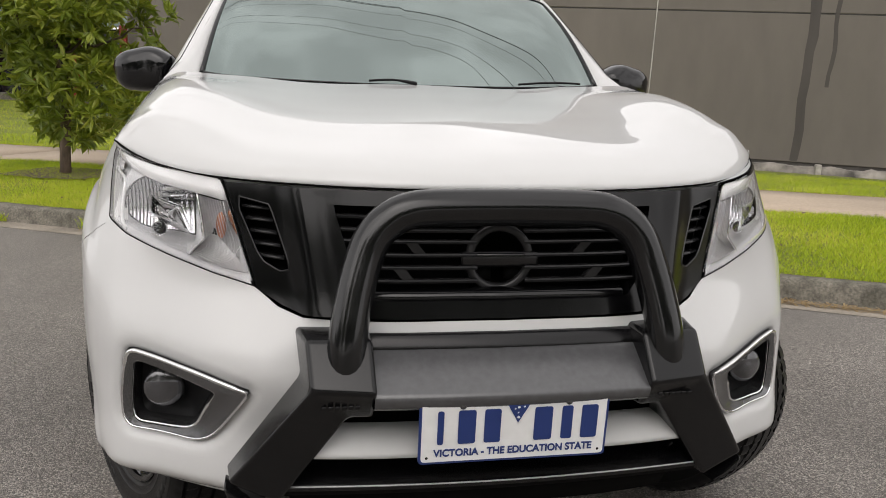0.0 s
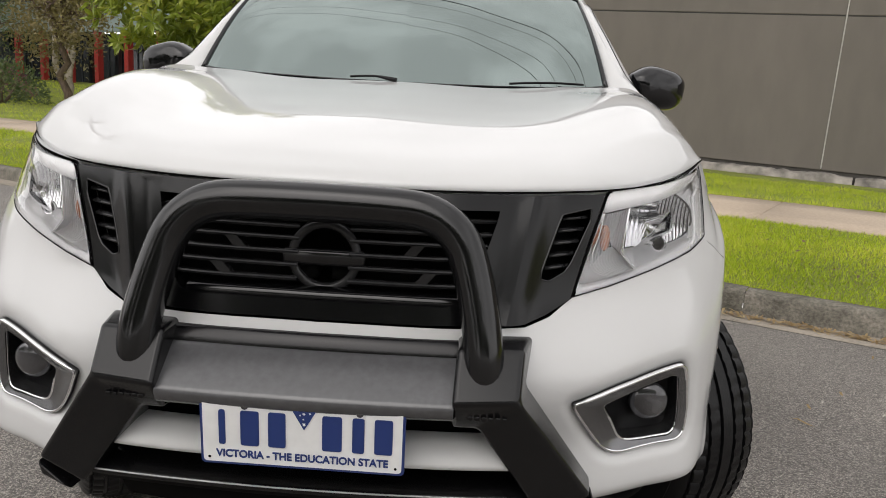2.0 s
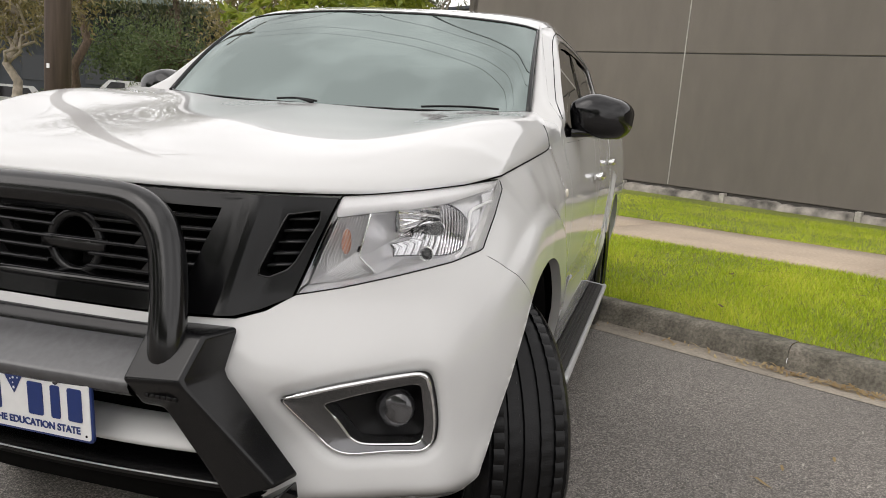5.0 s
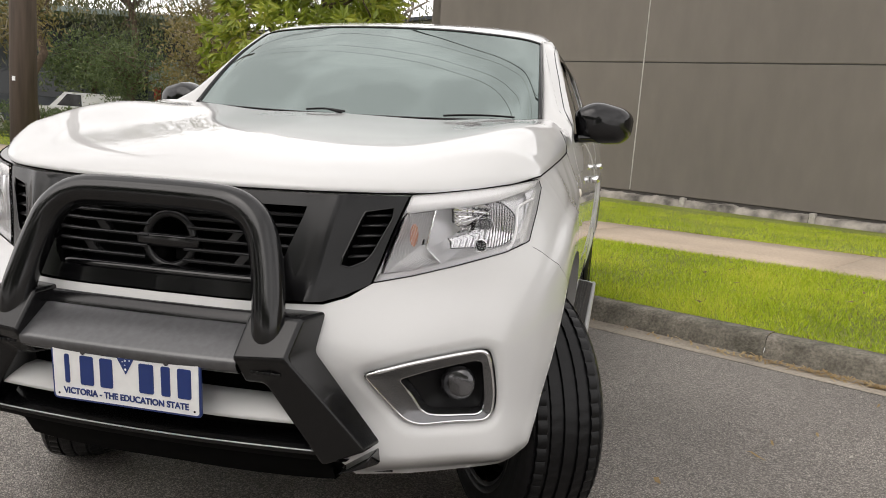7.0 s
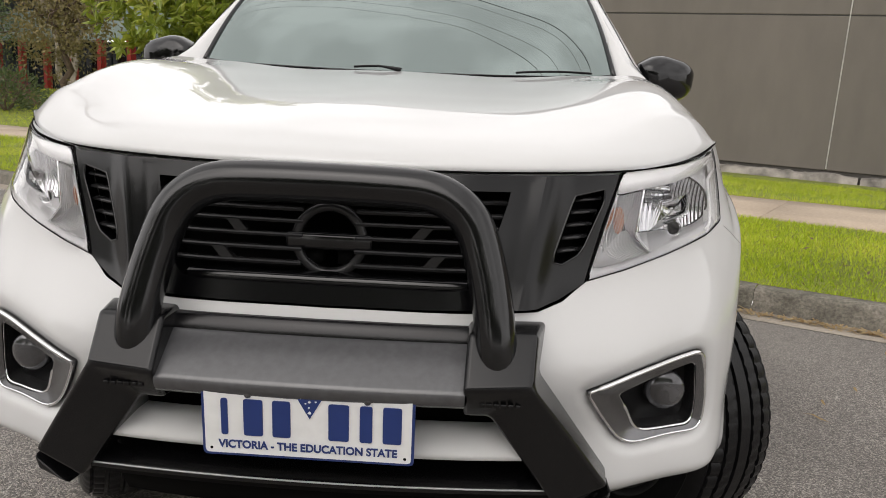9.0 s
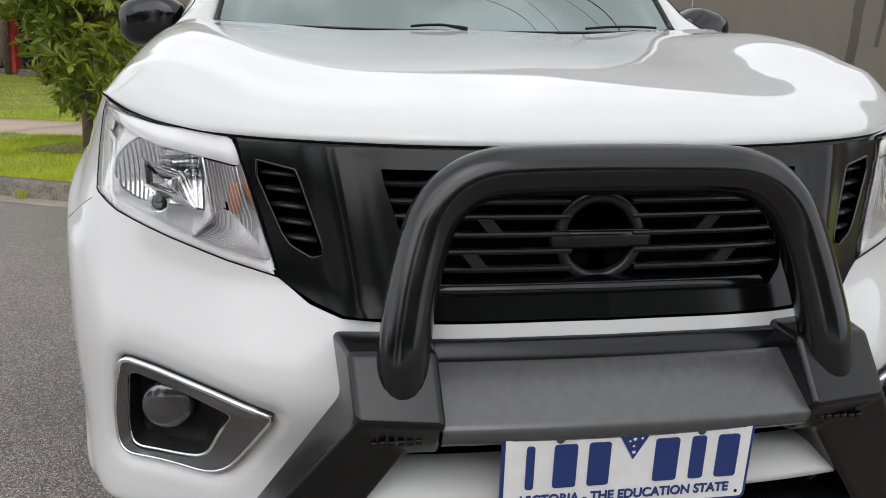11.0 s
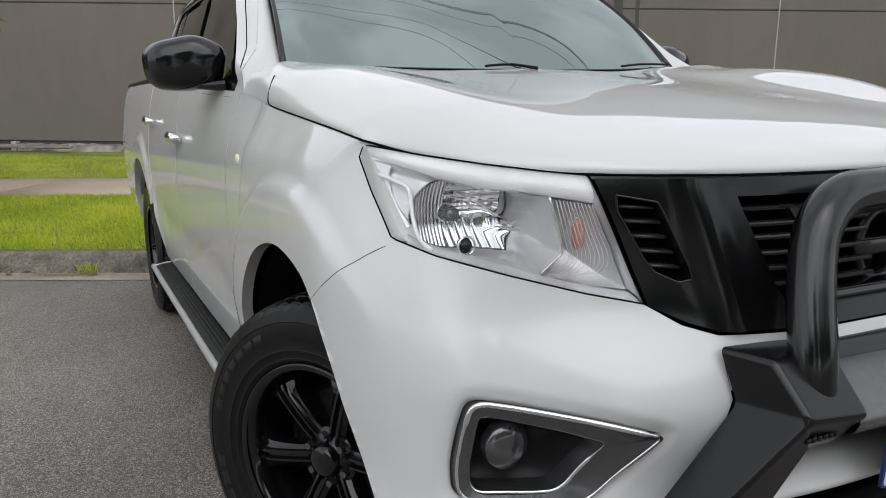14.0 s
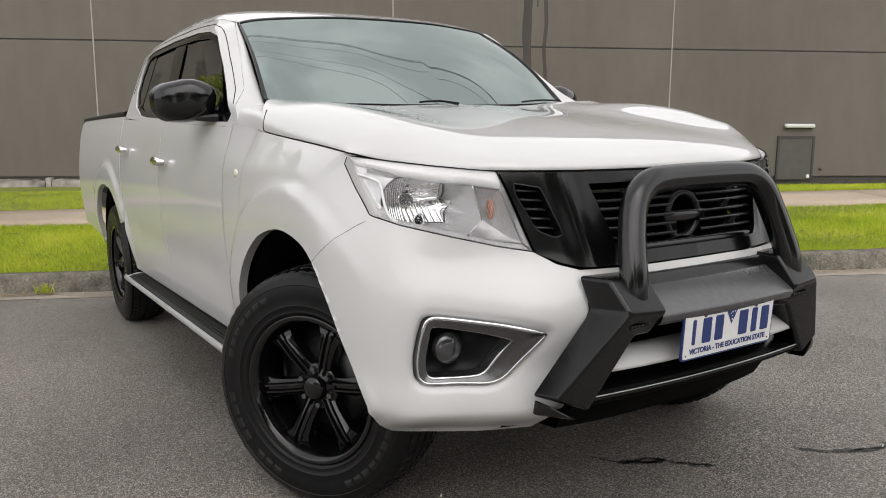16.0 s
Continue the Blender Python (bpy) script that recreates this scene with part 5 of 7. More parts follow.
# slanting cut at the foot: the front reaches lower
for ring_, s in ((rings_[0], 1), (rings_[1], 1), (rings_[-1], 1), (rings_[-2], 1)):
    for v in ring_:
        v.co.z += (v.co.y - 0.04) * 0.9
bull = part("bull_bar", bm, SATIN, truck, "satin black tubular nudge bar with moulded plastic base")


def weighted(obs):
    """Flat faces stay flat and only the rounded edges shade round."""
    for o in obs:
        mod = o.modifiers.new("normals", "WEIGHTED_NORMAL")
        mod.weight = 100
    return obs


def wing(bm):
    """End block and the arm that sweeps down from it, one moulding with rounded edges."""
    pts = dict(ti=(0.272, 0.052, 0.806), to=(0.396, 0.062, 0.806), tob=(0.416, 0.150, 0.806), tib=(0.272, 0.130, 0.806), ci=(0.268, -0.018, 0.722), co=(0.389, -0.008, 0.729), wb=(0.406, 0.118, 0.719),
               bi=(0.270, 0.044, 0.653), bib=(0.270, 0.140, 0.640), n=(0.318, 0.047, 0.653), nb=(0.318, 0.140, 0.640), ao=(0.546, 0.088, 0.512), aob=(0.557, 0.170, 0.505), ab=(0.450, 0.074, 0.470), abb=(0.450, 0.150, 0.462))
    v = {k: bm.verts.new(p) for k, p in pts.items()}
    for f in ("ti to co ci", "ci co n bi", "co ao ab n", "to tob wb co", "co wb aob ao", "tib tob to ti", "ti ci bi bib tib", "bi n nb bib", "n ab abb nb", "ab ao aob abb"):
        bm.faces.new([v[k] for k in f.split()])
    bmesh.ops.recalc_face_normals(bm, faces=bm.faces)
    bmesh.ops.bevel(bm, geom=[e for e in bm.edges if len(e.link_faces) == 2], offset=0.010, segments=3, affect="EDGES", profile=0.5, clamp_overlap=True)
    if sum(f.normal.y * f.calc_area() for f in bm.faces) > 0:
        bmesh.ops.reverse_faces(bm, faces=bm.faces)


blocks = weighted(pair("end_wing", wing, BARMAT, bull, "moulded black plastic end block with a sweeping arm"))


def arm_foot(bm):
    """Bracket plate that closes the foot of the arm."""
    hull(bm, [(0.555, 0.100, 0.497), (0.556, 0.165, 0.497), (0.560, 0.170, 0.455), (0.480, 0.085, 0.448), (0.476, 0.15, 0.446), (0.545, 0.098, 0.470)], 0.004)


pair("foot_bracket", arm_foot, GLOSSBLACK, blocks, smooth=False)


for i in range(6):
    def raised(bm, i=i):
        box(bm, 0.302 + i * 0.0125, 0.0158, 0.687, 0.009, 0.006, 0.009, bevel=0.001, seg=1)
    pair("embossed_bar", raised, BARMAT, blocks)
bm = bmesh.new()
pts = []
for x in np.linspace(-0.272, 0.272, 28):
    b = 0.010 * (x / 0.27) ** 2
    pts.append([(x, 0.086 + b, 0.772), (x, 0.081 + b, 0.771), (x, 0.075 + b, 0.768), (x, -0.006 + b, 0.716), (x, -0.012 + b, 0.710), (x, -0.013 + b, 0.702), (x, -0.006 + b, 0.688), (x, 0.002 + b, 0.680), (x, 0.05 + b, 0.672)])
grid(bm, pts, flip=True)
# Its lighter grey stands for sky mirrored in black plastic.
part("centre_panel", bm, PANELSHEEN, bull, "flat black centre panel, greyed for the sky's sheen")
bm = bmesh.new()
pts = []
for x in np.linspace(-0.272, 0.272, 28):
    b = 0.010 * (x / 0.27) ** 2
    pts.append([(x, 0.083 + b, 0.765), (x, 0.084 + b, 0.776), (x, 0.097 + b, 0.795), (x, 0.102 + b, 0.798), (x, 0.14 + b, 0.797)])
grid(bm, pts)
part("top_rail", bm, BARMAT, bull, "black recessed top rail")
for x in (-0.17, 0.17):
    bm = bmesh.new()
    bmesh.ops.create_cone(bm, segments=12, radius1=0.006, radius2=0.005, depth=0.006, cap_ends=True, matrix=Matrix.Translation((x, 0.102, 0.784)) @ Matrix.Rotation(radians(60), 4, "X"))
    part("bolt", bm, GLOSSBLACK, bull)
bm = bmesh.new()
pts = []
for x in np.linspace(-0.475, 0.475, 40):
    b = 0.14 * x ** 2
    pts.append([(x, 0.16 + b, 0.517), (x, 0.075 + b, 0.508), (x, 0.058 + b, 0.503), (x, 0.054 + b, 0.497), (x, 0.058 + b, 0.490)])
grid(bm, pts, flip=True)
blade = part("lower_blade", bm, BARMAT, bull, "thin black lower blade")
bm = bmesh.new()
grid(bm, [[(x, 0.058 + 0.14 * x ** 2, 0.490), (x, 0.095 + 0.14 * x ** 2, 0.462), (x, 0.14 + 0.14 * x ** 2, 0.446), (x, 0.26 + 0.14 * x ** 2, 0.43)] for x in np.linspace(-0.475, 0.475, 40)], flip=True)
# Same moulding as the blade, coloured black for the shade beneath it.
part("underside", bm, DARK, blade)
# Silver tube that paints the glint on the black blade's front edge.
bm = bmesh.new()
edge_ = [(x, 0.0545 + 0.14 * x ** 2, 0.501) for x in np.linspace(-0.43, 0.43, 40)]
tube(bm, edge_, 0.0018, 6)
part("blade_glint", bm, SILVER, bull)
bm = bmesh.new()
pts = []
for x in np.linspace(-0.43, 0.43, 30):
    b = 0.35 * max(0, abs(x) - 0.15) ** 2
    pts.append([(x, 0.13 + b, 0.604), (x, 0.094 + b, 0.601), (x, 0.058 + b, 0.570), (x, 0.056 + b, 0.560), (x, 0.12 + b, 0.556)])
grid(bm, pts, flip=True)
part("silver_strip", bm, mat("satin_silver_strip", (0.55, 0.55, 0.54), 0.5, var2=0.03, scale2=8), truck, "silver lower bumper strip")
bm = bmesh.new()
pts = []
for x in np.linspace(-0.43, 0.43, 20):
    b = 0.4 * max(0, abs(x) - 0.15) ** 2
    pts.append([(x, 0.16 + b, 0.80), (x, 0.15 + b, 0.62), (x, 0.14 + b, 0.46), (x, 0.20 + b, 0.37), (x, 0.6, 0.33)])
grid(bm, pts, flip=True)
part("lower_intake", bm, DARK, truck)
bm = bmesh.new()
pts = []
for x in np.linspace(-0.55, 0.55, 20):
    b = 0.5 * max(0, abs(x) - 0.2) ** 2
    pts.append([(x, 0.24 + b, 0.42), (x, 0.26 + b, 0.37), (x, 0.34 + b, 0.335), (x, 0.6, 0.32)])
grid(bm, pts, flip=True)
# Coloured near black to paint the shade below the nose.
part("undertray", bm, DARK, truck)

# ---- number plate: characters as plain bars, the motto lettered ----
bm = bmesh.new()
PL = pose(0, 0.004, 0.636, 5, 0, 0)
prism(bm, rounded([(-0.188, -0.069), (0.188, -0.069), (0.188, 0.069), (-0.188, 0.069)], 0.01), 0, 0.006, PL)
plate = part("number_plate", bm, PLATEBLUE, truck, "white number plate with blue border and motto", smooth=False)
bm = bmesh.new()
prism(bm, rounded([(-0.183, -0.064), (0.183, -0.064), (0.183, 0.064), (-0.183, 0.064)], 0.008), -0.0015, 0.002, PL)
part("plate_face", bm, PLATEWHITE, plate, smooth=False)
for x, w in ((-0.147, 0.012), (-0.096, 0.034), (-0.046, 0.032), (0.055, 0.036), (0.103, 0.022), (0.149, 0.033)):
    bm = bmesh.new()
    prism(bm, rounded([(x - w / 2, -0.027), (x + w / 2, -0.027), (x + w / 2, 0.043), (x - w / 2, 0.043)], 0.005), -0.0032, 0.001, PL)
    part("character_bar", bm, PLATEBLUE, plate, smooth=False)
bm = bmesh.new()
prism(bm, [(-0.025, 0.0635), (0.033, 0.0635), (0.004, 0.012)], -0.0030, 0.001, PL)
part("triangle", bm, PLATEBLUE, plate, smooth=False)
for x, z, r in ((-0.010, 0.053, 0.0032), (0.010, 0.054, 0.0025), (0.004, 0.045, 0.003), (0.015, 0.046, 0.0022), (-0.003, 0.042, 0.002), (0.004, 0.024, 0.0035), (0.003, 0.034, 0.002)):
    bm = bmesh.new()
    prism(bm, [(x + (r if k % 2 == 0 else r * 0.5) * math.sin(k * math.pi / 7), z + (r if k % 2 == 0 else r * 0.5) * math.cos(k * math.pi / 7)) for k in range(14)], -0.0038, -0.002, PL)
    part("star", bm, PLATEWHITE, plate, smooth=False)
for x in (-0.105, 0.105):
    bm = bmesh.new()
    bmesh.ops.create_uvsphere(bm, u_segments=12, v_segments=8, radius=0.007, matrix=PL @ Matrix.Translation((x, -0.002, 0.052)) @ Matrix.Diagonal((1, 0.5, 1, 1)))
    part("screw", bm, SMOKE, plate)
for x, z in ((-0.17, 0.055), (0.17, 0.055), (-0.075, 0.055), (0.078, 0.055), (-0.172, -0.055), (0.172, -0.055)):
    bm = bmesh.new()
    bmesh.ops.create_uvsphere(bm, u_segments=10, v_segments=6, radius=0.0028, matrix=PL @ Matrix.Translation((x, -0.0015, z)) @ Matrix.Diagonal((1, 0.4, 1, 1)))
    part("rivet_hole", bm, DARK, plate)


def words(text, size, width, m, material, parent, name):
    cu = bpy.data.curves.new(name, "FONT")
    cu.body, cu.size, cu.align_x, cu.align_y, cu.extrude = text, size, "CENTER", "CENTER", 0.0006
    cu.offset = 0.0006
    ob = new(name, cu)
    bpy.context.view_layer.update()
    me = bpy.data.meshes.new_from_object(ob)
    bpy.data.objects.remove(ob)
    xs_ = [v.co.x for v in me.vertices]
    me.transform(m @ Matrix.Diagonal((width / (max(xs_) - min(xs_)), 1, 1, 1)))
    me.materials.append(material)
    ob = new(name, me)
    ob.parent = parent
    return ob


words("VICTORIA - THE EDUCATION STATE", 0.021, 0.318, PL @ pose(0, -0.0022, -0.046, 90), PLATEBLUE, plate, "motto")


# ---- wheels ----
TR = 0.388


def revolve(bm, prof, n=72, close=True):
    rows_ = [[(x, r * math.cos(2 * math.pi * k / n), r * math.sin(2 * math.pi * k / n)) for x, r in prof] for k in range(n)]
    grid(bm, rows_, close_u=True)


def tyre_mesh():
    """Road tyre: five sharp ribs between round shoulders, fine rings on the sidewall."""
    bm = bmesh.new()
    n = 240
    wall_ = [(-0.092, 0.230), (-0.110, 0.236), (-0.120, 0.250), (-0.1215, 0.253), (-0.1205, 0.256), (-0.1245, 0.272), (-0.1262, 0.274), (-0.1252, 0.277), (-0.128, 0.300), (-0.1275, 0.326), (-0.1255, 0.338), (-0.127, 0.340), (-0.1245, 0.344), (-0.120, 0.357), (-0.113, 0.367), (-0.1045, 0.3745)]
    ribs_ = [(-0.096, -0.066), (-0.058, -0.026), (-0.018, 0.018), (0.026, 0.058), (0.066, 0.096)]
    tread = []
    for a, b in ribs_:
        tread += [(a, 1), (a + 0.002, 2), ((a + b) / 2, 3), (b - 0.002, 2), (b, 1)]
    rows_ = []
    for k in range(n):
        t = 2 * math.pi * k / n
        row = list(wall_)
        for j, (x, h) in enumerate(tread):
            rib = j // 5
            crown = TR - 0.0105 * (abs(x) / 0.098) ** 2.6
            r = crown - 0.008 if h == 1 else crown
            if rib in (0, 4) and h != 1 and k % 4 == 0:
                r -= 0.005
            elif rib in (1, 3) and h in (2, 3) and (k + j) % 4 == 0:
                r -= 0.0035
            elif rib == 2 and h == 3 and k % 6 == 0:
                r -= 0.002
            row.append((x, r))
        row += [(-x, r) for x, r in wall_[::-1]]
        if k % 4 == 0:
            for i in (14, 15, -15, -16):
                x, r = row[i]
                row[i] = (x, r - 0.003)
        rows_.append([(x, r * math.cos(t), r * math.sin(t)) for x, r in row])
    grid(bm, rows_, close_u=True)
    me = mesh_of(bm, "tyre", RUBBER)
    me.set_sharp_from_angle(angle=radians(38))
    return me


def rim_mesh():
    bm = bmesh.new()
    revolve(bm, [(0.116, 0.226), (0.121, 0.236), (0.118, 0.243), (0.110, 0.240), (0.104, 0.228), (0.098, 0.222), (0.070, 0.216), (0.02, 0.212), (-0.09, 0.218), (-0.115, 0.240)], 96)
    return mesh_of(bm, "rim", RIM)


def spoke_mesh():
    """A broad spoke with a raised twin rail, flaring towards the rim."""
    bm = bmesh.new()
    rows_ = []
    for r, w, x in ((0.030, 0.030, 0.066), (0.055, 0.029, 0.074), (0.090, 0.027, 0.084), (0.130, 0.029, 0.091), (0.170, 0.034, 0.096), (0.196, 0.048, 0.097), (0.214, 0.074, 0.084), (0.224, 0.096, 0.062)):
        c = min(0.012, w * 0.42)
        rows_.append([(x - 0.058, -w * 0.80, r), (x - 0.026, -w, r), (x - 0.012, -w * 0.93, r), (x - 0.006, -c * 1.5, r), (x + 0.002, -c * 1.15, r), (x + 0.003, -c * 0.62, r), (x - 0.007, -c * 0.3, r),
                      (x - 0.007, c * 0.3, r), (x + 0.003, c * 0.62, r), (x + 0.002, c * 1.15, r), (x - 0.006, c * 1.5, r), (x - 0.012, w * 0.93, r), (x - 0.026, w, r), (x - 0.058, w * 0.80, r)])
    grid(bm, rows_)
    me = mesh_of(bm, "spoke", RIM)
    me.set_sharp_from_angle(angle=radians(40))
    return me


def hub_mesh():
    bm = bmesh.new()
    revolve(bm, [(0.03, 0.082), (0.060, 0.080), (0.070, 0.070), (0.071, 0.046), (0.078, 0.040), (0.094, 0.037), (0.099, 0.030), (0.100, 0.001)], 48)
    return mesh_of(bm, "hub", RIM)


TYRE, RIMM, SPOKE, HUBM = tyre_mesh(), rim_mesh(), spoke_mesh(), hub_mesh()
bm = bmesh.new()
bmesh.ops.create_cone(bm, segments=6, radius1=0.0105, radius2=0.009, depth=0.024, cap_ends=True, matrix=Matrix.Rotation(radians(90), 4, "Y"))
NUT = mesh_of(bm, "wheel_nut", SMOKE, smooth=False)
bm = bmesh.new()
revolve(bm, [(-0.04, 0.05), (-0.05, 0.205), (-0.03, 0.205), (0.0, 0.15), (0.008, 0.15), (0.008, 0.05)], 48)
DISC = mesh_of(bm, "brake_disc", mat("brake_steel", (0.10, 0.10, 0.10), 0.4, metal=0.8, var=0.2, scale=40))
SCUFF = mat("scuffed_rubber", (0.011, 0.011, 0.011), 0.55, spec=0.35, var=0.2, scale=60)
bars_done = []
# raised blocks in the place of the moulded lettering, in two words on each side of the tyre
for first, count, step_, wide in ((8, 4, 8.4, 6.0), (48, 3, 7.2, 5.0), (116, 7, 7.4, 5.4), (188, 4, 8.4, 6.0), (228, 3, 7.2, 5.0), (296, 7, 7.4, 5.4)):
    for i in range(count):
        bm = bmesh.new()
        rows_ = []
        a0_ = first + i * step_
        for t in np.linspace(radians(a0_), radians(a0_ + wide), 5):
            rows_.append([(x, r * math.cos(t), r * math.sin(t)) for x, r in ((0.1268, 0.3015), (0.1290, 0.3025), (0.1286, 0.3245), (0.1260, 0.3255))])
        grid(bm, rows_)
        bars_done.append(mesh_of(bm, "sidewall_bar", SCUFF))


def wheel(x, y, z, steer, outer):
    """A wheel whose outer face looks along outer (+1 or -1 in x)."""
    m = pose(x, y, z, 0, 0, steer + (0 if outer > 0 else 180))
    w = new("wheel", TYRE.copy())
    w.data.name = "wheel"
    w.parent = truck
    w.matrix_local = m
    tagged(w, "gloss black alloy wheel with a ribbed road tyre")

    def sub(name, me, mm=Matrix.Identity(4)):
        o = new(name, me)
        o.parent = w
        o.matrix_local = mm
    sub("rim", RIMM)
    sub("hub", HUBM)
    sub("brake_disc", DISC)
    for me in bars_done:
        sub("sidewall_bar", me)
    for k in range(6):
        sub("spoke", SPOKE, Matrix.Rotation(radians(60 * k + 38), 4, "X"))
        sub("wheel_nut", NUT, Matrix.Rotation(radians(60 * k + 8), 4, "X") @ Matrix.Translation((0.072, 0, 0.058)))


STEER = 30.0
wheel(-0.785, AXLE_F, HUB, STEER, -1)
wheel(0.785, AXLE_F, HUB, STEER, 1)
wheel(-0.785, AXLE_R, HUB, 0, -1)
wheel(0.785, AXLE_R, HUB, 0, 1)


# ---- side steps, mirrors, wipers ----
def step_board(bm):
    prof = [(0.80, 0.385), (0.80, 0.405), (0.83, 0.412), (0.93, 0.405), (0.952, 0.398), (0.952, 0.372), (0.92, 0.360), (0.80, 0.36)]
    rows_ = [[(x, y, z) for x, z in prof + prof[:1]] for y in np.linspace(1.52, 3.40, 12)]
    grid(bm, rows_)
    for y in (1.52, 3.40):
        bm.faces.new([bm.verts.new((x, y, z)) for x, z in prof])


steps = pair("side_step", step_board, PLASTIC, truck, "black ribbed side step with silver edge", smooth=False)


def step_edge(bm):
    pts = [(0.86, 1.485, 0.380), (0.93, 1.488, 0.383), (0.958, 1.515, 0.385), (0.961, 1.60, 0.386), (0.961, 3.32, 0.386), (0.952, 3.40, 0.390), (0.90, 3.435, 0.395), (0.82, 3.44, 0.395)]
    tube(bm, curve(pts, 60), 0.013, 10)


pair("edge_trim", step_edge, SILVER, steps, "bright silver edge trim")
for i in range(7):
    def rib(bm, i=i):
        x = 0.842 + i * 0.0145
        box(bm, x, 2.46, 0.4125 - i * 0.0008, 0.007, 1.80, 0.006, bevel=0.002, seg=1)
    pair("rib", rib, RUBBER, steps, smooth=False)


MIRROR = rounded([(0.842, 1.372), (0.928, 1.424), (1.052, 1.396), (1.090, 1.362), (1.082, 1.282), (1.046, 1.249), (0.95, 1.241), (0.862, 1.262)], [0.03, 0.05, 0.035, 0.025, 0.03, 0.03, 0.05, 0.03])


def mirror_shell(bm):
    """Housing: an outline swept back towards its tip, bulging forward."""
    o = resample(np.array(MIRROR), 64)
    c = np.array((0.965, 1.332))
    rows_ = []
    for y, k in ((1.898, 0.90), (1.900, 0.955), (1.892, 0.985), (1.872, 1.0), (1.842, 0.99), (1.812, 0.95), (1.788, 0.87), (1.772, 0.74), (1.762, 0.55), (1.757, 0.30), (1.756, 0.02)):
        q = c + (o - c) * k
        sweep = 0.30 * np.clip(q[:, 0] - 0.85, 0, 1) * (1 if y < 1.85 else 0.6) - 0.03
        rows_.append(np.stack([q[:, 0], y + sweep, q[:, 1]], 1))
    grid(bm, np.array(rows_).transpose(1, 0, 2), close_u=True, flip=True)
    bm.faces.new([bm.verts.new(v) for v in rows_[0]])
    bmesh.ops.recalc_face_normals(bm, faces=bm.faces)


mirrors = pair("door_mirror", mirror_shell, GLOSSBLACK, truck, "gloss black door mirror housing")


def mirror_arm(bm):
    hull(bm, [(0.872, 1.70, 1.240), (0.872, 1.83, 1.245), (0.872, 1.70, 1.275), (0.872, 1.83, 1.285), (0.95, 1.80, 1.252), (0.95, 1.88, 1.252), (0.95, 1.80, 1.272), (0.95, 1.88, 1.275)], 0.008)


pair("arm", mirror_arm, GLOSSBLACK, mirrors)


def wiper(bm, x0, x1):
    pts, rad = [], []
    for t in np.linspace(0, 1, 24):
        x = x0 + (x1 - x0) * t
        yb = float(np.interp(abs(x), [0, 0.25, 0.5, 0.65, 0.735], [1.375, 1.385, 1.435, 1.495, 1.56]))
        zb = float(np.interp(abs(x), [0, 0.25, 0.5, 0.65, 0.735], [1.283, 1.285, 1.292, 1.300, 1.312]))
        lift = 0.009 + 0.006 * math.sin(math.pi * t)
        pts.append((x, yb - 0.012 + lift * 0.8, zb + lift + 0.012))
        rad.append(0.0038)
    tube(bm, pts, rad, 8)


for x0, x1 in ((-0.16, 0.0), (0.38, 0.64)):
    bm = bmesh.new()
    wiper(bm, x0, x1)
    wp = part("wiper", bm, PLASTIC, truck)
    bm = bmesh.new()
    yb = float(np.interp(abs(x1), [0, 0.25, 0.5, 0.65, 0.735], [1.375, 1.385, 1.435, 1.495, 1.56]))
    tube(bm, [((x0 + x1) / 2, yb - 0.01, 1.312), ((x0 + 2 * x1) / 3, yb - 0.02, 1.308), (x1, yb - 0.04, 1.298)], [0.003, 0.004, 0.006], 8)
    part("wiper_arm", bm, PLASTIC, wp)

# ---- wall details ----
def on_wall(bm):
    bmesh.ops.transform(bm, matrix=WALL, verts=bm.verts)
    return bm


bm = bmesh.new()
prism(bm, [(17.80, -3.42), (18.74, -3.42), (18.74, -2.30), (17.80, -2.30)], -0.035, 0.02)
door = part("service_door", on_wall(bm), mat("grey_service_door", (0.085, 0.078, 0.07), 0.6, var=0.08, scale=6), wall, smooth=False)
bm = bmesh.new()
for x0, x1, z0, z1 in ((17.74, 17.80, -3.42, -2.24), (18.74, 18.80, -3.42, -2.24), (17.80, 18.74, -2.30, -2.24)):
    box(bm, (x0 + x1) / 2, -0.02, (z0 + z1) / 2, x1 - x0, 0.06, z1 - z0)
part("door_frame", on_wall(bm), mat("dark_door_frame", (0.05, 0.046, 0.042), 0.6), wall, smooth=False)
bm = bmesh.new()
box(bm, 18.66, -0.05, -3.33, 0.09, 0.03, 0.09, bevel=0.01)
part("door_notice", on_wall(bm), PLATEWHITE, wall, smooth=False)
bm = bmesh.new()
box(bm, 18.31, -0.07, -1.97, 0.84, 0.13, 0.11, bevel=0.03)
wl_ob = tagged(new("wall_lamp", mesh_of(on_wall(bm), "wall_lamp", mat("white_lamp_cover", (0.62, 0.62, 0.60), 0.4))), "white batten lamp on the dark wall, unlit", "wall lamp")
bm = bmesh.new()
box(bm, 19.02, -0.04, -3.13, 0.07, 0.06, 0.07, bevel=0.01)
tagged(new("power_outlet", mesh_of(on_wall(bm), "power_outlet", SMOKE)), "small grey outlet box on the dark wall", "outlet")
# run-off streaks down the paint
rng = random.Random(11)
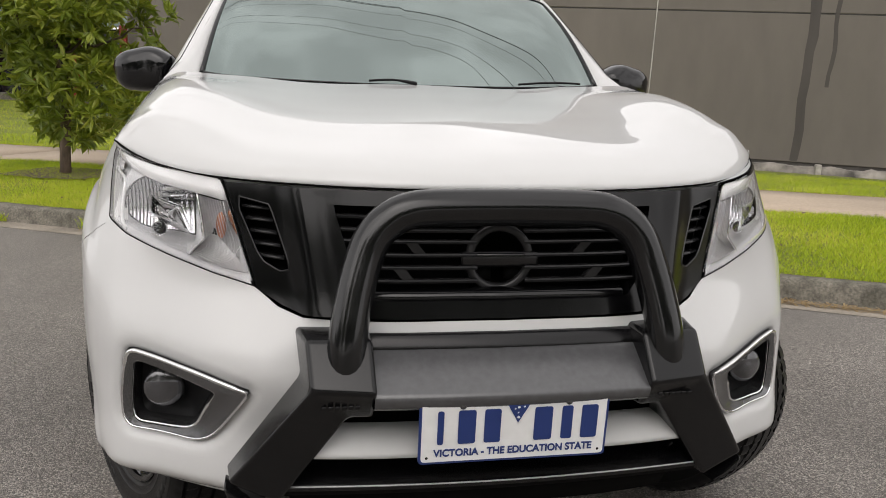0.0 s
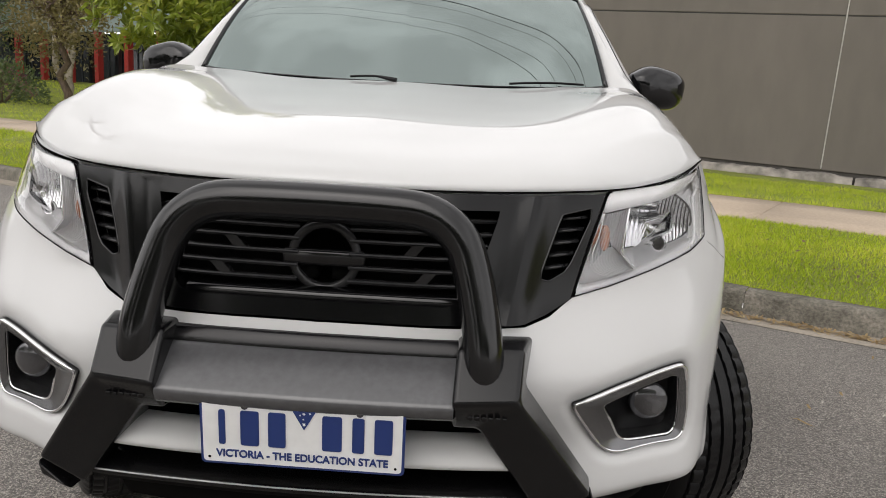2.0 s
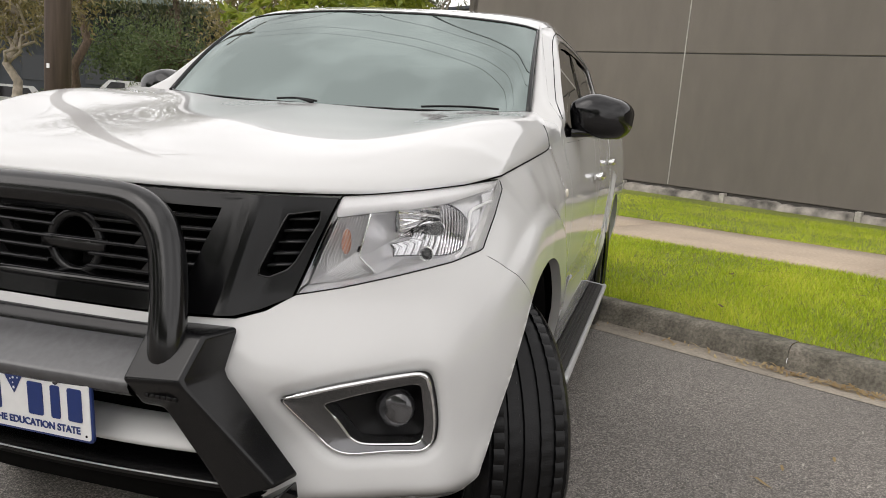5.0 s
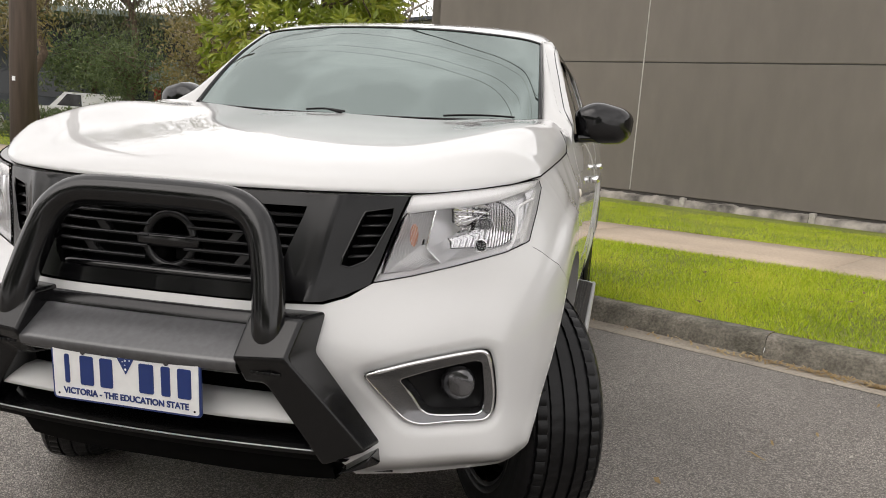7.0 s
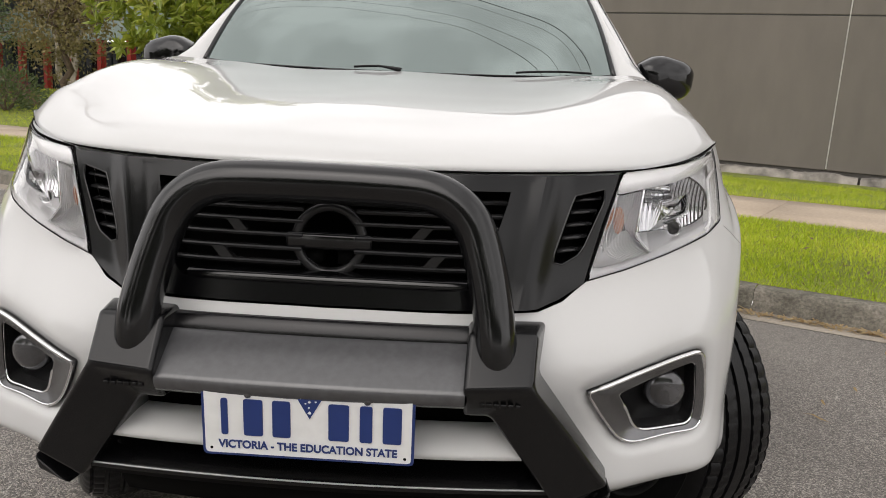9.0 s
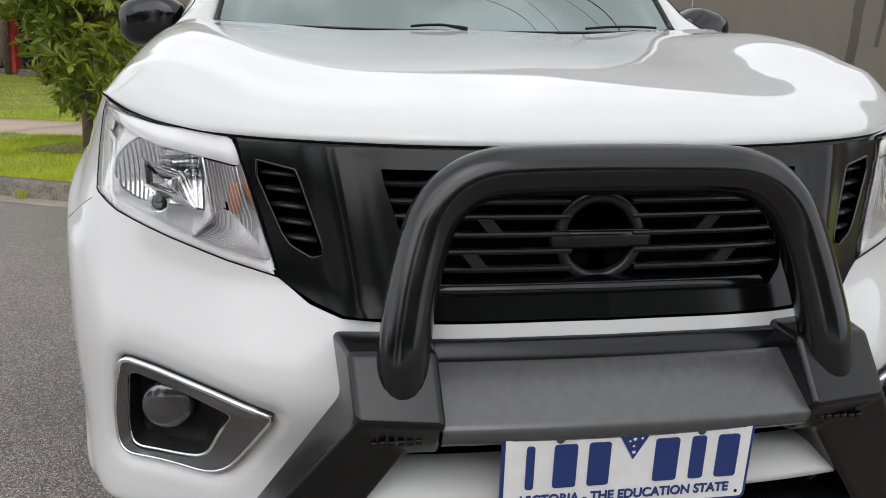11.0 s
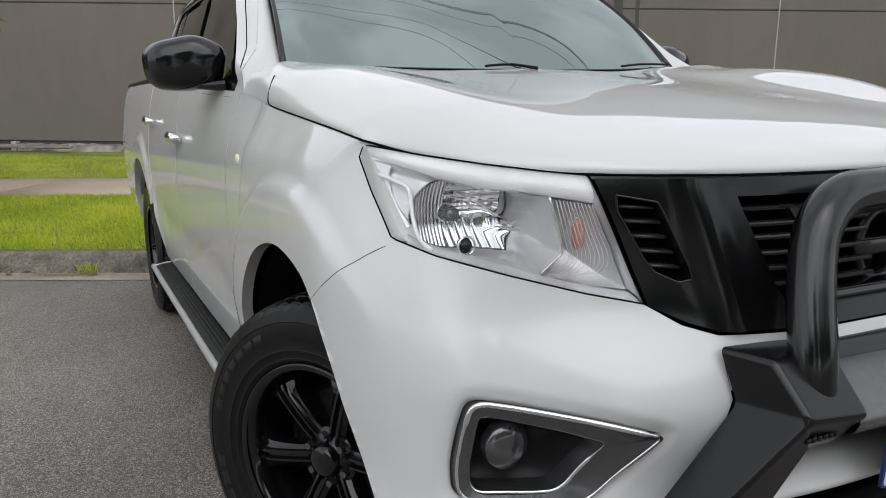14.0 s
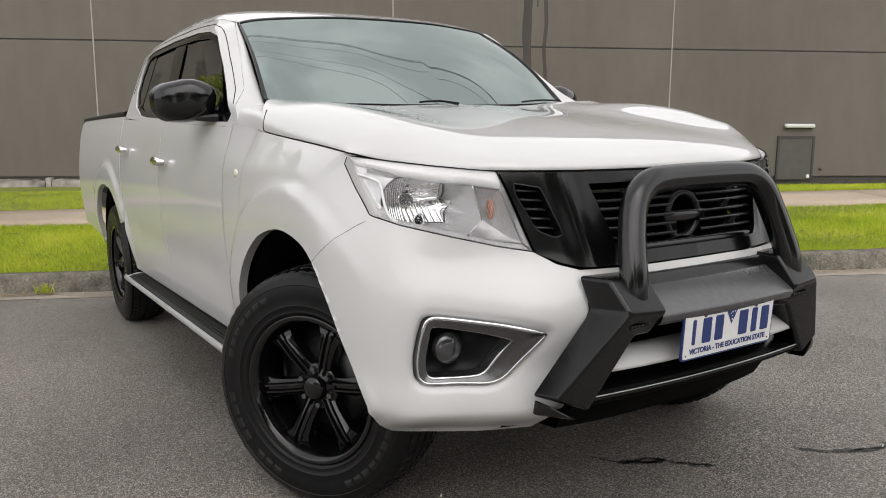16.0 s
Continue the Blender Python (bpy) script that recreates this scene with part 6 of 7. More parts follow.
for x0, w, z0, z1 in ((10.66, 0.27, 4.1, -3.3), (11.02, 0.06, 4.1, 1.0), (11.2, 0.13, 4.1, -1.6), (11.42, 0.05, 4.1, 2.0)):
    bm = bmesh.new()
    n = 22
    rows_ = []
    for i in range(n):
        t = i / (n - 1)
        z = z0 + (z1 - z0) * t
        j = noise.noise((x0 * 3, z * 1.3, 0)) * 0.05 * min(1, w * 8)
        k = w * (1 - 0.35 * t) * (1 + 0.25 * noise.noise((z * 2.1, x0, 4)))
        rows_.append([(x0 + j, -0.003, z), (x0 + j + k * 0.5, -0.003, z), (x0 + j + k, -0.003, z)])
    grid(bm, rows_)
    part("water_streak", on_wall(bm), WALLSTREAK, wall, smooth=False)

# rough footing along the wall's foot
for x0, x1 in ((-4.0, -1.30), (-1.12, 1.48), (1.62, 4.56), (4.70, 8.0), (8.05, 11.2), (11.33, 14.6)):
    bm = bmesh.new()
    n = int((x1 - x0) * 14)
    rows_ = []
    for i in range(n + 1):
        x = x0 + (x1 - x0) * i / n
        h = -3.385 + 0.055 * noise.noise((x * 1.7, 2, 0)) + 0.03 * noise.noise((x * 6, 5, 0)) - 0.02
        d = 0.05 * noise.noise((x * 3, 8, 0))
        rows_.append([(x, -0.26 + d, -3.66), (x, -0.24 + d, -3.56), (x, -0.20 + d * 1.5, h - 0.03), (x, -0.10 + d, h), (x, 0.06, h + 0.01)])
    grid(bm, rows_)
    part("footing", on_wall(bm), FOOTING, wall)
for x in (-1.21, 1.55, 4.63, 11.27, -4.1):
    bm = bmesh.new()
    box(bm, x, -0.14, -3.52, 0.13, 0.2, 0.36, bevel=0.012)
    part("footing_stub", on_wall(bm), mat("pale_concrete_stub", (0.33, 0.31, 0.28), 0.85, var=0.2, scale=9), wall)
for i, (z, d, l) in enumerate(((-3.44, 0.5, 2.4), (-3.38, 0.62, 2.2), (-3.41, 0.75, 2.3))):
    bm = bmesh.new()
    box(bm, -3.75 + 0.1 * i, -d, z - 0.02, l, 0.10, 0.045, bevel=0.006)
    ob = whole("timber_plank", on_wall(bm), mat("grey_weathered_timber", (0.20, 0.18, 0.16), 0.85, var=0.3, scale=5, stretch=(0.3, 3, 3)), "grey weathered timber plank lying by the wall", "plank", "planks by the wall")


# ---- grass ----
def grass_mat(name, a, b, c):
    m = bpy.data.materials.new(name)
    m.use_nodes = True
    n, l = m.node_tree.nodes, m.node_tree.links
    bs = n["Principled BSDF"]
    bs.inputs["Roughness"].default_value = 0.55
    bs.inputs["Specular IOR Level"].default_value = 0.3
    g = n.new("ShaderNodeNewGeometry")
    cr = n.new("ShaderNodeValToRGB")
    cr.color_ramp.elements[0].color = (*a, 1)
    cr.color_ramp.elements[1].color = (*c, 1)
    e = cr.color_ramp.elements.new(0.6)
    e.color = (*b, 1)
    co = n.new("ShaderNodeTexCoord")
    t = n.new("ShaderNodeTexNoise")
    t.inputs["Scale"].default_value = 0.9
    l.new(co.outputs["Object"], t.inputs["Vector"])
    mx = n.new("ShaderNodeMath")
    mx.operation = "MULTIPLY_ADD"
    mx.inputs[1].default_value = 0.55
    ad = n.new("ShaderNodeMath")
    ad.operation = "MULTIPLY_ADD"
    ad.inputs[1].default_value = 1.1
    ad.inputs[2].default_value = -0.28
    l.new(t.outputs["Fac"], ad.inputs[0])
    l.new(g.outputs["Random Per Island"], mx.inputs[0])
    l.new(ad.outputs[0], mx.inputs[2])
    l.new(mx.outputs[0], cr.inputs[0])
    l.new(cr.outputs[0], bs.inputs["Base Color"])
    tr = n.new("ShaderNodeBsdfTranslucent")
    ms = n.new("ShaderNodeMixShader")
    ms.inputs[0].default_value = 0.35
    l.new(cr.outputs[0], tr.inputs["Color"])
    l.new(bs.outputs[0], ms.inputs[1])
    l.new(tr.outputs[0], ms.inputs[2])
    l.new(ms.outputs[0], n["Material Output"].inputs["Surface"])
    return m


GRASS = grass_mat("grass_blades", (0.14, 0.22, 0.015), (0.46, 0.57, 0.030), (0.72, 0.66, 0.12))
DRYGRASS = grass_mat("dry_grass", (0.16, 0.11, 0.045), (0.26, 0.20, 0.07), (0.40, 0.34, 0.12))


def raw_mesh(name, verts, faces, material, smooth=False):
    me = bpy.data.meshes.new(name)
    me.from_pydata(verts, [], faces)
    me.materials.append(material)
    if smooth:
        me.polygons.foreach_set("use_smooth", [True] * len(me.polygons))
    return me


def blades(name, label, a0, a1, b0, b1, count, h0, h1, seed, edge=False, stuff=GRASS):
    r = np.random.RandomState(seed)
    a = r.uniform(a0, a1, count)
    b = r.uniform(b0, b1, count) if not edge else b0 + np.abs(r.normal(0, b1 - b0, count))
    dens = np.array([noise.noise((x * 0.8, y * 0.8, seed)) for x, y in zip(a, b)])
    keep = r.uniform(-0.9, 0.6, count) < dens + 0.25
    a, b, dens = a[keep], b[keep], dens[keep]
    n = len(a)
    h = r.uniform(h0, h1, n) * (1 + 0.35 * dens)
    t = r.uniform(0, 2 * math.pi, n)
    w = r.uniform(0.0022, 0.0045, n)
    lean = r.uniform(0.2, 1.1, n) * h
    t2 = r.uniform(0, 2 * math.pi, n)
    z = np.array([verge_z(max(-40, min(40, x)), y) for x, y in zip(a, b)]) - 0.012
    P = np.zeros((n, 3, 3))
    P[:, 0] = np.stack([a + w * np.cos(t), b + w * np.sin(t), z], 1)
    P[:, 1] = np.stack([a - w * np.cos(t), b - w * np.sin(t), z], 1)
    P[:, 2] = np.stack([a + lean * np.cos(t2), b + lean * np.sin(t2), z + h], 1)
    M = np.array(KERB.to_3x3())
    V = P.reshape(-1, 3) @ M.T
    me = raw_mesh(name, V.tolist(), np.arange(3 * n).reshape(-1, 3).tolist(), stuff)
    return tagged(new(name, me), label, "grass", kind="stuff")


blades("grass", "bright green mown grass on the verge", -9, 5.5, BACK + 0.0, PATH0 - 0.0, 190000, 0.022, 0.055, 1)
blades("grass", "bright green mown grass below the dark wall", -14, 16, PATH1 + 0.02, 15.5, 110000, 0.03, 0.07, 2)
blades("grass", "ragged grass edge over the kerb", -12, 7, BACK - 0.02, BACK + 0.03, 9000, 0.02, 0.06, 3, True)
blades("grass", "ragged grass edge along the footpath", -12, 12, PATH1 - 0.03, PATH1 + 0.05, 9000, 0.03, 0.07, 4, True)
blades("grass", "dry brown grass fringe along the footpath", -12, 12, PATH1 - 0.05, PATH1 + 0.02, 7000, 0.015, 0.045, 14, True, DRYGRASS)
blades("grass", "dry brown grass fringe along the kerb", -12, 7, BACK - 0.035, BACK + 0.01, 9000, 0.01, 0.035, 13, True, DRYGRASS)
blades("grass", "dry straw through the mown verge", -9, 5.5, BACK, PATH0, 9000, 0.015, 0.04, 15, False, DRYGRASS)
blades("grass", "far mown grass verge", -40, -9, BACK, PATH0, 60000, 0.04, 0.08, 5)
blades("grass", "far mown lawn", -40, -14, PATH1, 24, 60000, 0.05, 0.10, 6)
blades("grass", "mown grass verge further along", 5.5, 22, BACK, PATH0, 50000, 0.03, 0.07, 7)

LITTER = grass_mat("dry_leaf_litter", (0.16, 0.10, 0.05), (0.36, 0.26, 0.13), (0.48, 0.38, 0.20))


def litter(name, label, pts, l0, l1, seed, z_of, width=0.007, material=None):
    r = random.Random(seed)
    V, F = [], []
    for a, b in pts:
        ln, t = r.uniform(l0, l1), r.uniform(0, math.pi)
        z = z_of(a, b) + r.uniform(0.003, 0.014)
        c, s = math.cos(t), math.sin(t)
        w = width * r.uniform(0.5, 1.2)
        k = len(V)
        bend = r.uniform(-0.2, 0.2) * ln
        for u, ww in ((-0.5, 0.1), (-0.15, 1), (0.2, 0.9), (0.5, 0.1)):
            x, y = u * ln, bend * (0.25 - u * u)
            for sg in (-1, 1):
                V.append(tuple(KERB @ Vector((a + c * x - s * (y + sg * ww * w), b + s * x + c * (y + sg * ww * w), z + 0.006 * math.sin(u * 6 + a)))))
        F += [(k, k + 1, k + 3, k + 2), (k + 2, k + 3, k + 5, k + 4), (k + 4, k + 5, k + 7, k + 6)]
    return tagged(new(name, raw_mesh(name, V, F, material or LITTER)), label, "leaf litter", kind="stuff")


rng = random.Random(21)
pts = [(min(3.2, max(-1.2, rng.gauss(0.95, 0.75))), rng.gauss(LIP + 0.17, 0.035)) for _ in range(420)]
pts += [(rng.gauss(-4.55, 0.18), rng.gauss(LIP + 0.2, 0.03)) for _ in range(80)] + [(rng.gauss(-3.8, 0.15), rng.gauss(LIP + 0.19, 0.03)) for _ in range(45)]
pts += [(rng.uniform(-9, 6), rng.gauss(LIP + 0.2, 0.03)) for _ in range(90)]
litter("leaf_litter", "dry straw coloured leaf litter in the gutter", pts, 0.03, 0.11, 3, lambda a, b: 0.0)
pts = [(rng.uniform(-6, 6), rng.uniform(-4.5, LIP - 0.05)) for _ in range(520)]
litter("road_litter", "tiny pale leaf and grit flecks on the asphalt", pts, 0.008, 0.03, 5, lambda a, b: -0.002, 0.004, mat("pale_flecks", (0.42, 0.40, 0.36), 0.8, var=0.3, scale=40))
for x, y, l in ((1.80, 1.98, 0.055), (1.70, 1.80, 0.10), (1.29, 1.40, 0.05), (2.03, 2.18, 0.04), (2.46, 2.77, 0.05), (2.4, 1.6, 0.04)):
    k = kerb_of((x, y, 0))
    ob = litter("fallen_leaf", "single dry leaf lying on the asphalt", [(k.x, k.y)], l, l * 1.1, int(x * 100), lambda a, b: 0.0, 0.010, LITTER)
    ob["kind"] = ""
    del ob["kind"]
    tagged(ob, "", "leaf", "fallen leaves on the road")
pts = [(rng.uniform(-6, 5), rng.uniform(BACK + 0.1, PATH0)) for _ in range(60)]
litter("lawn_litter", "brown fallen leaves on the grass", pts, 0.05, 0.12, 8, lambda a, b: verge_z(a, b) + 0.03, 0.014, mat("brown_leaf", (0.11, 0.07, 0.035), 0.8, var=0.3, scale=20))


def tuft(a, b, n, h, seed):
    r = random.Random(seed)
    V, F = [], []
    for i in range(n):
        t, k = r.uniform(0, 6.28), r.uniform(0.02, 0.05)
        hh, ln = r.uniform(0.4, 1) * h, r.uniform(0.3, 0.9) * h
        base = Vector((a + r.gauss(0, 0.03), b + r.gauss(0, 0.012), 0.0))
        s = len(V)
        for j in range(4):
            u = j / 3
            p = base + Vector((math.cos(t) * ln * u, -abs(math.sin(t)) * ln * u * 0.6, hh * (1 - (1 - u) ** 2) if j < 3 else hh * 0.85))
            for sg in (-1, 1):
                V.append(tuple(KERB @ (p + Vector((sg * 0.004 * (1 - u), 0, 0)))))
        F += [(s, s + 1, s + 3, s + 2), (s + 2, s + 3, s + 5, s + 4), (s + 4, s + 5, s + 7, s + 6)]
    return tagged(new("weed_tuft", raw_mesh("weed_tuft", V, F, GRASS)), "dry yellow-green weed tuft growing in the gutter", "weed", "weeds along the kerb")


for a, b, n, h in ((-4.9, FACE - 0.02, 40, 0.14), (-4.5, FACE - 0.02, 50, 0.13), (-3.75, FACE - 0.02, 36, 0.10), (-5.9, FACE - 0.02, 36, 0.11), (-9.0, FACE, 40, 0.12)):
    tuft(a, b, n, h, int(-a * 10))


# ragged cracks in the asphalt
CRACK = mat("bitumen_crack", (0.018, 0.018, 0.018), 0.5, var=0.4, scale=60)


def crack(pts, w, seed):
    bm = bmesh.new()
    c = curve(pts, 60)
    rows_ = []
    for i, p in enumerate(c):
        ww = w * (0.35 + abs(noise.noise((i * 0.35, seed, 0))) * 1.8)
        jx, jy = noise.noise((i * 0.8, seed, 3)) * w, noise.noise((i * 0.8, seed, 7)) * w
        rows_.append([(p[0] + jx, p[1] + jy - ww, 0.0045), (p[0] + jx, p[1] + jy + ww, 0.0045)])
    grid(bm, rows_)
    part("crack", bm, CRACK, ground, smooth=False)


crack([(0.10, 0.66), (0.16, 0.55), (0.26, 0.53), (0.32, 0.44), (0.40, 0.36)], 0.015, 2)
crack([(0.16, 0.57), (0.24, 0.50), (0.30, 0.49)], 0.012, 5)
crack([(0.77, 0.29), (0.84, 0.20), (0.92, 0.16), (0.98, 0.12), (1.08, 0.11)], 0.015, 8)
crack([(0.88, 0.15), (0.96, 0.14), (1.03, 0.10)], 0.010, 11)

# ---- trees, pole and cables, neighbouring building ----
def leaf_mat(name, a, b, c, rough=0.4):
    m = grass_mat(name, a, b, c)
    m.node_tree.nodes["Principled BSDF"].inputs["Roughness"].default_value = rough
    m.node_tree.nodes["Principled BSDF"].inputs["Specular IOR Level"].default_value = 0.5
    return m


GLOSSY_LEAF = leaf_mat("glossy_green_leaf", (0.09, 0.14, 0.017), (0.26, 0.32, 0.036), (0.48, 0.48, 0.085), 0.35)
GUM_LEAF = leaf_mat("dull_gum_leaf", (0.05, 0.06, 0.030), (0.11, 0.12, 0.058), (0.22, 0.20, 0.11))
OCHRE_LEAF = leaf_mat("ochre_leaf", (0.10, 0.085, 0.035), (0.19, 0.16, 0.06), (0.30, 0.23, 0.10))
BUSH_LEAF = leaf_mat("dark_bush_leaf", (0.040, 0.065, 0.026), (0.10, 0.14, 0.05), (0.18, 0.21, 0.08))
ROSY_LEAF = leaf_mat("rosy_shrub_leaf", (0.10, 0.05, 0.045), (0.20, 0.11, 0.10), (0.26, 0.18, 0.15))


def leaf_arrays(cen, axis, length, width, r, fold=0.25):
    """One folded leaf of six points for each centre, growing along its axis."""
    n = len(cen)
    axis = axis / np.linalg.norm(axis, axis=1)[:, None]
    rnd = r.normal(0, 1, (n, 3))
    sidev = np.cross(axis, rnd)
    sidev /= np.linalg.norm(sidev, axis=1)[:, None] + 1e-9
    nor = np.cross(axis, sidev)
    L = (length * r.uniform(0.65, 1.2, n))[:, None]
    W = (width * r.uniform(0.7, 1.2, n))[:, None]
    P = np.zeros((n, 6, 3))
    P[:, 0] = cen
    P[:, 1] = cen + axis * L * 0.5 + sidev * W + nor * W * fold
    P[:, 2] = cen + axis * L * 0.5 - nor * W * 0.1
    P[:, 3] = cen + axis * L * 0.5 - sidev * W + nor * W * fold
    P[:, 4] = cen + axis * L - nor * L * 0.12
    P[:, 5] = cen + axis * L * 0.15
    F = []
    for k in range(n):
        s = 6 * k
        F += [(s, s + 1, s + 2), (s + 2, s + 1, s + 4), (s, s + 2, s + 3), (s + 2, s + 4, s + 3)]
    return P.reshape(-1, 3), F


def limb(bm, p0, p1, r0, r1, seed, bend=0.12, n=7):
    r = random.Random(seed)
    p0, p1 = Vector(p0), Vector(p1)
    ln = (p1 - p0).length
    pts = [p0]
    for i in range(1, n):
        t = i / n
        pts.append(p0.lerp(p1, t) + Vector((r.gauss(0, 1), r.gauss(0, 1), r.gauss(0, 0.6))) * ln * bend * 0.35 + Vector((0, 0, ln * bend * math.sin(math.pi * t) * 0.4)))
    pts.append(p1)
    tube(bm, pts, [r0 + (r1 - r0) * i / n for i in range(n + 1)], 7)
    return pts


def tree(name, label, base, height, crown_r, crown_z0, trunk_r, bark, leaf, shoots, per, length, width, seed, droop=0.0, whorl=True, lean=(0, 0), gap=0.35, stems=1, category="tree"):
    rr = np.random.RandomState(seed)
    r = random.Random(seed)
    t = thing(name, label, category)
    t.matrix_world = Matrix.Translation(base)
    top = Vector((lean[0], lean[1], height * 0.78))
    bm = bmesh.new()
    ends = []
    for s in range(stems):
        off = Vector((r.gauss(0, 0.5), r.gauss(0, 0.5), 0)) * (0.0 if stems == 1 else height * 0.16)
        trunk = limb(bm, (0, 0, -0.1), top * (1.0 if stems == 1 else 0.75) + off, trunk_r / math.sqrt(stems), trunk_r * 0.3, seed + s, 0.06, 9)
        ends.append(trunk)
    cc = Vector((lean[0] * 0.8, lean[1] * 0.8, (crown_z0 + height) / 2))
    rz = (height - crown_z0) / 2
    tips = []
    for i in range(16):
        a = i * 2.4 + r.uniform(-0.4, 0.4)
        q = r.uniform(0.2, 0.95)
        trunk = ends[i % stems]
        start = trunk[min(len(trunk) - 1, 3 + int(q * 6))]
        el = r.uniform(-0.45, 0.8)
        end = cc + Vector((math.cos(a) * crown_r * math.cos(el), math.sin(a) * crown_r * math.cos(el), rz * math.sin(el))) * r.uniform(0.6, 0.9)
        pts = limb(bm, start, end, trunk_r * 0.32, trunk_r * 0.08, seed * 7 + i, 0.18)
        tips += pts[3:]
    part("trunk", bm, bark, t)
    cen, ax = [], []
    lobes = []
    for i in range(14):
        d = rr.normal(0, 1, 3)
        d /= np.linalg.norm(d)
        lobes.append((np.array(cc) + d * np.array((crown_r, crown_r, rz)) * rr.uniform(0.3, 0.68), rr.uniform(0.38, 0.6)))
    k = 0
    while k < shoots:
        lc, ls = lobes[rr.randint(14)]
        d = rr.normal(0, 1, 3)
        d /= np.linalg.norm(d)
        p = lc + d * np.array((crown_r, crown_r, rz)) * ls * rr.uniform(0.55, 1.0) ** 0.5
        if p[2] < crown_z0 * 0.9 or noise.noise(tuple(p * (2.2 / crown_r))) < -gap:
            continue
        out = p - np.array(cc)
        out = out / (np.linalg.norm(out) + 1e-6) * 0.7 + np.array((0, 0, 0.55 - droop)) + rr.normal(0, 0.3, 3)
        out /= np.linalg.norm(out)
        for j in range(per):
            if whorl:
                e = rr.normal(0, 1, 3)
                e -= out * (e @ out)
                e /= np.linalg.norm(e) + 1e-9
                v = e + out * rr.uniform(-0.15, 0.9)
                cen.append(p - out * rr.uniform(0, 0.05))
            else:
                v = rr.normal(0, 0.55, 3) + np.array((0, 0, -droop)) + out * 0.3
                cen.append(p + rr.normal(0, length * 1.1, 3))
            ax.append(v)
        k += 1
    V, F = leaf_arrays(np.array(cen), np.array(ax), length, width, rr)
    o = new("crown", raw_mesh("crown", V.tolist(), F, leaf))
    o.parent = t
    return t


def gz(x, y):
    k = kerb_of((x, y, 0))
    return verge_z(max(-40, min(40, k.x)), min(k.y, 24)) if k.y > BACK else 0.0


tree("street_tree", "young broadleaf street tree with glossy green leaf whorls on the verge", (-3.19, 8.99, gz(-3.19, 8.99)), 4.1, 1.72, 0.22, 0.070, BARK, GLOSSY_LEAF, 1250, 11, 0.175, 0.030, 4, gap=0.16)
blot_soil = mat("bare_soil", (0.10, 0.075, 0.045), 0.95, var=0.4, scale=30, bump=0.5, bscale=60)
bm = bmesh.new()
kk = kerb_of((-3.19, 8.99, 0))
vs = []
for i in range(40):
    t = 2 * math.pi * i / 40
    q = 1 + 0.4 * noise.noise((math.cos(t) * 2, math.sin(t) * 2, 5))
    a, b = kk.x + 0.75 * q * math.cos(t), kk.y + 0.5 * q * math.sin(t)
    vs.append(bm.verts.new(KERB @ Vector((a, b, verge_z(a, b) + 0.012))))
bm.faces.new(vs)
part("bare_patch", bm, blot_soil, ground, "bare brown soil round the tree", smooth=False)

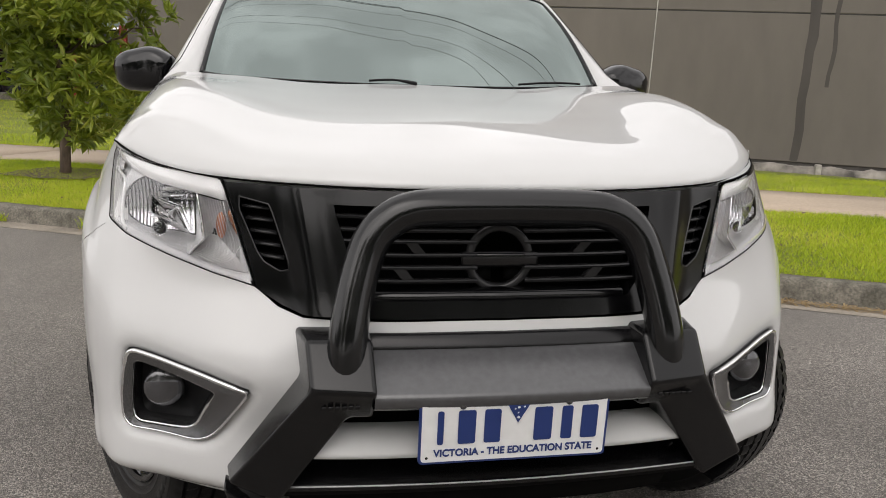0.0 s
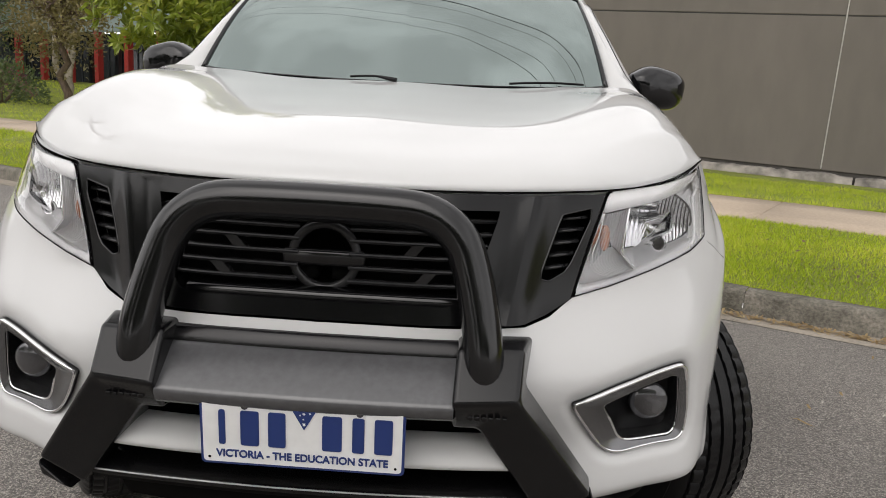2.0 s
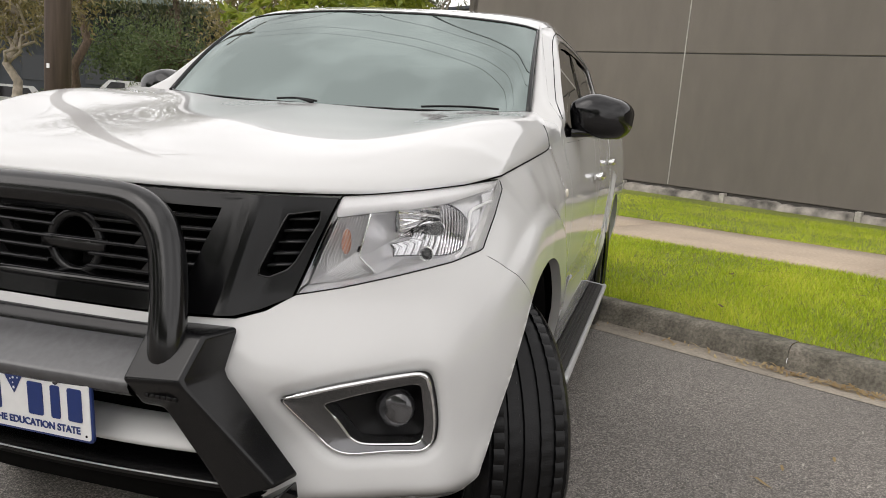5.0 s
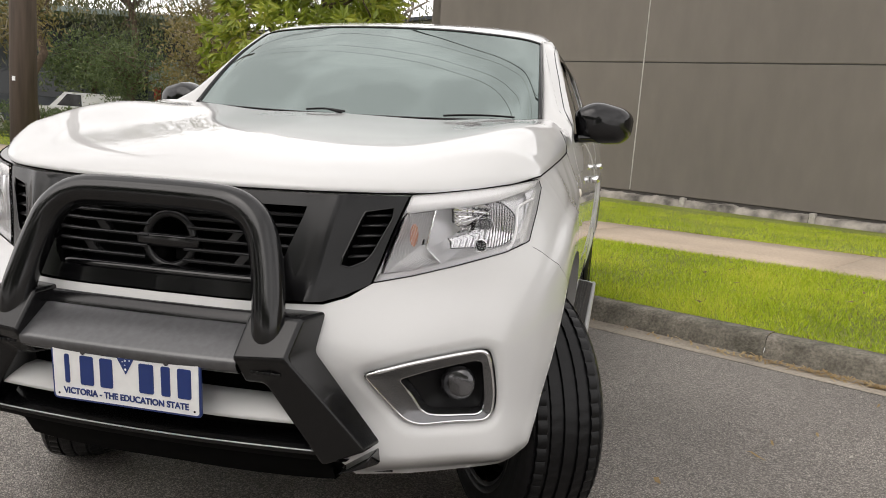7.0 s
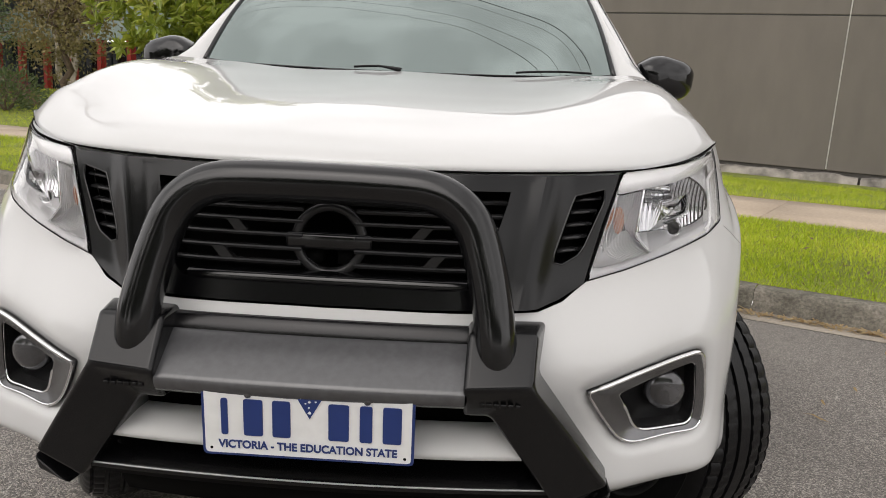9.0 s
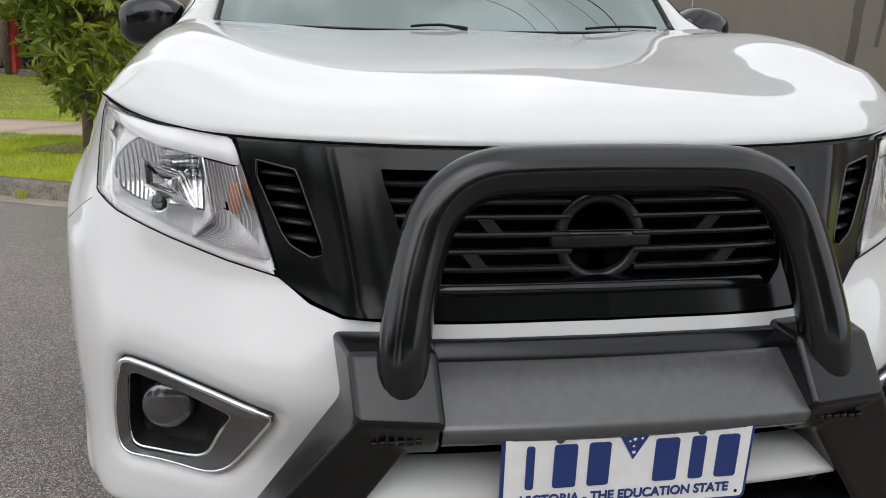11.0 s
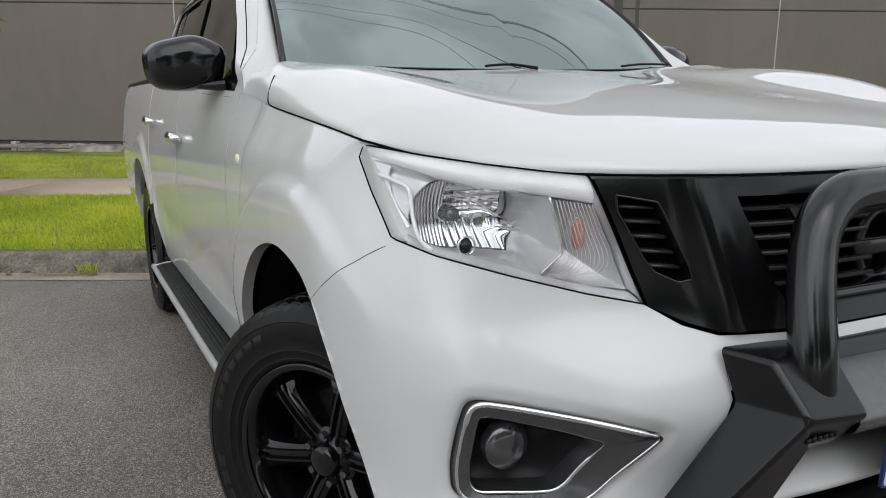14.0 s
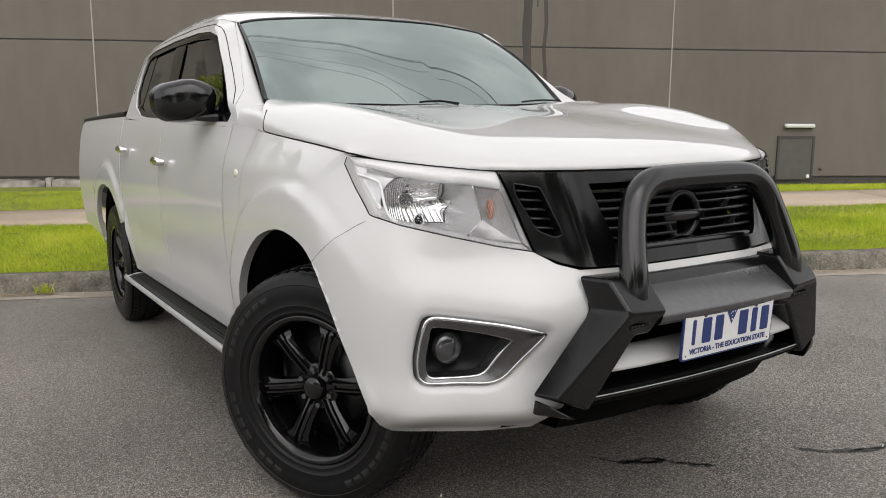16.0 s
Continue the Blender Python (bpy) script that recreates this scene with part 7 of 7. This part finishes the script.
for nm, lb, x, y, h, cr, cz, tr, bk, lf, sh, pe, ln, wd, sd, ex in (
    ("gum_tree", "tall gum tree with sparse drooping grey-green leaves", -21.1, 25.0, 13.0, 4.6, 4.4, 0.22, BARK, GUM_LEAF, 520, 9, 0.34, 0.035, 11, dict(droop=0.9, whorl=False, gap=0.05)),
    ("gum_tree", "gum tree with ochre crown and pale leaning trunk", -19.6, 20.3, 6.2, 3.0, 2.9, 0.20, PALEBARK, OCHRE_LEAF, 420, 10, 0.22, 0.035, 12, dict(droop=0.5, whorl=False, lean=(-1.0, 0.6), gap=0.2)),
    ("multi_stem_tree", "multi-stemmed pale barked tree before the red-posted building", -15.2, 27.8, 7.6, 2.7, 2.9, 0.26, PALEBARK, OCHRE_LEAF, 460, 10, 0.22, 0.035, 13, dict(droop=0.5, whorl=False, stems=4, gap=0.25)),
    ("gum_tree", "gum tree with bare pale branches behind the dark building", -8.3, 28.0, 9.5, 2.6, 4.0, 0.22, PALEBARK, GUM_LEAF, 230, 8, 0.28, 0.035, 14, dict(droop=0.8, whorl=False, gap=0.05)),
    ("bushy_tree", "dense dark green bushy tree", -22.0, 32.6, 5.0, 3.1, 0.7, 0.14, BARK, BUSH_LEAF, 620, 10, 0.16, 0.035, 15, dict(whorl=False, gap=0.3)),
    ("bushy_tree", "dense dark green bushy tree", -27.5, 37.0, 5.4, 3.2, 0.9, 0.2, BARK, BUSH_LEAF, 520, 10, 0.26, 0.05, 16, dict(whorl=False, gap=0.3)),
    ("gum_tree", "tall distant gum tree with open crown", -26.0, 38.5, 14.0, 4.8, 4.0, 0.3, BARK, GUM_LEAF, 480, 9, 0.42, 0.045, 17, dict(droop=0.8, whorl=False, gap=0.1)),
    ("gum_tree", "tall distant gum tree with open crown", -31.0, 30.0, 12.0, 4.4, 3.0, 0.3, BARK, GUM_LEAF, 420, 9, 0.42, 0.045, 18, dict(droop=0.8, whorl=False, gap=0.1)),
    ("gum_tree", "tall distant gum tree with open crown", -13.5, 36.0, 11.0, 3.6, 3.6, 0.25, BARK, GUM_LEAF, 330, 9, 0.36, 0.04, 19, dict(droop=0.8, whorl=False, gap=0.1)),
    ("bushy_tree", "reddish brown dense tree", -12.6, 22.8, 5.2, 1.7, 1.0, 0.14, BARK, OCHRE_LEAF, 420, 10, 0.16, 0.035, 20, dict(whorl=False, gap=0.3)),
    ("gum_tree", "tall distant gum tree with open crown", -38.0, 45.0, 15.0, 6.0, 2.5, 0.3, BARK, GUM_LEAF, 480, 9, 0.55, 0.06, 23, dict(droop=0.8, whorl=False, gap=0.2)),
):
    tree(nm, lb, (x, y, gz(x, y)), h, cr, cz, tr, bk, lf, sh, pe, ln, wd, sd, **ex)

# trees across the street, which glass and paint mirror
for i, (a, b, h, cr) in enumerate(((-21, -16.5, 4.6, 2.6), (-14, -16.5, 5.0, 2.8), (-7.5, -14.5, 7.0, 3.4), (-2.0, -15.5, 8.8, 3.6), (4.0, -14.5, 7.8, 3.5), (9.5, -15.5, 9.4, 3.8), (15.5, -14.5, 8.0, 3.5), (22.0, -14.0, 8.8, 3.6))):
    q = KERB @ Vector((a, b, 0))
    tree("street_tree", "full green street tree across the road from the pickup", (q.x, q.y, 0), h, cr, 0.9, 0.16, BARK, BUSH_LEAF, 620, 10, 0.40, 0.10, 70 + i, whorl=False, gap=0.4)


def shrub(label, x, y, rx, h, leaf, n, seed, ln=0.10):
    rr = np.random.RandomState(seed)
    cen, ax = [], []
    while len(cen) < n:
        d = rr.normal(0, 1, 3)
        d /= np.linalg.norm(d)
        d[2] = abs(d[2])
        q = d * np.array((rx, rx, h)) * rr.uniform(0.5, 1.0) ** 0.4
        if noise.noise(tuple(q * 1.7 + seed)) < -0.25:
            continue
        cen.append(q)
        ax.append(d + rr.normal(0, 0.5, 3))
    V, F = leaf_arrays(np.array(cen), np.array(ax), ln, ln * 0.25, rr)
    t = thing("shrub", label, "shrub")
    t.matrix_world = Matrix.Translation((x, y, gz(x, y)))
    o = new("foliage", raw_mesh("foliage", V.tolist(), F, leaf))
    o.parent = t
    bm = bmesh.new()
    for i in range(6):
        a = i * 1.05
        limb(bm, (0, 0, -0.05), (math.cos(a) * rx * 0.6, math.sin(a) * rx * 0.6, h * 0.7), 0.03, 0.008, seed + i)
    part("stems", bm, BARK, t)


shrub("rosy flowering shrub before the red-posted building", -17.2, 26.2, 1.5, 1.3, ROSY_LEAF, 1500, 31, 0.16)
for i, (x, y) in enumerate(((-18.8, 25.2), (-20.4, 25.9), (-14.9, 23.2), (-16.2, 24.0), (-22.3, 26.6), (-24.5, 27.5))):
    shrub("clipped dark green hedge shrub", x, y, 1.4, 1.15 + 0.15 * (i % 3), BUSH_LEAF, 1300, 40 + i, 0.14)
p = WALL @ Vector((-5.9, -0.75, -3.45))
shrub("dark shrub growing against the charcoal wall", p.x, p.y, 0.75, 1.35, BUSH_LEAF, 1400, 51, 0.12)
p = WALL @ Vector((-7.2, -0.7, -3.45))
shrub("dark shrub growing against the charcoal wall", p.x, p.y, 0.8, 0.9, BUSH_LEAF, 1200, 52, 0.12)

# pole with its cables
POLE = Vector((-9.7, 11.0, 0.0))
POLE.z = gz(POLE.x, POLE.y)
pole = thing("power_pole", "thick weathered brown timber power pole", "power pole", at=Matrix.Translation(POLE))
bm = bmesh.new()
tube(bm, [(0, 0, -0.3), (0, 0, 3), (0, 0, 6), (0, 0, 10.6)], [0.235, 0.225, 0.20, 0.16], 24)
part("shaft", bm, POLEWOOD, pole)
KDIR = (KERB.to_3x3() @ Vector((1, 0, 0))).normalized()
NDIR = (KERB.to_3x3() @ Vector((0, 1, 0))).normalized()
bm = bmesh.new()
box(bm, 0, 0, 9.6, 0.12, 2.6, 0.14, bevel=0.01, m=pose(0, 0, 0, 0, 0, -29.5))
part("crossarm", bm, POLEWOOD, pole)
OFFS = (-1.15, -0.55, 0.55, 1.15)
for o in OFFS:
    bm = bmesh.new()
    p = NDIR * o
    tube(bm, [(p.x, p.y, 9.66), (p.x, p.y, 9.72), (p.x, p.y, 9.78), (p.x, p.y, 9.86)], [0.03, 0.055, 0.05, 0.03], 12)
    part("insulator", bm, mat("brown_glaze", (0.06, 0.03, 0.02), 0.2), pole)
bm = bmesh.new()
box(bm, 0.0, -0.24, 1.75, 0.06, 0.012, 0.08)
part("pole_tag", bm, PLATEWHITE, pole, smooth=False)
CABLE = mat("black_cable", (0.01, 0.01, 0.01), 0.5)
for o, z, rad in [(q, 9.86, 0.009) for q in OFFS] + [(0.25, 8.3, 0.011), (-0.3, 7.3, 0.012)]:
    for sgn in (1, -1):
        a = POLE + NDIR * o + Vector((0, 0, z - POLE.z))
        b = a + KDIR * sgn * 42
        pts = [a.lerp(b, t) - Vector((0, 0, 4 * 0.85 * t * (1 - t))) for t in np.linspace(0, 1, 40)]
        bm = bmesh.new()
        tube(bm, pts, rad, 6)
        whole("power_cable", bm, CABLE, "black overhead power cable hung from the timber pole", "cable", "overhead cables")

# neighbouring building with red posts
NB = Matrix.Translation((-17.2, 38.0, 1.0)) @ Matrix.Rotation(radians(-29.5), 4, "Z")
nb = thing("neighbour_building", "low building with red posts, dark glazing and grey-green fascia", "building", at=NB)
FASCIA = mat("grey_green_fascia", (0.22, 0.27, 0.26), 0.6, var=0.1, scale=2)
CREAM = mat("cream_wall", (0.48, 0.44, 0.37), 0.8, var=0.08, scale=2)
REDPOST = mat("red_paint", (0.30, 0.025, 0.02), 0.5, var=0.1, scale=8)
NAVY = mat("dark_blue_cladding", (0.035, 0.042, 0.055), 0.6, var=0.15, scale=3)
bm = bmesh.new()
box(bm, -4, 0.0, 3.4, 34, 0.3, 1.6, bevel=0.02)
part("fascia", bm, FASCIA, nb, smooth=False)
bm = bmesh.new()
box(bm, -4, 2.0, 4.8, 33, 0.3, 2.2)
part("upper_wall", bm, CREAM, nb, smooth=False)
bm = bmesh.new()
box(bm, -4, 7.0, 5.95, 34, 11, 0.15)
part("roof", bm, NAVY, nb, smooth=False)
bm = bmesh.new()
box(bm, -4, 3.4, 1.2, 33, 0.2, 3.2)
part("back_wall", bm, NAVY, nb, smooth=False)
bm = bmesh.new()
box(bm, -4, 1.6, -0.3, 34, 3.4, 0.4)
part("floor_slab", bm, CONCRETE, nb, smooth=False)
for i in range(14):
    x = -20 + i * 2.45
    bm = bmesh.new()
    box(bm, x, 0.0, 1.2, 0.32, 0.32, 2.9, bevel=0.01)
    part("post", bm, REDPOST, nb, smooth=False)
    bm = bmesh.new()
    box(bm, x + 1.22, 1.5, 1.25, 2.2, 0.05, 2.7)
    win = part("window", bm, mat("dark_window_glass", (0.015, 0.018, 0.02), 0.08), nb, smooth=False)
    bm = bmesh.new()
    box(bm, x + 1.22, 1.46, 1.25, 0.05, 0.06, 2.7)
    box(bm, x + 1.22, 1.46, 1.9, 2.2, 0.06, 0.05)
    part("window_frame", bm, NAVY, win, smooth=False)
db = thing("distant_building", "distant dark blue-grey clad industrial building", "building", at=Matrix.Translation((-36, 42, 1.0)) @ Matrix.Rotation(radians(20), 4, "Z"))
bm = bmesh.new()
box(bm, 0, 4, 3.2, 26, 8, 7.0)
part("wall", bm, NAVY, db, smooth=False)
for i in range(6):
    bm = bmesh.new()
    box(bm, -10 + i * 4, -0.03, 2.4, 2.6, 0.08, 1.6)
    part("window", bm, mat("distant_window_glass", (0.02, 0.025, 0.03), 0.1), db, smooth=False)
bm = bmesh.new()
box(bm, 0, 0, 6.6, 26.4, 8.6, 0.3)
part("roof", bm, FASCIA, db, smooth=False)


# parked vehicles far off
def parked(name, label, x, y, yaw, length, width, height, body, van=False):
    z = gz(x, y)
    c = thing(name, label, "car", at=pose(x, y, z, 0, 0, yaw))
    L, W, H = length / 2, width / 2, height
    bm = bmesh.new()
    low = [(-L, 0.35), (-L, 0.8), (-L * 0.93, 0.95), (-L * 0.45, 1.02), (L * 0.55, 1.02), (L * 0.97, 0.95), (L, 0.6), (L * 0.98, 0.32)]
    rows_ = []
    for wy, s in ((-W, 0.96), (-W * 0.97, 1.0), (0, 1.02), (W * 0.97, 1.0), (W, 0.96)):
        rows_.append([(px * s, wy, pz) for px, pz in low])
    grid(bm, rows_)
    for wy in (-W, W):
        bm.faces.new([bm.verts.new((px * 0.96, wy, pz)) for px, pz in low])
    part("body", bm, body, c)
    bm = bmesh.new()
    cab = [(-L * 0.50, 1.0), (-L * 0.22, H), (L * (0.9 if van else 0.72), H), (L * 0.95, 1.0)]
    rows_ = [[(px, wy * (1 if pz < 1.1 else 0.84), pz) for px, pz in cab] for wy in (-W * 0.96, 0, W * 0.96)]
    grid(bm, rows_)
    for wy in (-W * 0.96, W * 0.96):
        bm.faces.new([bm.verts.new((px, wy * (1 if pz < 1.1 else 0.84), pz)) for px, pz in cab])
    part("cabin", bm, body, c)
    for s in (-1, 1):
        bm = bmesh.new()
        g = [(-L * 0.36, 1.06), (-L * 0.17, H - 0.1), (L * (0.1 if van else 0.62), H - 0.1), (L * (0.12 if van else 0.74), 1.06)]
        bm.faces.new([bm.verts.new((px, s * (W * 0.965 - (pz - 1.0) / (H - 1.0) * W * 0.125 + 0.006), pz)) for px, pz in g])
        part("window", bm, GLOSSBLACK, c, smooth=False)
        for wx in (-L * 0.62, L * 0.62):
            bm = bmesh.new()
            revolve(bm, [(-0.1, 0.18), (-0.1, 0.31), (0.1, 0.31), (0.1, 0.2), (0.07, 0.19), (0.07, 0.01)], 24)
            bmesh.ops.transform(bm, matrix=pose(wx, s * (W - 0.08), 0.31, 0, 0, 90 * s), verts=bm.verts)
            part("wheel", bm, RUBBER, c)
    bm = bmesh.new()
    bm.faces.new([bm.verts.new(v) for v in ((-L * 0.49, -W * 0.85, 1.05), (-L * 0.49, W * 0.85, 1.05), (-L * 0.245, W * 0.72, H - 0.08), (-L * 0.245, -W * 0.72, H - 0.08))])
    ob = part("windscreen", bm, GLOSSBLACK, c, smooth=False)
    ob.location.x -= 0.02


parked("parked_van", "white van parked far off beneath the trees", -26.2, 34.0, 30, 4.8, 1.9, 1.75, PAINT, True)
parked("parked_car", "white wagon parked far off on the lawn edge", -27.5, 26.8, 60, 4.6, 1.8, 1.6, PAINT)
